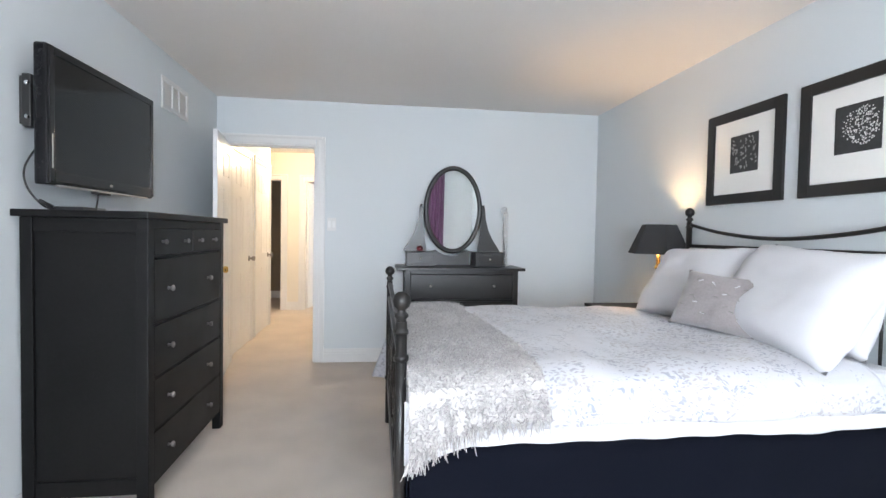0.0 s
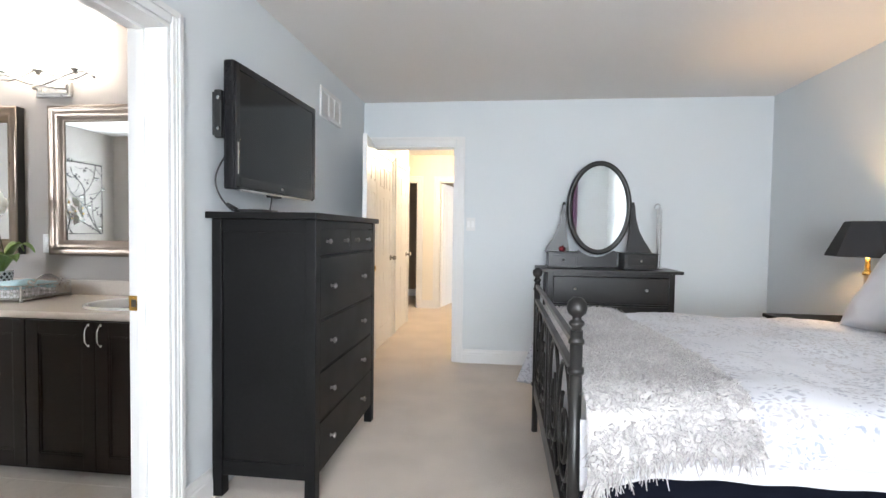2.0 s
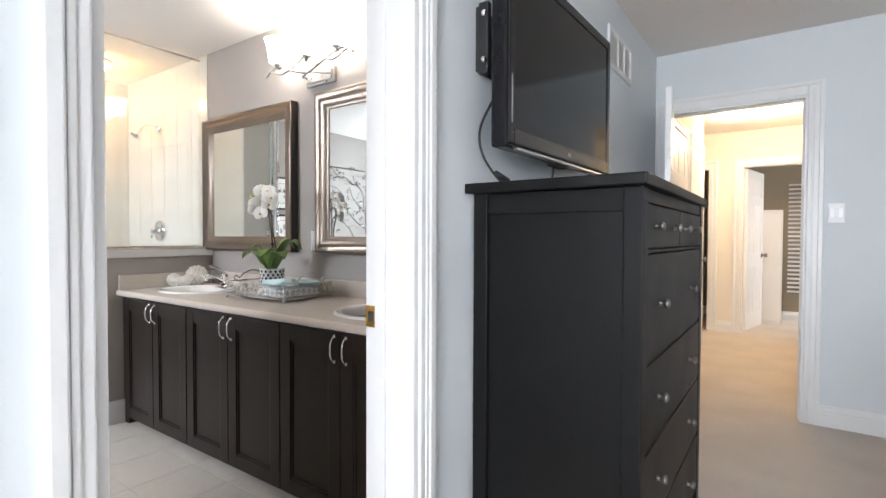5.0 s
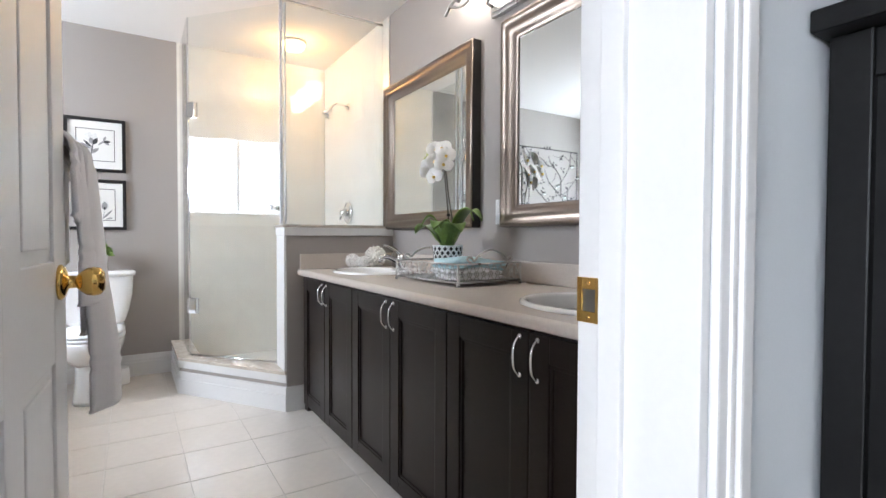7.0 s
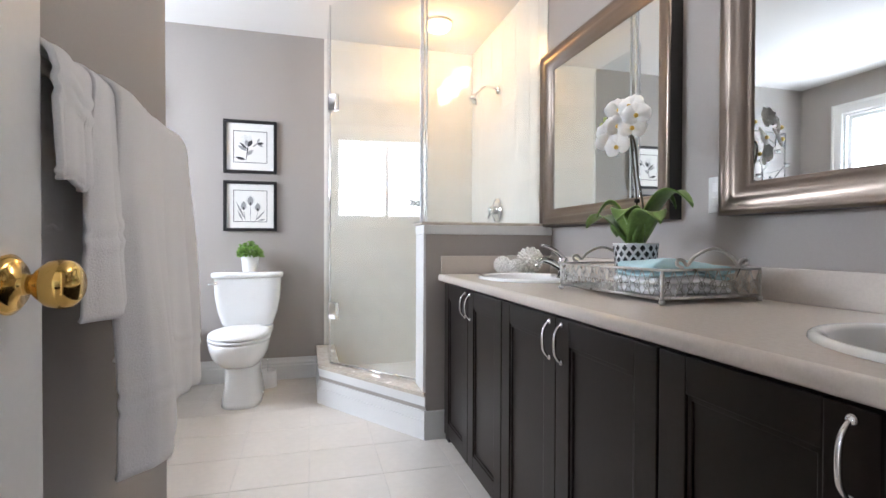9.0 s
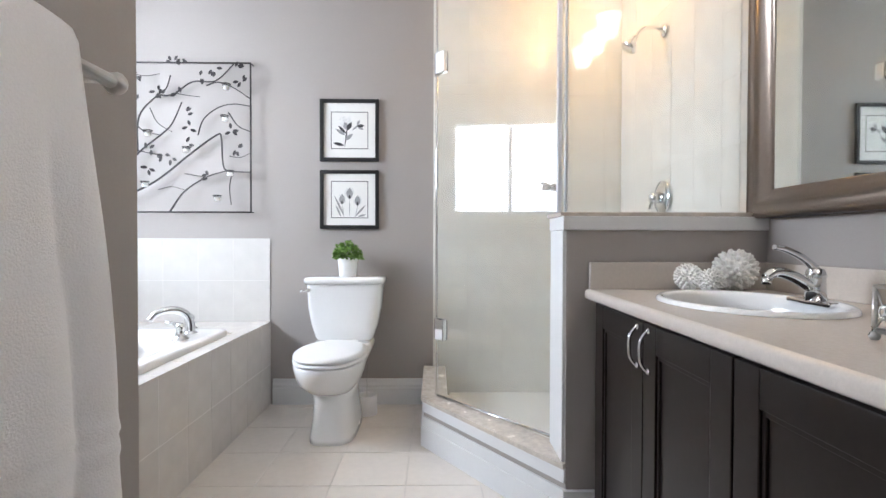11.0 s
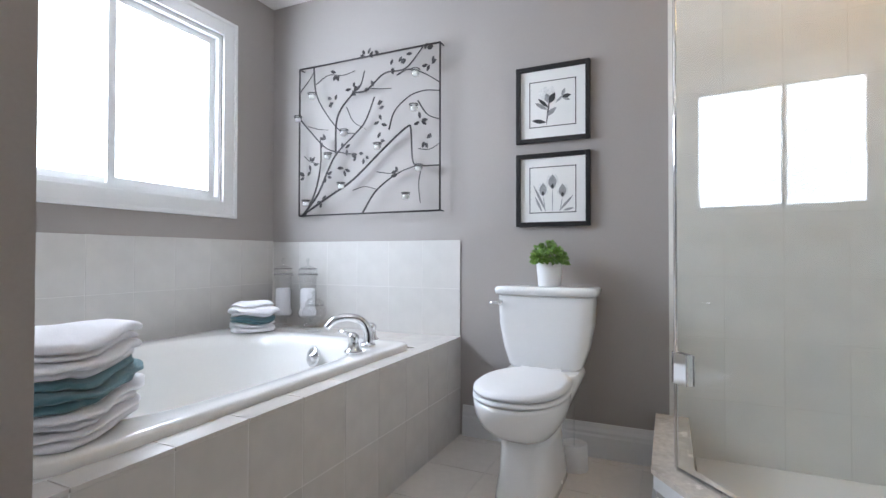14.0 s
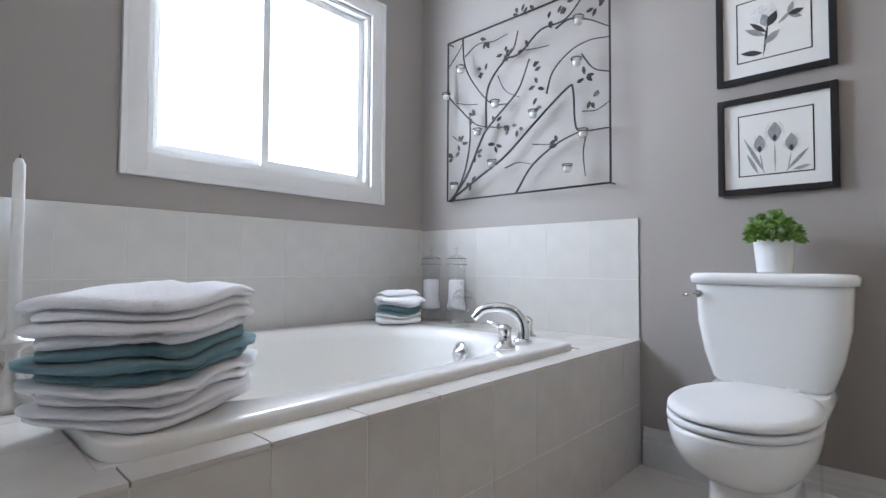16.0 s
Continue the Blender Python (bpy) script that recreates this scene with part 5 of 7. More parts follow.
def countertop():
    c = thing("countertop", pose(-2.9, 2.6, 0.796), "beige speckled laminate countertop with backsplash", "countertop")
    bm = bmesh.new()
    x0, x1, y0, y1, zt, zb = -4.098, -1.672, 2.292, 2.918, 0.831, 0.797
    xs = [x0] + [SINKS[0] + 0.78, ] + [x1]
    # the slab: a frame of quads from each sink's cut-out to its half of the top
    for k, (a, b) in enumerate(((x0, xs[1]), (xs[1], x1))):
        cx = SINKS[k]
        inner, outer = [], []
        square = [math.atan2(y - SY, x - cx) % (2 * math.pi) for x in (a, b) for y in (y0 + 0.012, y1)]
        angles = sorted([2 * math.pi * i / 40 for i in range(40)] + square)
        n = len(angles)
        for t in angles:
            ct, st = math.cos(t), math.sin(t)
            inner.append(bm.verts.new((cx + (SA - 0.02) * ct, SY + (SB - 0.02) * st, zt)))
            s = min(((b - cx) / ct if ct > 1e-6 else (a - cx) / ct if ct < -1e-6 else 9), ((y1 - SY) / st if st > 1e-6 else (y0 + 0.012 - SY) / st if st < -1e-6 else 9))
            outer.append(bm.verts.new((cx + s * ct, SY + s * st, zt)))
        for i in range(n):
            bm.faces.new((inner[i], inner[(i + 1) % n], outer[(i + 1) % n], outer[i]))
    wpart("top", bm, M["counter"], c)
    prof = [(y0 + 0.012, zt), (y0 + 0.004, zt - 0.003), (y0, zt - 0.011), (y0, zb + 0.006), (y0 + 0.006, zb), (y0 + 0.05, zb)]
    bm = bmesh.new()
    ends = [[bm.verts.new((x, y, z)) for y, z in prof] for x in (x0, x1)]
    for i in range(len(prof) - 1):
        bm.faces.new((ends[0][i], ends[1][i], ends[1][i + 1], ends[0][i + 1])).smooth = True
    wpart("front_edge", bm, M["counter"], c)
    wpart("backsplash", box(x0 + 0.021, 2.898, zt, x1, 2.918, 0.922, 0.003), M["counter"], c)
    wpart("side_splash", box(x0, 2.304, zt, x0 + 0.02, 2.918, 0.922, 0.003), M["counter"], c)


countertop()


def sink(cx):
    s = thing("sink", pose(cx, SY, 0.831), "white porcelain oval drop-in basin", "sink", "vanity basins")
    bm = bmesh.new()
    prof = [(1.0, 0.001), (0.995, 0.009), (0.965, 0.013), (0.92, 0.011), (0.885, 0.003), (0.86, -0.03), (0.78, -0.08), (0.6, -0.115), (0.3, -0.128), (0.08, -0.13)]
    n = 44
    rings = [[bm.verts.new((cx + SA * r * math.cos(2 * math.pi * i / n), SY + SB * r * math.sin(2 * math.pi * i / n), 0.831 + z)) for i in range(n)] for r, z in prof]
    for a, b in zip(rings, rings[1:]):
        for i in range(n):
            bm.faces.new((a[i], a[(i + 1) % n], b[(i + 1) % n], b[i])).smooth = True
    bm.faces.new(rings[-1])
    wpart("bowl", bm, M["porcelain"], s)
    wpart("drain", lathe(bmesh.new(), [(0, 0), (0.022, 0), (0.022, 0.003), (0.012, 0.006), (0, 0.006)], seg=18, m=pose(cx, SY, 0.7015)), M["chrome"], s)
    f = thing("sink_faucet", pose(cx, 2.765, 0.83), "chrome single-lever basin faucet", "faucet", "vanity faucets")
    wpart("base_plate", box(cx - 0.075, 2.74, 0.831, cx + 0.075, 2.79, 0.843, 0.006, 3), M["chrome"], f)
    wpart("body", lathe(bmesh.new(), [(0, 0), (0.025, 0), (0.023, 0.03), (0.022, 0.055), (0.025, 0.065), (0.018, 0.082), (0, 0.086)], seg=20, m=pose(cx, 2.765, 0.84)), M["chrome"], f)
    sp = curve([(cx, 2.755, 0.875), (cx, 2.70, 0.905), (cx, 2.66, 0.913), (cx, 2.635, 0.898)], 6)
    wpart("spout", tube(bmesh.new(), sp, [0.016 - 0.004 * i / (len(sp) - 1) for i in range(len(sp))], 12), M["chrome"], f)
    wpart("aerator", lathe(bmesh.new(), [(0, 0), (0.012, 0), (0.012, 0.016), (0, 0.016)], seg=14, m=pose(cx, 2.637, 0.882)), M["chrome"], f)
    lv = curve([(cx, 2.765, 0.92), (cx, 2.73, 0.95), (cx, 2.685, 0.972), (cx, 2.655, 0.978)], 5)
    wpart("lever", tube(bmesh.new(), lv, [0.011 - 0.004 * i / (len(lv) - 1) for i in range(len(lv))], 10), M["chrome"], f)


for x in SINKS:
    sink(x)


def vanity_mirror(x0, x1, z0, z1):
    m = thing("vanity_mirror", pose((x0 + x1) / 2, 2.9, z0), "large mirror in a rounded silver-bronze frame", "mirror", "vanity mirrors")
    prof = [(0.0, 0.0), (0.0, 0.050), (0.010, 0.056), (0.020, 0.050), (0.026, 0.046), (0.045, 0.052), (0.062, 0.046), (0.078, 0.030), (0.088, 0.026), (0.095, 0.022), (0.095, 0.004)]
    bm = bmesh.new()
    corners = ((x0, z0, 1, 1), (x1, z0, -1, 1), (x1, z1, -1, -1), (x0, z1, 1, -1))
    rings = [[bm.verts.new((cx + sx * q, 2.919 - d, cz + sz * q)) for q, d in prof] for cx, cz, sx, sz in corners]
    for i in range(4):
        a, b = rings[i], rings[(i + 1) % 4]
        for k in range(len(prof) - 1):
            fc = bm.faces.new((a[k], b[k], b[k + 1], a[k + 1]))
            fc.smooth = k > 0
            fc.material_index = 0 if k else 1
    bmesh.ops.recalc_face_normals(bm, faces=bm.faces)
    f = wpart("frame", bm, M["mirror_frame"], m)
    f.data.materials.append(M["mirror_side"])
    g = bmesh.new()
    e = 0.093
    bx(g, x0 + e, 2.899, z0 + e, x1 - e, 2.912, z1 - e)
    wpart("glass", g, M["silver"], m, "clear bevelled mirror glass")


vanity_mirror(-4.14, -3.145, 1.072, 1.985)
vanity_mirror(-2.935, -1.94, 1.072, 1.985)


def vanity_light():
    v = thing("vanity_light", pose(-2.92, 2.92, 2.10), "lit three-shade vanity light on wavy pewter arms", "wall light")
    bm = box(-3.04, 2.895, 2.045, -2.80, 2.919, 2.135, 0.006)
    bx(bm, -3.025, 2.885, 2.06, -2.815, 2.896, 2.12, 0.004)
    wpart("back_plate", bm, M["antique"], v)
    for s in (1, -1):
        pts = [(-2.92 + s * 0.37, 2.80, 2.125), (-2.92 + s * 0.30, 2.80, 2.165), (-2.92 + s * 0.20, 2.80, 2.15), (-2.92 + s * 0.08, 2.80, 2.105), (-2.92 - s * 0.06, 2.83, 2.085), (-2.92 - s * 0.10, 2.885, 2.09)]
        wpart("arm", tube(bmesh.new(), curve(pts, 8), 0.0075, 8), M["antique"], v, "wavy pewter arm")
        pts = [(-2.92 + s * 0.33, 2.80, 2.155), (-2.92 + s * 0.22, 2.80, 2.118), (-2.92 + s * 0.12, 2.80, 2.14), (-2.92 + s * 0.03, 2.80, 2.175)]
        wpart("arm", tube(bmesh.new(), curve(pts, 8), 0.006, 8), M["antique"], v, "wavy pewter arm")
    for x in (-3.17, -2.92, -2.67):
        wpart("cup", lathe(bmesh.new(), [(0, 0), (0.010, 0), (0.012, 0.012), (0.030, 0.024), (0.030, 0.030), (0, 0.030)], seg=18, m=pose(x, 2.80, 2.150)), M["antique"], v)
        sh = lathe(bmesh.new(), [(0.03, 0.0), (0.048, 0.012), (0.056, 0.04), (0.058, 0.08), (0.064, 0.115), (0.078, 0.14), (0.074, 0.141), (0.060, 0.115), (0.054, 0.08), (0.052, 0.04), (0.03, 0.004)], seg=22, m=pose(x, 2.80, 2.178))
        wpart("shade", sh, M["lit_shade"], v, "glowing frosted bell shade")


vanity_light()
o = thing("power_outlet", pose(-2.965, 2.92, 1.14), "white wall outlet plate", "outlet")
wpart("plate", box(-3.02, 2.913, 1.085, -2.945, 2.9195, 1.20, 0.003), M["trim"], o)
for z in (1.12, 1.165):
    wpart("socket", box(-3.0, 2.910, z - 0.015, -2.965, 2.914, z + 0.015, 0.002), M["ceramic"], o)


def wire_tray():
    tm = pose(-3.00, 2.676, 0.831, 0, 0, 3)
    t = thing("wire_tray", tm, "antique silver wire tray with scroll handles", "tray")
    w, d, h = 0.235, 0.165, 0.088
    mat = M["antique"]
    part("base", box(-w, -d, 0.012, w, d, 0.016), mat, t)
    for z, r in ((0.016, 0.004), (h, 0.004)):
        part("rim", tube(bmesh.new(), [(-w, -d, z), (w, -d, z), (w, d, z), (-w, d, z)], r, 6, cyclic=True), mat, t)
    for x in (-w, w):
        for y in (-d, d):
            part("corner_post", tube(bmesh.new(), [(x, y, 0.004), (x, y, h)], 0.004, 6), mat, t)
            part("foot", lathe(bmesh.new(), [(0, 0), (0.006, 0.001), (0.009, 0.007), (0.006, 0.014), (0, 0.015)], seg=10, m=pose(x, y, 0)), mat, t)
    for x0, y0, x1, y1, n in ((-w, -d, w, -d, 13), (-w, d, w, d, 13), (-w, -d, -w, d, 9), (w, -d, w, d, 9)):
        for k in range(n):
            a = Vector((x0, y0, 0)).lerp(Vector((x1, y1, 0)), k / n)
            b = Vector((x0, y0, 0)).lerp(Vector((x1, y1, 0)), (k + 1) / n)
            c = (a + b) / 2
            bm = tube(bmesh.new(), [a + Vector((0, 0, 0.016)), c + Vector((0, 0, h * 0.52)), b + Vector((0, 0, 0.016))], 0.0016, 5)
            tube(bm, [a + Vector((0, 0, h)), c + Vector((0, 0, h * 0.55)), b + Vector((0, 0, h))], 0.0016, 5)
            dn = (b - a).normalized() * 0.011
            tube(bm, [c + dn * math.cos(q * 0.785) + Vector((0, 0, h * 0.53 + 0.011 * math.sin(q * 0.785))) for q in range(8)], 0.0016, 5, cyclic=True)
            part("filigree", bm, mat, t)
    for s in (-1, 1):
        x = s * w
        arc = [(x, -0.10, h + 0.006), (x, -0.118, h + 0.014), (x, -0.115, h + 0.026), (x, -0.098, h + 0.024), (x, -0.085, h + 0.012), (x, -0.06, h + 0.035), (x, 0, h + 0.055), (x, 0.06, h + 0.035), (x, 0.085, h + 0.012), (x, 0.098, h + 0.024), (x, 0.115, h + 0.026), (x, 0.118, h + 0.014), (x, 0.10, h + 0.006)]
        part("handle", tube(bmesh.new(), curve(arc, 5), 0.0045, 8), mat, t, "scrolled wire handle")
    return tm


tray_m = wire_tray()


def folded(name, m, w, d, folds, label, group="", seed=1):
    """A stack of folded cloths: folds is a list of (height, layers, material); the layers sag and bulge."""
    t = thing(name, m, label, "towels", group)
    total = sum(f[0] for f in folds)

    def lift(x, y, z):
        """How far the stack's inside level at height z is raised or sunk by the folds under it."""
        g = min(1.0, z / 0.03)
        hump = 0.55 * rnd(x * 5.5 + seed, y * 5.5, 0.0, 1) + 0.35 * rnd(x * 11, y * 11 + seed, z * 14, 1)
        edge = max(abs(x) / (w / 2), abs(y) / (d / 2))
        return g * (0.034 * hump - 0.012 * (z / total) * max(0.0, edge - 0.55) / 0.45)

    z = 0.0
    for k, (h, layers, mat) in enumerate(folds):
        cloth = None
        for q in range(layers):
            share = [1.0 + 0.35 * math.sin(3.7 * i + seed + k) for i in range(layers)]
            hh = h * share[q] / sum(share)
            z0, z1 = z, z + hh
            # one side is the fold, which bulges past the layers; the open side steps in
            out = (0.010 if q % 2 else -0.004) + 0.006 * math.sin(5.1 * k + 2.3 * q + seed)
            ww, dd = w + 2 * out, d + 1.4 * out

            def f(u, v):
                a = 2 * math.pi * u
                ca, sa = math.cos(a), math.sin(a)
                px, py = math.copysign(abs(ca) ** 0.32, ca), math.copysign(abs(sa) ** 0.32, sa)
                if v < 0.36:
                    r, level = v / 0.36, 0.0
                elif v > 0.64:
                    r, level = (1 - v) / 0.36, 1.0
                else:
                    r, level = 1.0, (v - 0.36) / 0.28
                bulge = hh * 0.55 * math.sin(math.pi * level) if 0 < level < 1 else 0.0
                x, y = px * ww / 2 * r, py * dd / 2 * r
                wander = 0.030 * rnd(px * 1.2 + seed + k, py * 1.2 + q * 0.6, 3 + k, 1) + 0.010 * rnd(px * 5, py * 5 + seed, k + 0.5 * q, 1)
                s = r * r
                x += px * (bulge + wander * s * 0.6 - hh * 0.35 * s)
                y += py * (bulge + wander * s * 0.6 - hh * 0.35 * s)
                low, high = z0 + lift(x, y, z0), z1 + lift(x, y, z1)
                pinch = 0.10 * hh * s
                zz = low + pinch + (high - low - 2 * pinch) * (0.5 - 0.5 * math.cos(math.pi * level))
                return Vector((x, y, max(0.0005, zz + 0.0015 * rnd(x * 60, y * 60, z * 90, 1))))

            bm = sheet(bmesh.new(), f, 88, 22)
            bmesh.ops.remove_doubles(bm, verts=bm.verts, dist=0.0004)
            if cloth is None:
                cloth = part("towel", bm, mat, t)
            else:
                part("fold", bm, mat, cloth)
            z += hh
    return t


folded("face_cloth", tray_m @ pose(0.10, -0.01, 0.0165), 0.19, 0.26, [(0.045, 2, M["towel"]), (0.045, 2, M["soft_blue"])], "folded white and pale blue cloths in the tray", "", 3)


def orchid():
    P = tray_m @ pose(-0.062, 0.0, 0.0165)
    o = thing("orchid", P, "white potted orchid with green leaves on the tray", "plant")
    pot = part("pot", lathe(bmesh.new(), [(0, 0), (0.052, 0), (0.054, 0.004), (0.068, 0.136), (0.070, 0.140), (0.064, 0.140), (0.060, 0.120), (0, 0.115)], seg=28), M["ceramic"], o, "white pot with black diamond lattice")
    bm = bmesh.new()
    for row in range(7):
        for k in range(16):
            a = 2 * math.pi * (k + 0.5 * (row % 2)) / 16
            z = 0.014 + row * 0.0185
            r = 0.0538 + 0.0142 * z / 0.136 + 0.0012
            ux, uy = -math.sin(a), math.cos(a)
            c = Vector((r * math.cos(a), r * math.sin(a), z))
            q = 0.0090
            bm.faces.new([bm.verts.new(c + Vector((ux * p * q, uy * p * q, s * q * 1.2))) for p, s in ((1, 0), (0, 1), (-1, 0), (0, -1))])
    part("lattice", bm, M["lattice_black"], pot, "black glazed diamonds")
    random.seed(12)
    for k, (ang, l, rise) in enumerate(((195, 0.20, 0.105), (165, 0.15, 0.07), (20, 0.18, 0.165), (-15, 0.16, 0.11), (60, 0.12, 0.17), (-70, 0.11, 0.12), (235, 0.12, 0.14))):
        a = radians(ang)
        d = Vector((math.cos(a), math.sin(a), 0))
        side = Vector((-d.y, d.x, 0))

        def f(u, v):
            w = 0.050 * math.sin(math.pi * min(1, 0.12 + 0.88 * u)) ** 0.6 * (1 if u < 0.98 else 0.3)
            b = 2 * v - 1
            return Vector((0, 0, 0.128)) + d * l * u + side * w * b + Vector((0, 0, rise * math.sin(u * 2.2) * 1.1 - 0.03 * u * u + 0.010 * b * b))

        part("leaf", sheet(bmesh.new(), f, 14, 6, 0.0025), M["leaf"], o, "thick glossy green leaf")
    stems = ([(0.01, 0, 0.11), (0.0, 0.005, 0.25), (-0.015, 0.0, 0.40), (-0.03, -0.01, 0.53), (-0.09, -0.02, 0.575), (-0.145, -0.02, 0.55)], [(0.025, 0.01, 0.11), (0.025, 0.01, 0.23), (0.008, 0.0, 0.36), (0.01, -0.02, 0.47), (-0.04, -0.03, 0.505), (-0.10, -0.03, 0.485)])
    for st in stems:
        part("stem", tube(bmesh.new(), curve(st, 7), 0.0032, 7), M["stem"], o)
    for z in (0.20, 0.27):
        part("clip", lathe(bmesh.new(), [(0, 0), (0.009, 0), (0.009, 0.012), (0, 0.012)], seg=8, m=pose(0.0, 0.004, z)), M["black"], o, "small black stem clip")
    flowers = ((-0.045, -0.04, 0.535), (0.02, -0.045, 0.53), (-0.02, -0.065, 0.475), (0.05, -0.05, 0.495), (-0.065, -0.06, 0.465), (-0.01, -0.07, 0.41), (0.045, -0.06, 0.455), (-0.055, -0.07, 0.425))
    for k, c in enumerate(flowers):
        fm = pose(c[0] + 0.008, c[1], c[2] + 0.035, random.uniform(-12, 12) + 78, 0, random.uniform(20, 65)) @ pose(0, 0, 0, 0, 0, random.uniform(-20, 20))
        bm = bmesh.new()
        for j, (ang, l, w) in enumerate(((90, 0.042, 0.021), (210, 0.039, 0.018), (330, 0.039, 0.018), (15, 0.044, 0.032), (165, 0.044, 0.032))):
            a = radians(ang)
            d, sd = Vector((math.cos(a), math.sin(a), 0)), Vector((-math.sin(a), math.cos(a), 0))

            def f(u, v):
                ww = w * math.sin(math.pi * (0.08 + 0.90 * u)) ** 0.7
                b = 2 * v - 1
                return fm @ (d * l * u + sd * ww * b + Vector((0, 0, 0.003 * (j > 2) + 0.006 * math.sin(u * 2.5) - 0.006 * b * b)))

            sheet(bm, f, 7, 6)
        fl = part("flower", bm, M["petal"], o, "white five-petalled bloom")
        part("lip", lathe(bmesh.new(), [(0, 0), (0.006, 0.002), (0.007, 0.008), (0.004, 0.013), (0, 0.014)], seg=10, m=fm @ pose(0, -0.005, 0.004)), M["petal_heart"], fl)
    for c in ((-0.105, -0.02, 0.57), (-0.13, -0.02, 0.56), (-0.15, -0.02, 0.545), (-0.095, -0.03, 0.49), (-0.115, -0.03, 0.475)):
        part("bud", lathe(bmesh.new(), [(0, -0.012), (0.007, -0.006), (0.0095, 0.002), (0.006, 0.010), (0, 0.013)], seg=10, m=pose(*c, 30, 20, 0)), M["bud"], o, "pale green bud")


orchid()


def puff(c, r):
    """A ball of soft blunt spikes."""
    t = thing("bath_puff", pose(c[0], c[1], c[2]), "round cream spiky bath puff on the counter", "bath puff", "bath puffs")
    bm = bmesh.new()
    bmesh.ops.create_icosphere(bm, subdivisions=3, radius=r * 0.78)
    n = 130
    for k in range(n):
        z = 1 - 2 * (k + 0.5) / n
        a = k * 2.39996
        d = Vector((math.sqrt(1 - z * z) * math.cos(a), math.sqrt(1 - z * z) * math.sin(a), z))
        d = (d + Vector([random.gauss(0, 0.05) for _ in range(3)])).normalized()
        w = r * 0.115
        lathe(bm, [(w * 0.9, 0.0), (w, r * 0.10), (w * 0.75, r * 0.26), (0.0, r * 0.34)], seg=6, m=aim(d * r * 0.68, d))
    for v in bm.verts:
        v.co.z = max(v.co.z, -r)
    part("ball", bm, M["sponge"], t)


for c, r in (((-4.015, 2.755, 0.831 + 0.070), 0.070), ((-4.030, 2.610, 0.831 + 0.046), 0.046), ((-3.955, 2.645, 0.831 + 0.040), 0.040)):
    puff(c, r)

# ---- bathroom: shower ----
A, B, C = Vector((-4.10, 2.230, 0)), Vector((-4.82, 1.730, 0)), Vector((-5.43, 1.730, 0))
pony = structure("pony_wall", box(-4.285, 2.230, 0.0, -4.10, 2.919, 1.03), M["wall_taupe"], "taupe half wall beside the shower", "wall")
wpart("cap", box(-4.291, 2.215, 1.0302, -4.090, 2.919, 1.078, 0.004), M["trim"], pony, "white moulded cap")
wpart("stone_cap", box(-4.297, 2.207, 1.0785, -4.098, 2.919, 1.092, 0.003), M["marble"], pony, "thin beige stone top")
wpart("end_trim", box(-4.281, 2.217, 0.234, -4.107, 2.2305, 1.0298, 0.003), M["trim"], pony, "white end trim")


def ribbon(name, pts, offset, thick, z0, z1, mat, parent=None, label="", bevel=0.0):
    """An upright strip along corner points in plan, from offset to offset + thick outwards."""
    def shifted(o):
        out = []
        for i, p in enumerate(pts):
            ns_ = []
            for a, b in ((pts[i - 1], p) if i else (None, None), (p, pts[i + 1]) if i < len(pts) - 1 else (None, None)):
                if a is not None:
                    d = (b - a).normalized()
                    ns_.append(Vector((-d.y, d.x, 0)))
            n = sum(ns_, Vector()).normalized()
            out.append(p + n * o / max(0.3, n.dot(ns_[0])))
        return out
    o0, o1 = shifted(offset), shifted(offset + thick)
    bm = bmesh.new()
    for i in range(len(pts) - 1):
        q = [o0[i], o0[i + 1], o1[i + 1], o1[i]]
        prism(bm, [(p.x, p.y) for p in q], z0, z1)
    bmesh.ops.remove_doubles(bm, verts=bm.verts, dist=0.0005)
    return wpart(name, bm, mat, parent, label) if parent else structure(name, bm, mat, label, "trim")


line = [A, B, C]
curb = ribbon("shower_curb", line, -0.11, 0.11, 0.0, 0.20, M["wall_taupe"], None, "low shower curb with white trim")
ribbon("white_band", line, 0.0, 0.008, 0.166, 0.215, M["trim"], curb)
ribbon("marble_sill", line, -0.115, 0.13, 0.2152, 0.233, M["marble"], curb, "beige marble sill")
ribbon("skirting", line, 0.0, 0.016, 0.0, 0.095, M["trim"], curb)
ribbon("skirting_bead", line, 0.0, 0.010, 0.095, 0.143, M["trim"], curb)
ribbon("skirting_pony", [Vector((A.x, 2.335, 0)), A + Vector((0, -0.012, 0))], 0.0, 0.016, 0.0, 0.143, M["trim"], curb)
pan = thing("shower_pan", pose(-4.85, 2.4, 0.0), "white acrylic shower floor pan", "shower pan")
bm = prism(bmesh.new(), [(-4.288, 2.915), (-4.288, 2.26), (-4.78, 1.87), (-5.425, 1.87), (-5.425, 2.915)], 0.0, 0.07)
wpart("floor", bm, M["acrylic"], pan)
wpart("drain", lathe(bmesh.new(), [(0, 0), (0.045, 0), (0.045, 0.003), (0, 0.004)], seg=20, m=pose(-4.8, 2.45, 0.07)), M["chrome"], pan)


def glass_sheet(name, p, q, z0, z1, label, t=0.009):
    d = (q - p).normalized()
    n = Vector((-d.y, d.x, 0)) * t / 2
    ob = thing(name, pose(*((p + q) / 2).xy, z0), label, "shower glass")
    wpart("pane", prism(bmesh.new(), [((p - n).x, (p - n).y), ((q - n).x, (q - n).y), ((q + n).x, (q + n).y), ((p + n).x, (p + n).y)], z0, z1), M["glass"], ob)
    return ob


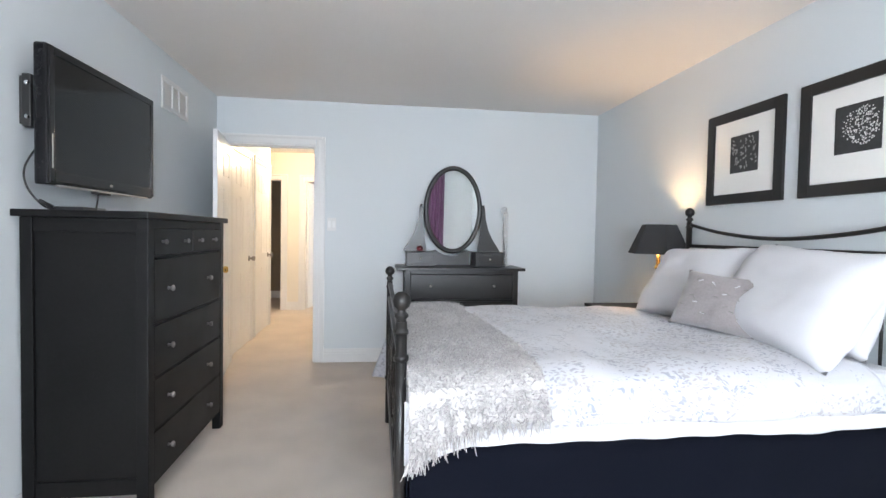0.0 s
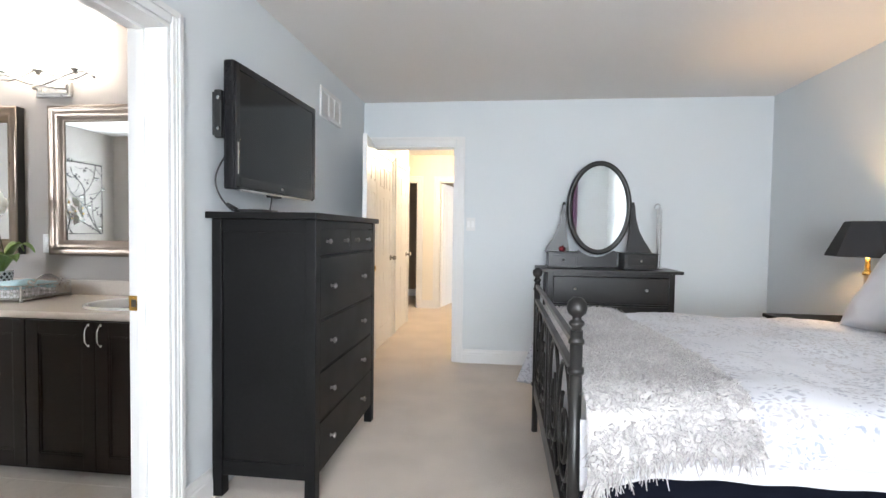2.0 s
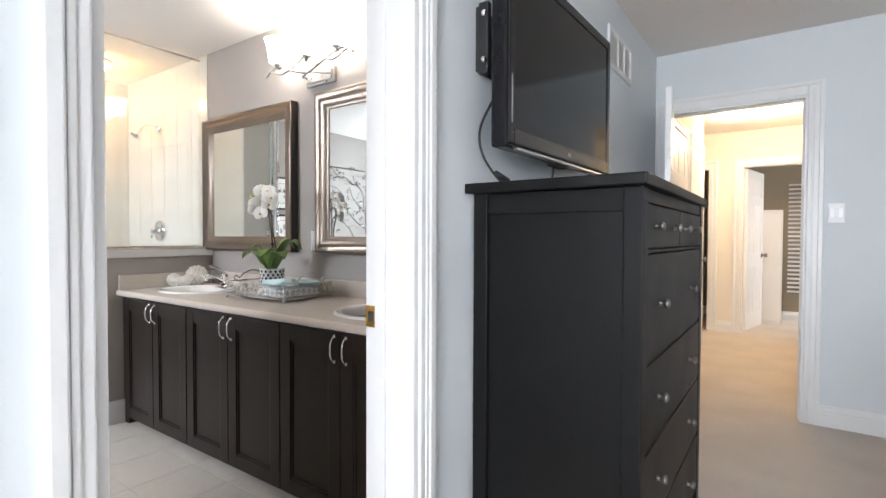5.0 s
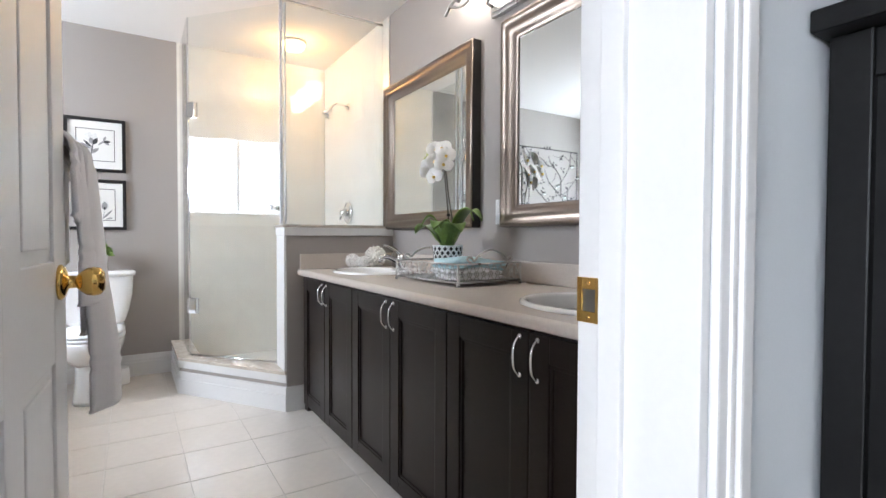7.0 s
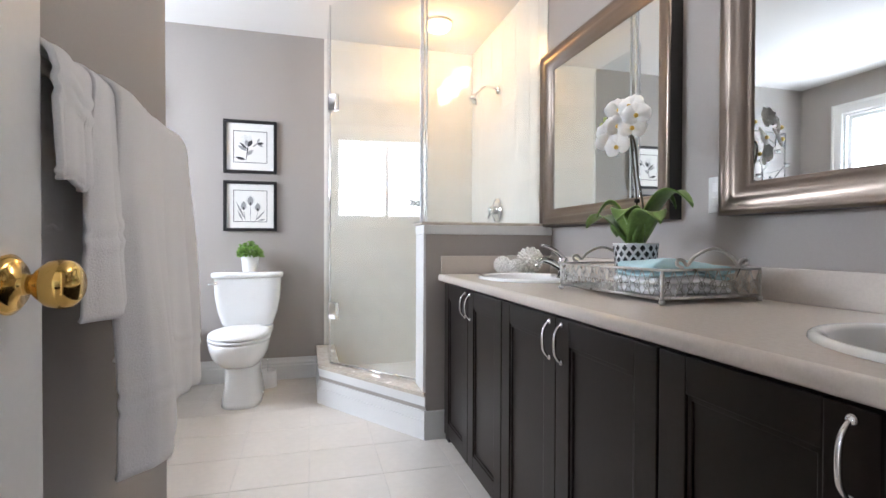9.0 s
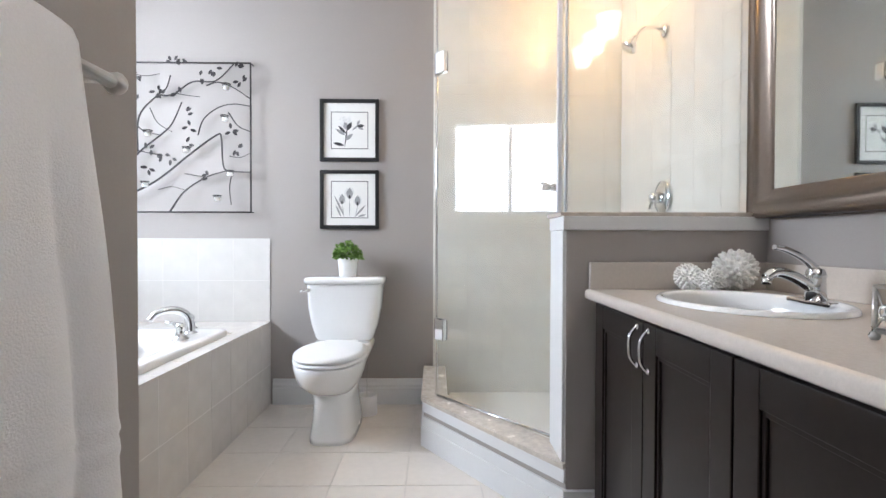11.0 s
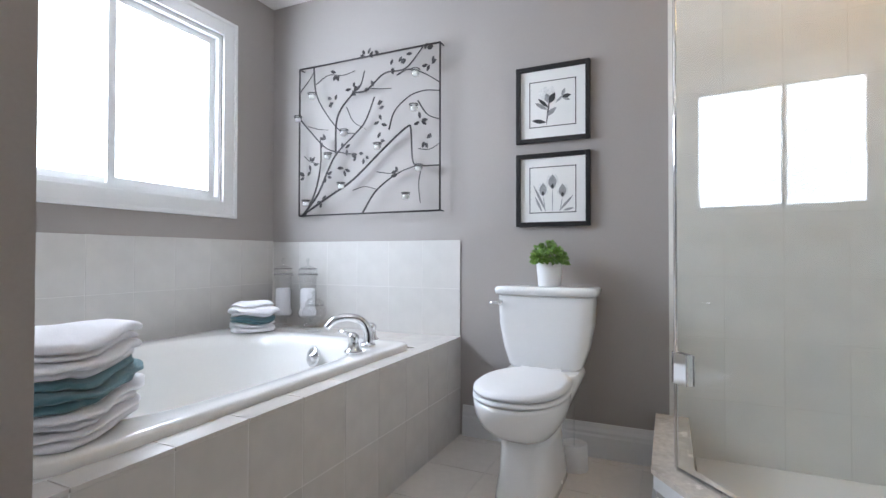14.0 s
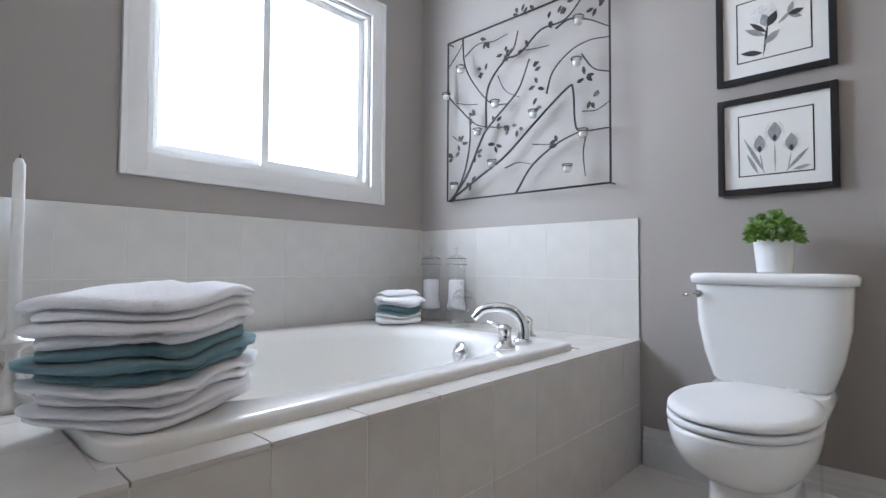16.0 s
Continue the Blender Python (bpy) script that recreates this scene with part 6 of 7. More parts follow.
G0, G1, GT = Vector((-4.268, 2.270, 0)), Vector((-4.824, 1.790, 0)), 2.445
dirn = (G1 - G0).normalized()
out_n = Vector((dirn.y, -dirn.x, 0))
if out_n.y > 0:
    out_n = -out_n
side = glass_sheet("shower_side_panel", Vector((-4.252, 2.914, 0)), Vector((-4.252, 2.250, 0)), 1.094, GT, "fixed clear shower glass panel on the half wall")
wpart("edge_channel", box(-4.260, 2.250, 1.0925, -4.244, 2.915, 1.100, 0.001), M["nickel"], side)
wpart("edge_strip", box(-4.261, 2.232, 1.094, -4.243, 2.248, GT, 0.002), M["seal"], side, "pale vertical edge seal")
wpart("header", box(-4.259, 2.250, GT, -4.245, 2.915, GT + 0.012, 0.002), M["nickel"], side)
glass_sheet("shower_return_panel", G1 + Vector((-0.012, 0, 0)), Vector((-5.428, 1.793, 0)), 0.234, GT, "fixed clear shower glass return panel")
sd = glass_sheet("shower_door", G0 + dirn * 0.01, G1 - dirn * 0.008, 0.245, GT, "frameless clear glass shower door with chrome hinges")
for z in (0.567, 1.846):
    hm = Matrix.Translation(G1 - dirn * 0.03 + Vector((0, 0, z))) @ Matrix.Rotation(math.atan2(dirn.y, dirn.x), 4, "Z")
    wpart("hinge", bx(bmesh.new(), -0.03, -0.013, -0.045, 0.03, 0.013, 0.045, 0.004, m=hm), M["chrome"], sd, "square chrome glass hinge")
    hm = Matrix.Translation(G1 + Vector((-0.045, 0, z)))
    wpart("hinge", bx(bmesh.new(), -0.025, -0.012, -0.04, 0.025, 0.012, 0.04, 0.004, m=hm), M["chrome"], sd, "square chrome glass hinge")
kp = G0 + dirn * 0.075
for s in (1, -1):
    wpart("door_knob", lathe(bmesh.new(), [(0, 0.004), (0.010, 0.004), (0.010, 0.016), (0.017, 0.020), (0.017, 0.046), (0.014, 0.049), (0, 0.049)], seg=20, m=aim(kp + Vector((0, 0, 1.20)), out_n * s)), M["chrome"], sd, "round chrome knob")
wpart("edge_seal", tube(bmesh.new(), [G1 + Vector((0, 0, 0.245)), G1 + Vector((0, 0, GT))], 0.006, 8), M["chrome"], sd, "bright hinge-side seal")
wpart("latch_seal", tube(bmesh.new(), [G0 + Vector((0, 0, 0.245)), G0 + Vector((0, 0, GT))], 0.006, 8), M["seal"], sd, "pale latch-side seal")
wpart("bottom_sweep", tube(bmesh.new(), [G0 + dirn * 0.01 + Vector((0, 0, 0.242)), G1 - dirn * 0.008 + Vector((0, 0, 0.242))], 0.007, 8), M["chrome"], sd, "metal sweep under the glass")

head = thing("wall_shower", pose(-4.85, 2.91, 2.02), "chrome shower head on a curved arm", "shower head")
wpart("arm", tube(bmesh.new(), curve([(-4.85, 2.905, 2.03), (-4.85, 2.86, 2.045), (-4.85, 2.80, 2.035), (-4.85, 2.76, 1.99)], 6), 0.0095, 10), M["chrome"], head)
wpart("flange", lathe(bmesh.new(), [(0, 0), (0.03, 0), (0.028, 0.006), (0.012, 0.012), (0, 0.012)], seg=20, m=aim((-4.85, 2.906, 2.03), (0, -1, 0))), M["chrome"], head)
wpart("rose", lathe(bmesh.new(), [(0, 0), (0.014, 0), (0.016, 0.02), (0.038, 0.055), (0.040, 0.066), (0, 0.068)], seg=22, m=aim((-4.85, 2.765, 1.997), (0, -0.55, -0.85))), M["chrome"], head)
val = thing("shower_valve", pose(-4.85, 2.90, 1.21), "round chrome shower valve with lever", "shower valve")
wpart("plate", lathe(bmesh.new(), [(0, 0), (0.085, 0), (0.082, 0.008), (0.04, 0.016), (0, 0.016)], seg=30, m=aim((-4.85, 2.906, 1.21), (0, -1, 0))), M["chrome"], val)
wpart("handle", lathe(bmesh.new(), [(0, 0), (0.028, 0), (0.026, 0.04), (0.018, 0.05), (0, 0.052)], seg=20, m=aim((-4.85, 2.892, 1.21), (0, -1, 0))), M["chrome"], val)
wpart("lever", tube(bmesh.new(), [(-4.85, 2.855, 1.21), (-4.85, 2.84, 1.15)], 0.008, 8), M["chrome"], val)
sl = thing("shower_ceiling_light", pose(-4.94, 2.51, H), "warm lit frosted dome light in the shower ceiling", "ceiling light")
wpart("base", lathe(bmesh.new(), [(0, 0), (0.095, 0), (0.095, -0.012), (0, -0.012)], seg=26, m=pose(-4.94, 2.51, H - 0.001)), M["trim"], sl)
wpart("dome", lathe(bmesh.new(), [(0.085, -0.012), (0.083, -0.035), (0.06, -0.058), (0.025, -0.068), (0, -0.07)], seg=26, m=pose(-4.94, 2.51, H)), M["lit_dome"], sl)
for c in sl.children:
    c.visible_shadow = False

# ---- bathroom: tub ----
deck = thing("tub_surround", pose(-4.37, 0.15, 0), "tiled tub surround with flat deck", "tub surround")
wpart("front", box(-5.425, 0.70, 0.0, -3.312, 0.7865, 0.495), M["grout"], deck)
bm = bmesh.new()
bx(bm, -5.425, 0.655, 0.40, -3.312, 0.701, 0.4955)
bx(bm, -5.425, -0.495, 0.40, -5.06, 0.655, 0.495)
bx(bm, -3.62, -0.495, 0.40, -3.312, 0.655, 0.495)
bx(bm, -5.06, -0.495, 0.40, -3.62, -0.40, 0.495)
wpart("deck", bm, M["grout"], deck)


def bathtub():
    t = thing("bathtub", pose(-4.36, 0.15, 0.1), "white acrylic drop-in bathtub with oval basin", "bathtub")
    x0, x1, y0, y1 = -5.07, -3.58, -0.43, 0.705
    cx, cy = (x0 + x1) / 2, (y0 + y1) / 2
    n = 72

    def ring(sx, sy, z, e):
        out = []
        for i in range(n):
            a = 2 * math.pi * i / n
            ca, sa = math.cos(a), math.sin(a)
            out.append(bm.verts.new((cx + sx * math.copysign(abs(ca) ** e, ca), cy + sy * math.copysign(abs(sa) ** e, sa), z)))
        return out

    hx, hy = (x1 - x0) / 2, (y1 - y0) / 2
    bm = bmesh.new()
    rings = [ring(hx, hy, 0.4965, 0.12), ring(hx, hy, 0.520, 0.12), ring(hx - 0.004, hy - 0.004, 0.526, 0.12), ring(hx - 0.016, hy - 0.016, 0.529, 0.13), ring(hx - 0.045, hy - 0.045, 0.527, 0.20),
             ring(hx - 0.085, hy - 0.085, 0.526, 0.55), ring(hx - 0.105, hy - 0.10, 0.518, 0.6), ring(hx - 0.13, hy - 0.12, 0.475, 0.62), ring(hx - 0.19, hy - 0.16, 0.30, 0.65), ring(hx - 0.26, hy - 0.21, 0.17, 0.7), ring(hx - 0.40, hy - 0.32, 0.145, 0.8)]
    for a, b in zip(rings, rings[1:]):
        for i in range(n):
            bm.faces.new((a[i], a[(i + 1) % n], b[(i + 1) % n], b[i])).smooth = True
    bm.faces.new(rings[-1])
    wpart("shell", bm, M["acrylic"], t)
    wpart("overflow", lathe(bmesh.new(), [(0, 0), (0.046, 0), (0.046, 0.008), (0.036, 0.015), (0.012, 0.017), (0.010, 0.024), (0, 0.026)], seg=24, m=aim((-4.905, 0.262, 0.450), (1, -0.25, 0.25))), M["chrome"], t, "round chrome overflow plate")


bathtub()
tf = thing("tub_faucet", pose(-4.90, 0.555, 0.528), "chrome arched tub filler with two lever handles", "faucet")
sp = curve([(-4.905, 0.56, 0.527), (-4.907, 0.558, 0.585), (-4.892, 0.54, 0.632), (-4.855, 0.50, 0.654), (-4.81, 0.452, 0.645), (-4.785, 0.425, 0.610)], 7)
wpart("spout", tube(bmesh.new(), sp, [0.023 - 0.009 * i / (len(sp) - 1) for i in range(len(sp))], 14), M["chrome"], tf)
wpart("spout_flange", lathe(bmesh.new(), [(0, 0), (0.036, 0), (0.034, 0.006), (0.026, 0.014), (0, 0.016)], seg=22, m=pose(-4.905, 0.56, 0.5275)), M["chrome"], tf)
for x, y in ((-4.752, 0.590), (-5.035, 0.495)):
    h = wpart("handle", lathe(bmesh.new(), [(0, 0), (0.038, 0), (0.036, 0.007), (0.024, 0.014), (0.020, 0.045), (0.024, 0.060), (0.022, 0.070), (0.010, 0.080), (0, 0.081)], seg=20, m=pose(x, y, 0.5275)), M["chrome"], tf)
    wpart("lever", tube(bmesh.new(), [(x, y, 0.594), (x + 0.012, y - 0.030, 0.606), (x + 0.018, y - 0.062, 0.612)], [0.010, 0.008, 0.0055], 8), M["chrome"], h)

folded("towel_stack", pose(-3.70, 0.505, 0.5285, 0, 0, 32), 0.295, 0.275, [(0.082, 4, M["towel"]), (0.062, 3, M["towel_teal"]), (0.090, 4, M["towel"])], "stack of folded white and teal bath towels on the tub rim", "", 7)
folded("towel_stack", pose(-5.01, -0.235, 0.5285, 0, 0, 50), 0.225, 0.20, [(0.050, 2, M["towel"]), (0.036, 2, M["towel_teal"]), (0.070, 3, M["towel"])], "small stack of white and teal hand towels on the tub", "", 2)


def jar(x, y, z):
    j = thing("apothecary_jar", pose(x, y, z), "tall clear glass lidded jar filled with white cotton", "jar", "jars in the tub corner")
    m = pose(x, y, z) @ Matrix.Diagonal((1.12, 1.12, 1.08, 1))
    wpart("glass", lathe(bmesh.new(), [(0, 0), (0.045, 0), (0.045, 0.008), (0.018, 0.02), (0.018, 0.045), (0.048, 0.062), (0.052, 0.085), (0.042, 0.105), (0.042, 0.275), (0.052, 0.285), (0.052, 0.290)], seg=28, m=m), M["jar_glass"], j).visible_shadow = False
    # the glass doesn't refract; pewter rings stand in for its dark edge lines
    wpart("rim", tube(bmesh.new(), [m @ Vector((0.050 * math.cos(q * 0.2618), 0.050 * math.sin(q * 0.2618), 0.289)) for q in range(24)], 0.003, 6, cyclic=True), M["pewter"], j, "added ring for the dark glass edge at the jar's mouth")
    wpart("cotton", lathe(bmesh.new(), [(0, 0.064), (0.042, 0.066), (0.047, 0.085), (0.038, 0.106), (0.038, 0.205), (0.03, 0.212), (0, 0.21)], seg=24, m=m), M["towel"], j, "white cotton filling")
    wpart("lid", lathe(bmesh.new(), [(0.048, 0.294), (0.048, 0.300), (0.046, 0.316), (0.030, 0.328), (0.006, 0.334), (0.005, 0.350), (0.010, 0.362), (0.006, 0.376), (0, 0.378)], seg=24, m=m), M["jar_glass"], j).visible_shadow = False
    wpart("lid_band", tube(bmesh.new(), [m @ Vector((0.046 * math.cos(q * 0.2618), 0.046 * math.sin(q * 0.2618), 0.318)) for q in range(24)], 0.0025, 6, cyclic=True), M["pewter"], j, "added ring for the dark glass edge on the lid")


jar(-5.325, -0.315, 0.502)
jar(-5.355, -0.155, 0.502)
gj = thing("candy_jar", pose(-5.25, -0.02, 0.502), "low round clear glass footed jar with lid", "jar")
wpart("bowl", lathe(bmesh.new(), [(0, 0), (0.04, 0), (0.04, 0.006), (0.012, 0.016), (0.012, 0.05), (0.045, 0.07), (0.068, 0.105), (0.060, 0.135), (0.048, 0.145)], seg=26, m=pose(-5.25, -0.02, 0.502)), M["jar_glass"], gj).visible_shadow = False
wpart("lid", lathe(bmesh.new(), [(0.052, 0.148), (0.050, 0.160), (0.03, 0.182), (0.010, 0.19), (0.010, 0.20), (0.016, 0.212), (0.010, 0.225), (0, 0.227)], seg=26, m=pose(-5.25, -0.02, 0.502)), M["jar_glass"], gj).visible_shadow = False
cd = thing("candlestick", pose(-3.530, 0.21, 0.502), "silver candlestick with a tall white candle", "candlestick")
wpart("stick", lathe(bmesh.new(), [(0, 0), (0.05, 0), (0.05, 0.012), (0.018, 0.03), (0.022, 0.06), (0.012, 0.09), (0.012, 0.12), (0.042, 0.138), (0.042, 0.142), (0.014, 0.146), (0.014, 0.16), (0, 0.16)], seg=22, m=pose(-3.530, 0.21, 0.502)), M["nickel"], cd)
wpart("candle", lathe(bmesh.new(), [(0, 0.15), (0.0115, 0.15), (0.0105, 0.512), (0.006, 0.524), (0, 0.526)], seg=16, m=pose(-3.530, 0.21, 0.502)), M["wax"], cd, "tall white taper candle")
wpart("wick", tube(bmesh.new(), [(-3.530, 0.21, 1.024), (-3.531, 0.21, 1.036)], 0.0014, 5), M["black"], cd)


# ---- bathroom: toilet and what hangs round it ----
def toilet():
    cy = 1.265
    t = thing("toilet", pose(-5.1, cy, 0), "white two-piece porcelain toilet with closed lid", "toilet")
    w = M["porcelain"]

    def loft(rows, slide=0.0, n=36, cap=(True, True)):
        """rows: centre x, half length, half width, height, squareness."""
        bm = bmesh.new()
        rings = []
        for cx, a, b, z, e in rows:
            r = []
            for i in range(n):
                q = 2 * math.pi * i / n
                c, s = math.cos(q), math.sin(q)
                r.append(bm.verts.new((cx + a * math.copysign(abs(c) ** e, c), cy + slide + b * math.copysign(abs(s) ** e, s), z)))
            rings.append(r)
        for p, q in zip(rings, rings[1:]):
            for i in range(n):
                bm.faces.new((p[i], p[(i + 1) % n], q[(i + 1) % n], q[i])).smooth = True
        if cap[0]:
            bm.faces.new(rings[0][::-1])
        if cap[1]:
            bm.faces.new(rings[-1])
        return bm

    wpart("tank", loft([(-5.305, 0.085, 0.150, 0.425, 0.35), (-5.305, 0.092, 0.165, 0.44, 0.35), (-5.31, 0.10, 0.19, 0.52, 0.32), (-5.313, 0.105, 0.208, 0.62, 0.30), (-5.315, 0.107, 0.214, 0.74, 0.30), (-5.315, 0.107, 0.214, 0.748, 0.30)]), w, t)
    wpart("tank_lid", loft([(-5.315, 0.109, 0.217, 0.748, 0.28), (-5.315, 0.117, 0.228, 0.752, 0.28), (-5.315, 0.119, 0.230, 0.772, 0.28), (-5.315, 0.112, 0.224, 0.784, 0.30), (-5.315, 0.08, 0.19, 0.787, 0.35)]), w, t)
    wpart("bowl", loft([(-4.985, 0.135, 0.098, 0.225, 0.75), (-4.97, 0.180, 0.122, 0.255, 0.8), (-4.95, 0.230, 0.153, 0.30, 0.85), (-4.94, 0.252, 0.169, 0.345, 0.88), (-4.935, 0.258, 0.175, 0.385, 0.88), (-4.935, 0.252, 0.171, 0.398, 0.88)], -0.010), w, t)
    wpart("pedestal", loft([(-5.05, 0.245, 0.118, 0.0, 0.6), (-5.05, 0.242, 0.115, 0.025, 0.6), (-5.055, 0.222, 0.106, 0.10, 0.62), (-5.04, 0.205, 0.100, 0.20, 0.65), (-5.03, 0.20, 0.106, 0.27, 0.7)]), w, t)
    wpart("back_shelf", loft([(-5.26, 0.13, 0.105, 0.25, 0.4), (-5.27, 0.14, 0.155, 0.37, 0.35), (-5.27, 0.14, 0.165, 0.405, 0.35), (-5.27, 0.13, 0.155, 0.425, 0.4)]), w, t)
    wpart("seat", loft([(-4.935, 0.250, 0.171, 0.399, 0.88), (-4.935, 0.257, 0.177, 0.403, 0.88), (-4.935, 0.257, 0.177, 0.414, 0.88), (-4.935, 0.250, 0.171, 0.419, 0.88)], -0.010), M["ceramic"], t)
    wpart("lid", loft([(-4.937, 0.248, 0.170, 0.4215, 0.88), (-4.937, 0.256, 0.177, 0.426, 0.88), (-4.937, 0.254, 0.175, 0.437, 0.88), (-4.937, 0.225, 0.152, 0.445, 0.9), (-4.937, 0.13, 0.085, 0.449, 0.95)], -0.010), M["ceramic"], t)
    for s in (-1, 1):
        wpart("lid_hinge", box(-5.185, cy + s * 0.07 - 0.018, 0.415, -5.15, cy + s * 0.07 + 0.018, 0.442, 0.005), M["ceramic"], t)
        wpart("bolt_cap", lathe(bmesh.new(), [(0.014, 0), (0.013, 0.008), (0.006, 0.014), (0, 0.015)], seg=12, m=pose(-5.05, cy + s * 0.105, 0.02)), M["ceramic"], t)
    hb = tube(bmesh.new(), [(-5.21, 1.075, 0.715), (-5.195, 1.072, 0.715)], 0.012, 12)
    tube(hb, [(-5.197, 1.075, 0.715), (-5.188, 1.045, 0.712), (-5.188, 1.028, 0.709)], 0.006, 8)
    wpart("flush_lever", hb, M["chrome"], t, "small chrome flush lever")


toilet()


def grass_pot():
    g = thing("potted_grass", pose(-5.30, 1.275, 0.7875), "small bushy green plant in a white pot", "plant")
    z0 = 0.7875
    wpart("pot", lathe(bmesh.new(), [(0, 0), (0.047, 0), (0.049, 0.004), (0.058, 0.105), (0.057, 0.108), (0.052, 0.106), (0.050, 0.09), (0, 0.088)], seg=28, m=pose(-5.30, 1.275, z0)), M["ceramic"], g)
    random.seed(3)
    vs, fs_ = [], []
    for k in range(900):
        zz, a = random.uniform(-0.15, 1), random.uniform(0, 6.28)
        rr = math.sqrt(max(0.0, 1 - zz * zz))
        q0 = random.uniform(0.45, 1.0) ** 0.6
        p = Vector((-5.30 + 0.082 * rr * q0 * math.cos(a), 1.275 + 0.082 * rr * q0 * math.sin(a), z0 + 0.112 + 0.088 * max(-0.1, zz) * q0 * (1 + 0.2 * math.sin(3 * a))))
        d = Vector((rr * math.cos(a) + random.gauss(0, 0.5), rr * math.sin(a) + random.gauss(0, 0.5), zz + 0.5 + random.gauss(0, 0.4))).normalized()
        l = random.uniform(0.014, 0.026)
        sd_ = d.cross(Vector((random.gauss(0, 1), random.gauss(0, 1), 0.2))).normalized()
        b = len(vs)
        for q in range(4):
            t = q / 3
            c = p + d * l * (t - 0.3) - Vector((0, 0, 0.3 * l * t * t))
            wd = 0.0052 * (math.sin(math.pi * (0.10 + 0.85 * t)) + 0.05)
            vs += [tuple(c - sd_ * wd), tuple(c + sd_ * wd)]
        for q in range(3):
            fs_.append((b + 2 * q, b + 2 * q + 1, b + 2 * q + 3, b + 2 * q + 2))
    me = bpy.data.meshes.new("blades")
    me.from_pydata(vs, [], fs_)
    me.materials.append(M["grass"])
    me.transform(world_of(g).inverted())
    ob = new("foliage", me)
    ob.parent = g
    tagged(ob, "dense small green leaves", "", "", "stuff")


grass_pot()
tb = thing("toilet_brush", pose(-5.258, 1.392, 0), "white toilet brush in a round holder on the floor", "toilet brush")
wpart("holder", lathe(bmesh.new(), [(0, 0), (0.058, 0), (0.060, 0.006), (0.055, 0.11), (0.052, 0.112), (0.048, 0.105), (0, 0.10)], seg=24, m=pose(-5.258, 1.392, 0.0)), M["ceramic"], tb)
wpart("handle", tube(bmesh.new(), [(-5.258, 1.392, 0.09), (-5.258, 1.392, 0.30), (-5.258, 1.392, 0.33)], [0.004, 0.004, 0.007], 10), M["clear"], tb, "clear slim handle")

for z0, z1, kind in ((1.473, 1.846, "lily"), (1.066, 1.420, "tulips")):
    y0, y1 = 1.087, 1.442
    pic = picture("framed_print", -5.43, 1, y0, y1, z0, z1, 0.022, "black framed grey x-ray style print of " + kind, "pictures over the toilet")
    cy, cz = (y0 + y1) / 2, (z0 + z1) / 2
    h = 0.112
    bm = bmesh.new()
    for a, b, c, d in ((cy - h, cy + h, cz - h, cz - h + 0.004), (cy - h, cy + h, cz + h - 0.004, cz + h), (cy - h, cy - h + 0.004, cz - h + 0.0035, cz + h - 0.0035), (cy + h - 0.004, cy + h, cz - h + 0.0035, cz + h - 0.0035)):
        bx(bm, -5.4212, a, c, -5.4203, b, d)
    wpart("fillet", bm, M["frame_black"], pic)
    X = -5.4205
    dark, mid, pale = bmesh.new(), bmesh.new(), bmesh.new()
    if kind == "tulips":
        for k, (u, v, s) in enumerate(((0.0, 0.035, 1.0), (-0.045, 0.0, 0.9), (0.048, -0.008, 0.9))):
            for j, off in enumerate((-0.016, 0.016, 0.0)):
                leaf_flat(pale if j < 2 else mid, (cy + u + off * 0.3 * s, cz + v - 0.035 * s), (cy + u + off * s, cz + v + 0.038 * s), 0.020 * s, X + 0.0002 * (j + 1) + 0.0007 * k)
            leaf_flat(dark, (cy + u, cz + v - 0.032 * s), (cy + u, cz + v - 0.005), 0.006, X + 0.0009 + 0.0007 * k)
            leaf_flat(mid, (cy + u * 1.0, cz + v - 0.03), (cy + u * 0.75, cz - h + 0.006), 0.0022, X + 0.0001 * k)
        for a, b in (((cy - 0.03, cz - h + 0.006), (cy - 0.095, cz + 0.03)), ((cy + 0.03, cz - h + 0.006), (cy + 0.098, cz - 0.03)), ((cy - 0.05, cz - h + 0.006), (cy - 0.085, cz - 0.03)), ((cy + 0.05, cz - h + 0.01), (cy + 0.10, cz - 0.09))):
            leaf_flat(mid, a, b, 0.006, X + 0.0003)
    else:
        leaf_flat(dark, (cy - 0.03, cz - h + 0.006), (cy - 0.012, cz + 0.03), 0.004, X)
        for a, b, w_, bmx in (((-0.03, -0.09), (-0.10, -0.075), 0.010, dark), ((-0.028, -0.06), (0.02, -0.02), 0.012, mid), ((-0.022, -0.03), (-0.085, 0.01), 0.010, mid), ((-0.018, -0.02), (-0.07, 0.03), 0.008, dark), ((-0.015, 0.0), (0.012, 0.05), 0.014, dark), ((-0.015, 0.0), (-0.03, 0.05), 0.016, mid), ((-0.012, 0.01), (-0.01, 0.065), 0.012, pale), ((0.015, 0.0), (0.055, 0.035), 0.006, mid), ((0.045, 0.025), (0.09, 0.03), 0.010, dark), ((0.045, 0.025), (0.06, 0.065), 0.008, mid), ((0.045, 0.025), (0.085, 0.005), 0.008, mid), ((-0.05, 0.02), (-0.03, 0.085), 0.028, pale), ((-0.02, 0.02), (0.0, 0.085), 0.024, pale)):
            leaf_flat(bmx, (cy + a[0], cz + a[1]), (cy + b[0], cz + b[1]), w_, X + (0.0001 if bmx is pale else 0.0004) + 0.0002 * random.random())
    for bmx, tone in ((pale, "print_light"), (mid, "print_grey"), (dark, "print_dark")):
        tagged(wpart("flower", bmx, M[tone], pic), "", "", "", "stuff")


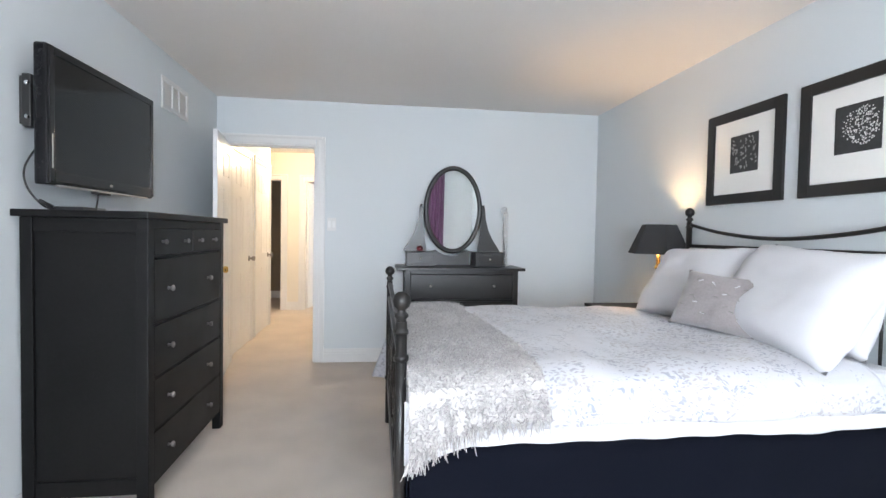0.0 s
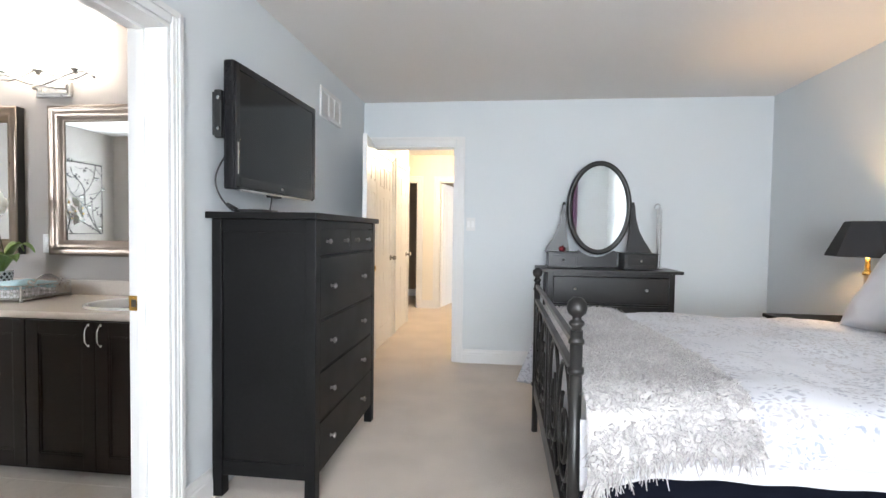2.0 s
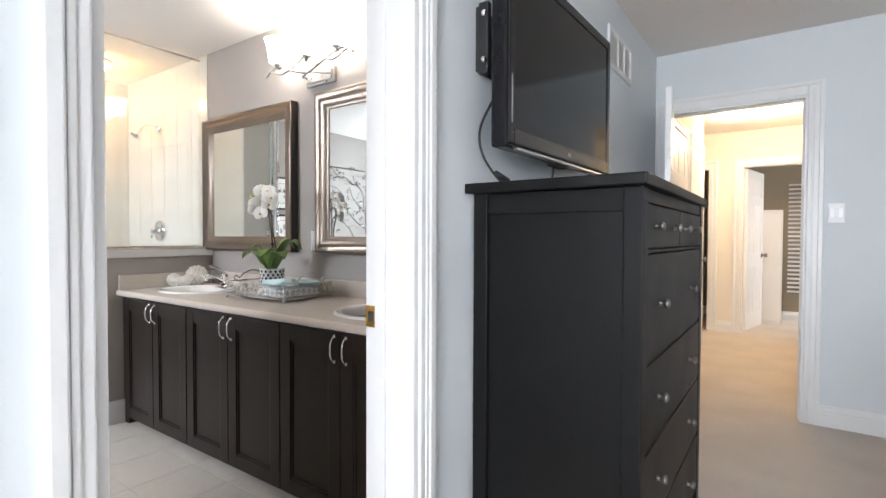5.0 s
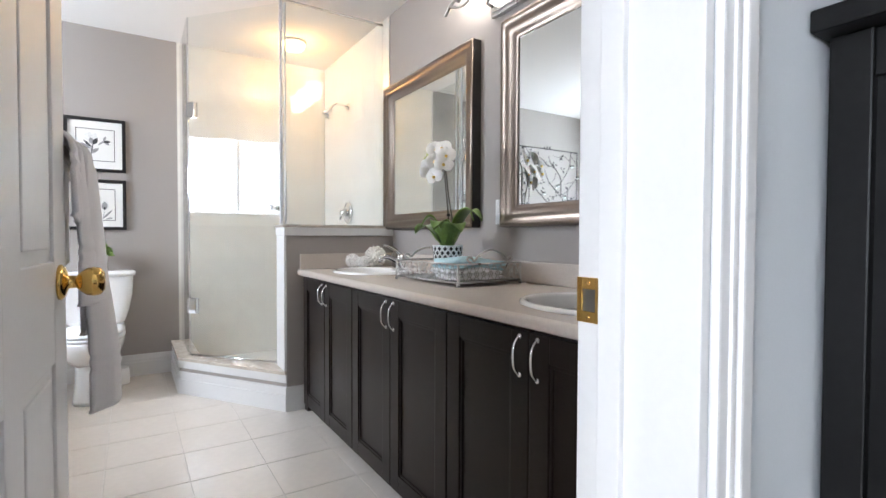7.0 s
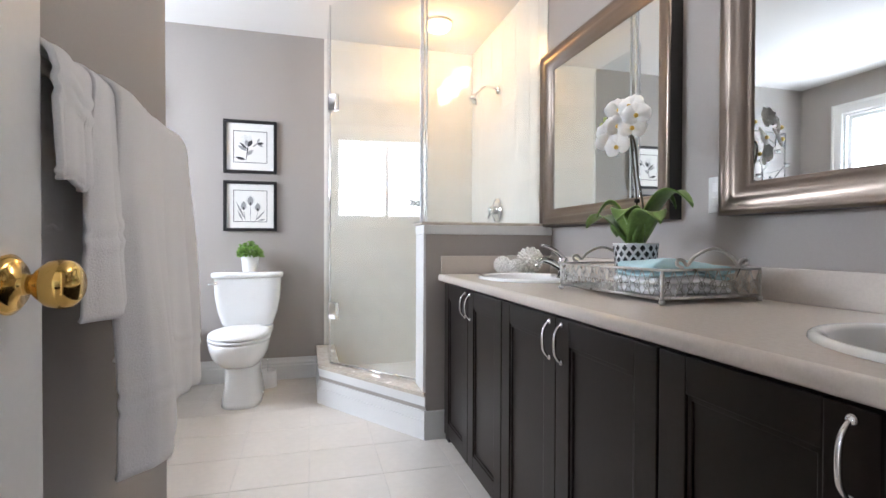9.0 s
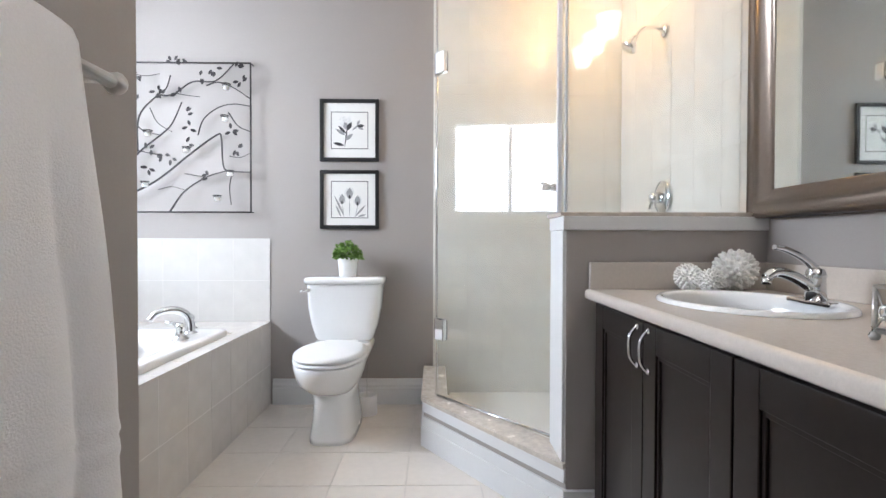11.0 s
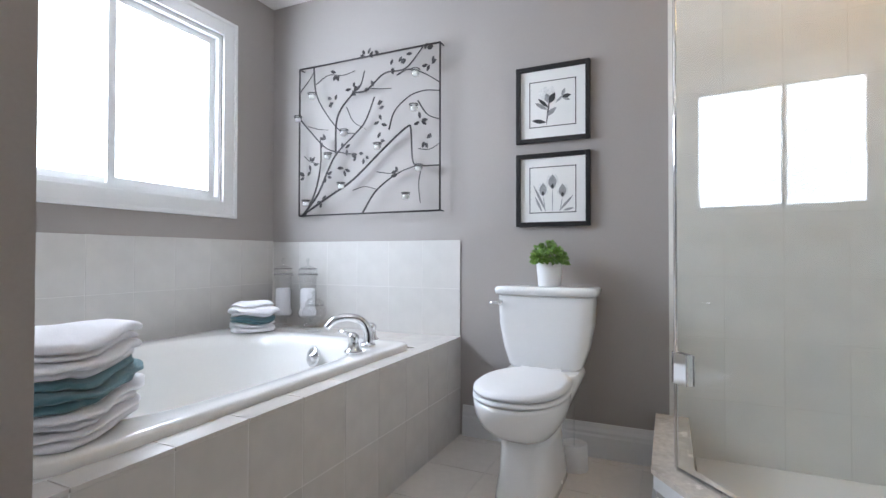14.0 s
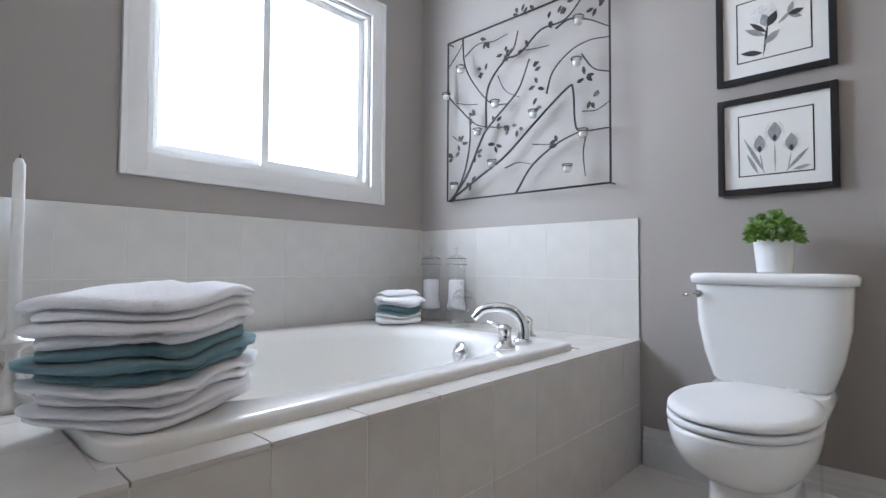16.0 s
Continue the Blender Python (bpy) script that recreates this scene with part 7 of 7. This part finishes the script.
def wire_art():
    y0, y1, z0, z1 = -0.25, 0.685, 1.162, 2.045
    w = thing("wire_wall_art", pose(-5.42, (y0 + y1) / 2, z0), "dark metal branch wall sculpture with tealight cups", "wall art")
    X = -5.385
    mat = M["art_metal"]

    def at(u, v, x=X):
        return (x, y0 + (y1 - y0) * u, z0 + (z1 - z0) * v)

    for a, b in (((0, 0), (1, 0)), ((1, 0), (1, 1)), ((1, 1), (0, 1)), ((0, 1), (0, 0))):
        wpart("frame_bar", tube(bmesh.new(), [at(*a), at(*b)], 0.005, 7), mat, w)

    def branch(r, *pts):
        c = curve([at(u, v, X + 0.012 * math.sin(5 * u + 3 * v)) for u, v in pts], 6)
        n = len(c)
        wpart("branch", tube(bmesh.new(), c, [r * (1 - 0.45 * i / n) for i in range(n)], 6), mat, w)

    branch(0.0065, (0.02, 0.0), (0.25, 0.12), (0.42, 0.22), (0.62, 0.40), (0.78, 0.52), (0.81, 0.50), (0.82, 0.32), (0.86, 0.28), (1.0, 0.27))
    branch(0.0065, (0.03, 0.0), (0.16, 0.14), (0.24, 0.30), (0.30, 0.40), (0.44, 0.53), (0.50, 0.60), (0.56, 0.74))
    branch(0.006, (0.29, 0.40), (0.295, 0.64), (0.40, 0.78), (0.46, 0.83), (0.49, 0.92))
    branch(0.0055, (0.40, 0.79), (0.50, 0.79), (0.63, 0.875), (0.78, 0.88), (0.90, 0.99))
    branch(0.006, (0.05, 0.0), (0.14, 0.16), (0.18, 0.34), (0.175, 0.50))
    branch(0.005, (0.0, 0.67), (0.10, 0.56), (0.22, 0.44), (0.34, 0.40), (0.42, 0.385))
    branch(0.005, (0.11, 1.0), (0.13, 0.83), (0.20, 0.69), (0.32, 0.545), (0.42, 0.52))
    branch(0.0055, (0.49, 0.0), (0.58, 0.14), (0.72, 0.24), (0.86, 0.285))
    branch(0.0045, (0.66, 0.52), (0.70, 0.63), (0.80, 0.705), (0.90, 0.725), (1.0, 0.71))
    branch(0.0045, (0.72, 0.85), (0.80, 0.87), (0.90, 0.83), (1.0, 0.76))
    branch(0.0045, (0.86, 0.67), (0.92, 0.58), (1.0, 0.54))
    branch(0.004, (0.88, 0.28), (0.86, 0.17), (0.87, 0.05))
    branch(0.003, (0.0, 0.83), (0.08, 0.92), (0.11, 0.97))
    branch(0.003, (0.13, 0.88), (0.22, 0.93), (0.33, 0.915), (0.42, 0.93))
    branch(0.003, (0.36, 0.70), (0.41, 0.60), (0.50, 0.54))
    branch(0.003, (0.42, 0.15), (0.50, 0.17), (0.58, 0.15))
    branch(0.003, (0.58, 0.26), (0.66, 0.245), (0.72, 0.24))
    branch(0.003, (0.08, 0.60), (0.15, 0.575), (0.23, 0.56))
    branch(0.003, (0.52, 0.80), (0.60, 0.785), (0.68, 0.775))
    branch(0.003, (0.05, 0.40), (0.10, 0.36), (0.17, 0.34))
    branch(0.003, (0.86, 0.38), (0.93, 0.37), (1.0, 0.40))
    random.seed(6)
    for cu_, cv in ((0.30, 0.92), (0.27, 0.75), (0.42, 0.80), (0.45, 0.775), (0.55, 0.79), (0.62, 0.565), (0.60, 0.455), (0.21, 0.485), (0.11, 0.345), (0.06, 0.27), (0.22, 0.26), (0.36, 0.29), (0.46, 0.37), (0.50, 0.36), (0.20, 0.085), (0.74, 0.235), (0.92, 0.96), (0.94, 0.88), (0.70, 0.90), (0.57, 1.03), (0.52, 1.0), (0.88, 0.55), (0.92, 0.42), (0.36, 0.42), (0.60, 0.66), (0.78, 0.95)):
        for k in range(random.choice((3, 3, 4))):
            a = random.uniform(0, 6.28)
            bm = bmesh.new()
            p = at(cu_ + 0.03 * math.cos(a), cv + 0.03 * math.sin(a))
            l, sw = 0.032, 0.0085
            m4 = Matrix.Translation((X + 0.004 + random.uniform(0, 0.012), p[1], p[2])) @ Matrix.Rotation(a + random.uniform(-0.6, 0.6), 4, "X") @ Matrix.Rotation(random.uniform(-0.4, 0.4), 4, "Z")

            def f(u, v):
                b = 2 * v - 1
                return m4 @ Vector((0.004 * b * b, l * (u - 0.5), sw * b * math.sin(math.pi * (0.04 + 0.92 * u))))

            wpart("leaf", sheet(bm, f, 6, 4, 0.0014), mat, w)
    for cu_, cv in ((0.125, 0.80), (0.015, 0.66), (0.37, 0.53), (0.25, 0.39), (0.61, 0.42), (0.35, 0.19), (0.08, 0.09), (0.86, 0.84), (0.85, 0.63), (0.88, 0.265), (0.80, 0.10)):
        p = at(cu_, cv, X + 0.030)
        cup = wpart("candle_cup", lathe(bmesh.new(), [(0, -0.026), (0.017, -0.025), (0.021, -0.012), (0.022, 0.012), (0.020, 0.012), (0.018, -0.01), (0, -0.014)], seg=16, m=pose(*p)), M["clear"], w, "clear glass tealight cup")
        wpart("wax", lathe(bmesh.new(), [(0, -0.021), (0.016, -0.021), (0.0175, -0.004), (0, -0.003)], seg=14, m=pose(*p)), M["wax"], cup)
        wpart("ring", tube(bmesh.new(), [(p[0] + 0.0235 * math.cos(q * 0.524), p[1] + 0.0235 * math.sin(q * 0.524), p[2] + 0.008) for q in range(12)], 0.0025, 5, cyclic=True), mat, w)
        wpart("hook", tube(bmesh.new(), [(p[0] - 0.022, p[1], p[2] + 0.008), (X, p[1], p[2] + 0.008)], 0.0025, 5), mat, w)
    for u, v in ((0, 0), (1, 0), (0, 1), (1, 1)):
        wpart("standoff", tube(bmesh.new(), [at(u, v, -5.429), at(u, v, X)], 0.004, 6), mat, w)


wire_art()

# ---- bathroom: towel bar and door strike ----
tbz, tby = 1.205, 1.345
bar = thing("towel_bar", pose(-2.8, 1.30, tbz), "brushed nickel towel bar on the wall", "towel bar")
wpart("rod", tube(bmesh.new(), [(-2.40, tby, tbz), (-3.115, tby, tbz)], 0.0095, 12), M["nickel"], bar)
for x in (-2.44, -3.085):
    wpart("post", tube(bmesh.new(), [(x, 1.261, tbz), (x, tby, tbz)], 0.011, 12), M["nickel"], bar)
    wpart("flange", lathe(bmesh.new(), [(0, 0), (0.028, 0), (0.026, 0.008), (0.014, 0.014), (0, 0.014)], seg=20, m=aim((x, 1.2605, tbz), (0, 1, 0))), M["nickel"], bar)
wpart("end_ball", lathe(bmesh.new(), [(0, -0.016), (0.013, -0.008), (0.016, 0), (0.013, 0.008), (0, 0.016)], seg=14, m=aim((-3.121, tby, tbz), (1, 0, 0))), M["nickel"], bar)
ht = thing("hanging_towel", pose(-2.8, tby, tbz), "pale grey bath towel draped over the bar", "towel")


def drape(x0, x1, front, backd, seed, push, roll=0.0, off=0.0, curl=0.0):
    """A towel over the bar from x0 to x1; roll: how far its near edge is rolled out into a full fold."""
    rad = 0.020 + off

    def f(u, v):
        x = x0 + (x1 - x0) * u
        fr = front(u)
        total = backd + 0.06 + fr
        s = v * total
        if s < backd:
            y, z = tby - rad, tbz - (backd - s)
        elif s < backd + 0.06:
            q = -1.571 + 3.142 * (s - backd) / 0.06
            y, z = tby + rad * math.sin(q), tbz + rad * math.cos(q)
        else:
            y, z = tby + rad, tbz - (s - backd - 0.06)
        low = max(0.0, tbz - z)
        face = 1 if y > tby else 0
        wave = 0.013 * math.sin(u * 10 + seed + 1.2 * rnd(u * 2, low * 2, seed, 1)) + 0.006 * math.sin(u * 22 + 2 * seed + low * 2) + 0.010 * rnd(u * 5, low * 3, seed + 9, 1)
        y += abs(wave) * min(1, low * 2.5) * (1 if face else -0.15)
        if face:
            near = math.exp(-((u - 0.16) / 0.15) ** 2)
            y += push * low + roll * near * min(1.0, 0.25 + low * 1.6)
            y -= roll * 0.9 * max(0.0, 1 - u / 0.07) * min(1.0, low * 3)
            hem = fr - (s - backd - 0.06)
            y += 0.0035 * (math.exp(-((hem - 0.10) / 0.006) ** 2) + math.exp(-((hem - 0.125) / 0.006) ** 2)) - 0.003 * (hem < 0.006)
        x += 0.010 * rnd(u * 3, low * 3, seed, 1) - curl * low * (u - 0.35)
        z += 0.006 * rnd(u * 5, low * 6, seed + 4, 1)
        return Vector((x, y, z))

    return sheet(bmesh.new(), f, 72, 100, 0.008)


wpart("outer_fold", drape(-2.57, -3.00, lambda u: 0.580 - 0.05 * min(1.0, max(0.0, (u - 0.30) / 0.12)) + 0.05 * max(0.0, u - 0.42), 0.26, 1.0, 0.03, 0.032, 0.010, 0.10), M["towel_grey"], ht)
wpart("middle_fold", drape(-2.50, -2.66, lambda u: 0.325 - 0.02 * u, 0.30, 3.0, 0.03, 0.012, 0.004, 0.35), M["towel_grey"], ht)
wpart("under_fold", drape(-2.60, -2.72, lambda u: 0.41, 0.30, 6.0, 0.004, 0.0, -0.002, 0.0), M["towel_grey"], ht)
wpart("inner_fold", drape(-2.40, -2.54, lambda u: 0.135 + 0.03 * u, 0.20, 5.0, 0.02, 0.0, 0.0, 0.0), M["towel_grey"], ht)
st = thing("strike_plate", pose(-1.66, 1.985, 0.94), "polished brass door strike plate in the jamb", "strike plate")
bm = bmesh.new()
for x0, x1, z0, z1 in ((-1.671, -1.662, 0.911, 0.972), (-1.640, -1.632, 0.911, 0.972), (-1.6625, -1.6395, 0.911, 0.926), (-1.6625, -1.6395, 0.956, 0.972)):
    bx(bm, x0, 1.9825, z0, x1, 1.9860, z1, 0.001)
wpart("plate", bm, M["brass"], st)
wpart("latch_hole", box(-1.6625, 1.9845, 0.926, -1.6395, 1.9862, 0.956), M["pewter"], st)
for z in (0.918, 0.965):
    wpart("screw", lathe(bmesh.new(), [(0, 0), (0.004, 0), (0.003, 0.0012), (0, 0.0014)], seg=10, m=aim((-1.651, 1.9826, z), (0, -1, 0))), M["brass"], st)


# ---- tiles ----
tile_cache = {}


def tile_mesh(w, h, t, mat):
    key = (round(w, 3), round(h, 3), t, mat.name)
    if key not in tile_cache:
        tile_cache[key] = mesh_of("tile", bx(bmesh.new(), -w / 2, -h / 2, 0, w / 2, h / 2, t, min(0.0006, t * 0.4), 1), mat)
    return tile_cache[key]


def lay(parent, u_cuts, v_cuts, t, mat, place, joint=0.003, skip=None):
    """Tiles between cut lines; place(u, v) gives a tile's pose, its face along local z."""
    inv = world_of(parent).inverted()
    for u0, u1 in zip(u_cuts, u_cuts[1:]):
        for v0, v1 in zip(v_cuts, v_cuts[1:]):
            cu_, cv = (u0 + u1) / 2, (v0 + v1) / 2
            if skip and skip(cu_, cv):
                continue
            ob = new("tile", tile_mesh(abs(u1 - u0) - joint, abs(v1 - v0) - joint, t, mat))
            ob.parent = parent
            ob.matrix_basis = inv @ place(cu_, cv) @ pose(0, 0, 0, random.uniform(-0.05, 0.05), random.uniform(-0.05, 0.05), 0)


def cuts(a, b, first, step):
    out, x = [a], first
    while x < b - 0.02:
        if x > a + 0.02:
            out.append(x)
        x += step
    return out + [b]


random.seed(2)
# floor
lay(bath_floor, cuts(-5.43, -1.60, -5.365, 0.315), cuts(-0.02, 2.915, 0.14, 0.305), 0.002, M["tile_floor"], lambda u, v: pose(u, v, -0.002), 0.004,
    lambda u, v: (v < 0.75 and u < -3.3) or (v < 1.2 and u > -3.25) or (u < -4.4 and v > 2.25) or (v > 2.55))
# tub front, its deck edge and the two splash walls
rows = [0.0, 0.245, 0.495]
lay(deck, cuts(-5.425, -3.312, -5.257, 0.208), rows, 0.0010, M["tile_front"], lambda u, v: pose(u, 0.7865, v, -90) @ pose(0, 0, 0, 0, 0, 180))
lay(deck, cuts(-5.425, -3.312, -5.257, 0.208), [0.712, 0.792], 0.010, M["tile_front"], lambda u, v: pose(u, v, 0.4955))
lay(deck, [-5.425, -5.25, -5.075], cuts(-0.49, 0.71, -0.30, 0.208), 0.006, M["tile_front"], lambda u, v: pose(u, v, 0.4955))
lay(deck, [-3.575, -3.44, -3.312], cuts(-0.49, 0.71, -0.30, 0.208), 0.006, M["tile_front"], lambda u, v: pose(u, v, 0.4955))
splash = structure("splash_south", box(-5.43, -0.4995, 0.495, -3.312, -0.4955, 1.014), M["grout"], "white tiled splash wall above the tub", "tile wall")
lay(splash, cuts(-5.43, -3.312, -5.385, 0.2105), [0.495, 0.752, 1.014], 0.0011, M["tile_wall"], lambda u, v: pose(u, -0.4955, v, -90) @ pose(0, 0, 0, 0, 0, 180))
splash_w = structure("splash_west", box(-5.4295, -0.4955, 0.495, -5.4255, 0.782, 1.006), M["grout"], "white tiled splash wall above the tub", "tile wall")
lay(splash_w, cuts(-0.488, 0.785, -0.28, 0.2105), [0.495, 0.752, 1.008], 0.0011, M["tile_wall"], lambda u, v: pose(-5.4255, u, v, 0, 90, 0) @ pose(0, 0, 0, 0, 0, 90))
splash_e = structure("splash_east", box(-3.3145, -0.4955, 0.495, -3.3105, 0.782, 1.006), M["grout"], "white tiled splash wall above the tub", "tile wall")
lay(splash_e, cuts(-0.488, 0.785, -0.28, 0.2105), [0.495, 0.752, 1.008], 0.0011, M["tile_wall"], lambda u, v: pose(-3.3145, u, v, 0, -90, 0) @ pose(0, 0, 0, 0, 0, 90))
# shower walls
zr = cuts(0.06, H, 0.32, 0.26)
sw = structure("shower_wall_west", box(-5.4295, 1.77, 0.0, -5.4255, 2.9155, H - 0.001), M["grout_shower"], "cream tiled shower wall", "tile wall")
lay(sw, cuts(1.77, 2.915, 1.98, 0.21), zr, 0.0010, M["tile_shower"], lambda u, v: pose(-5.4255, u, v, 0, 90, 0) @ pose(0, 0, 0, 0, 0, 90))
sn = structure("shower_wall_north", box(-5.4255, 2.9155, 0.0, -4.15, 2.9195, H - 0.001), M["grout_shower"], "cream tiled shower wall", "tile wall")
lay(sn, cuts(-5.418, -4.15, -5.21, 0.21), zr, 0.0010, M["tile_shower"], lambda u, v: pose(u, 2.9155, v, 90))
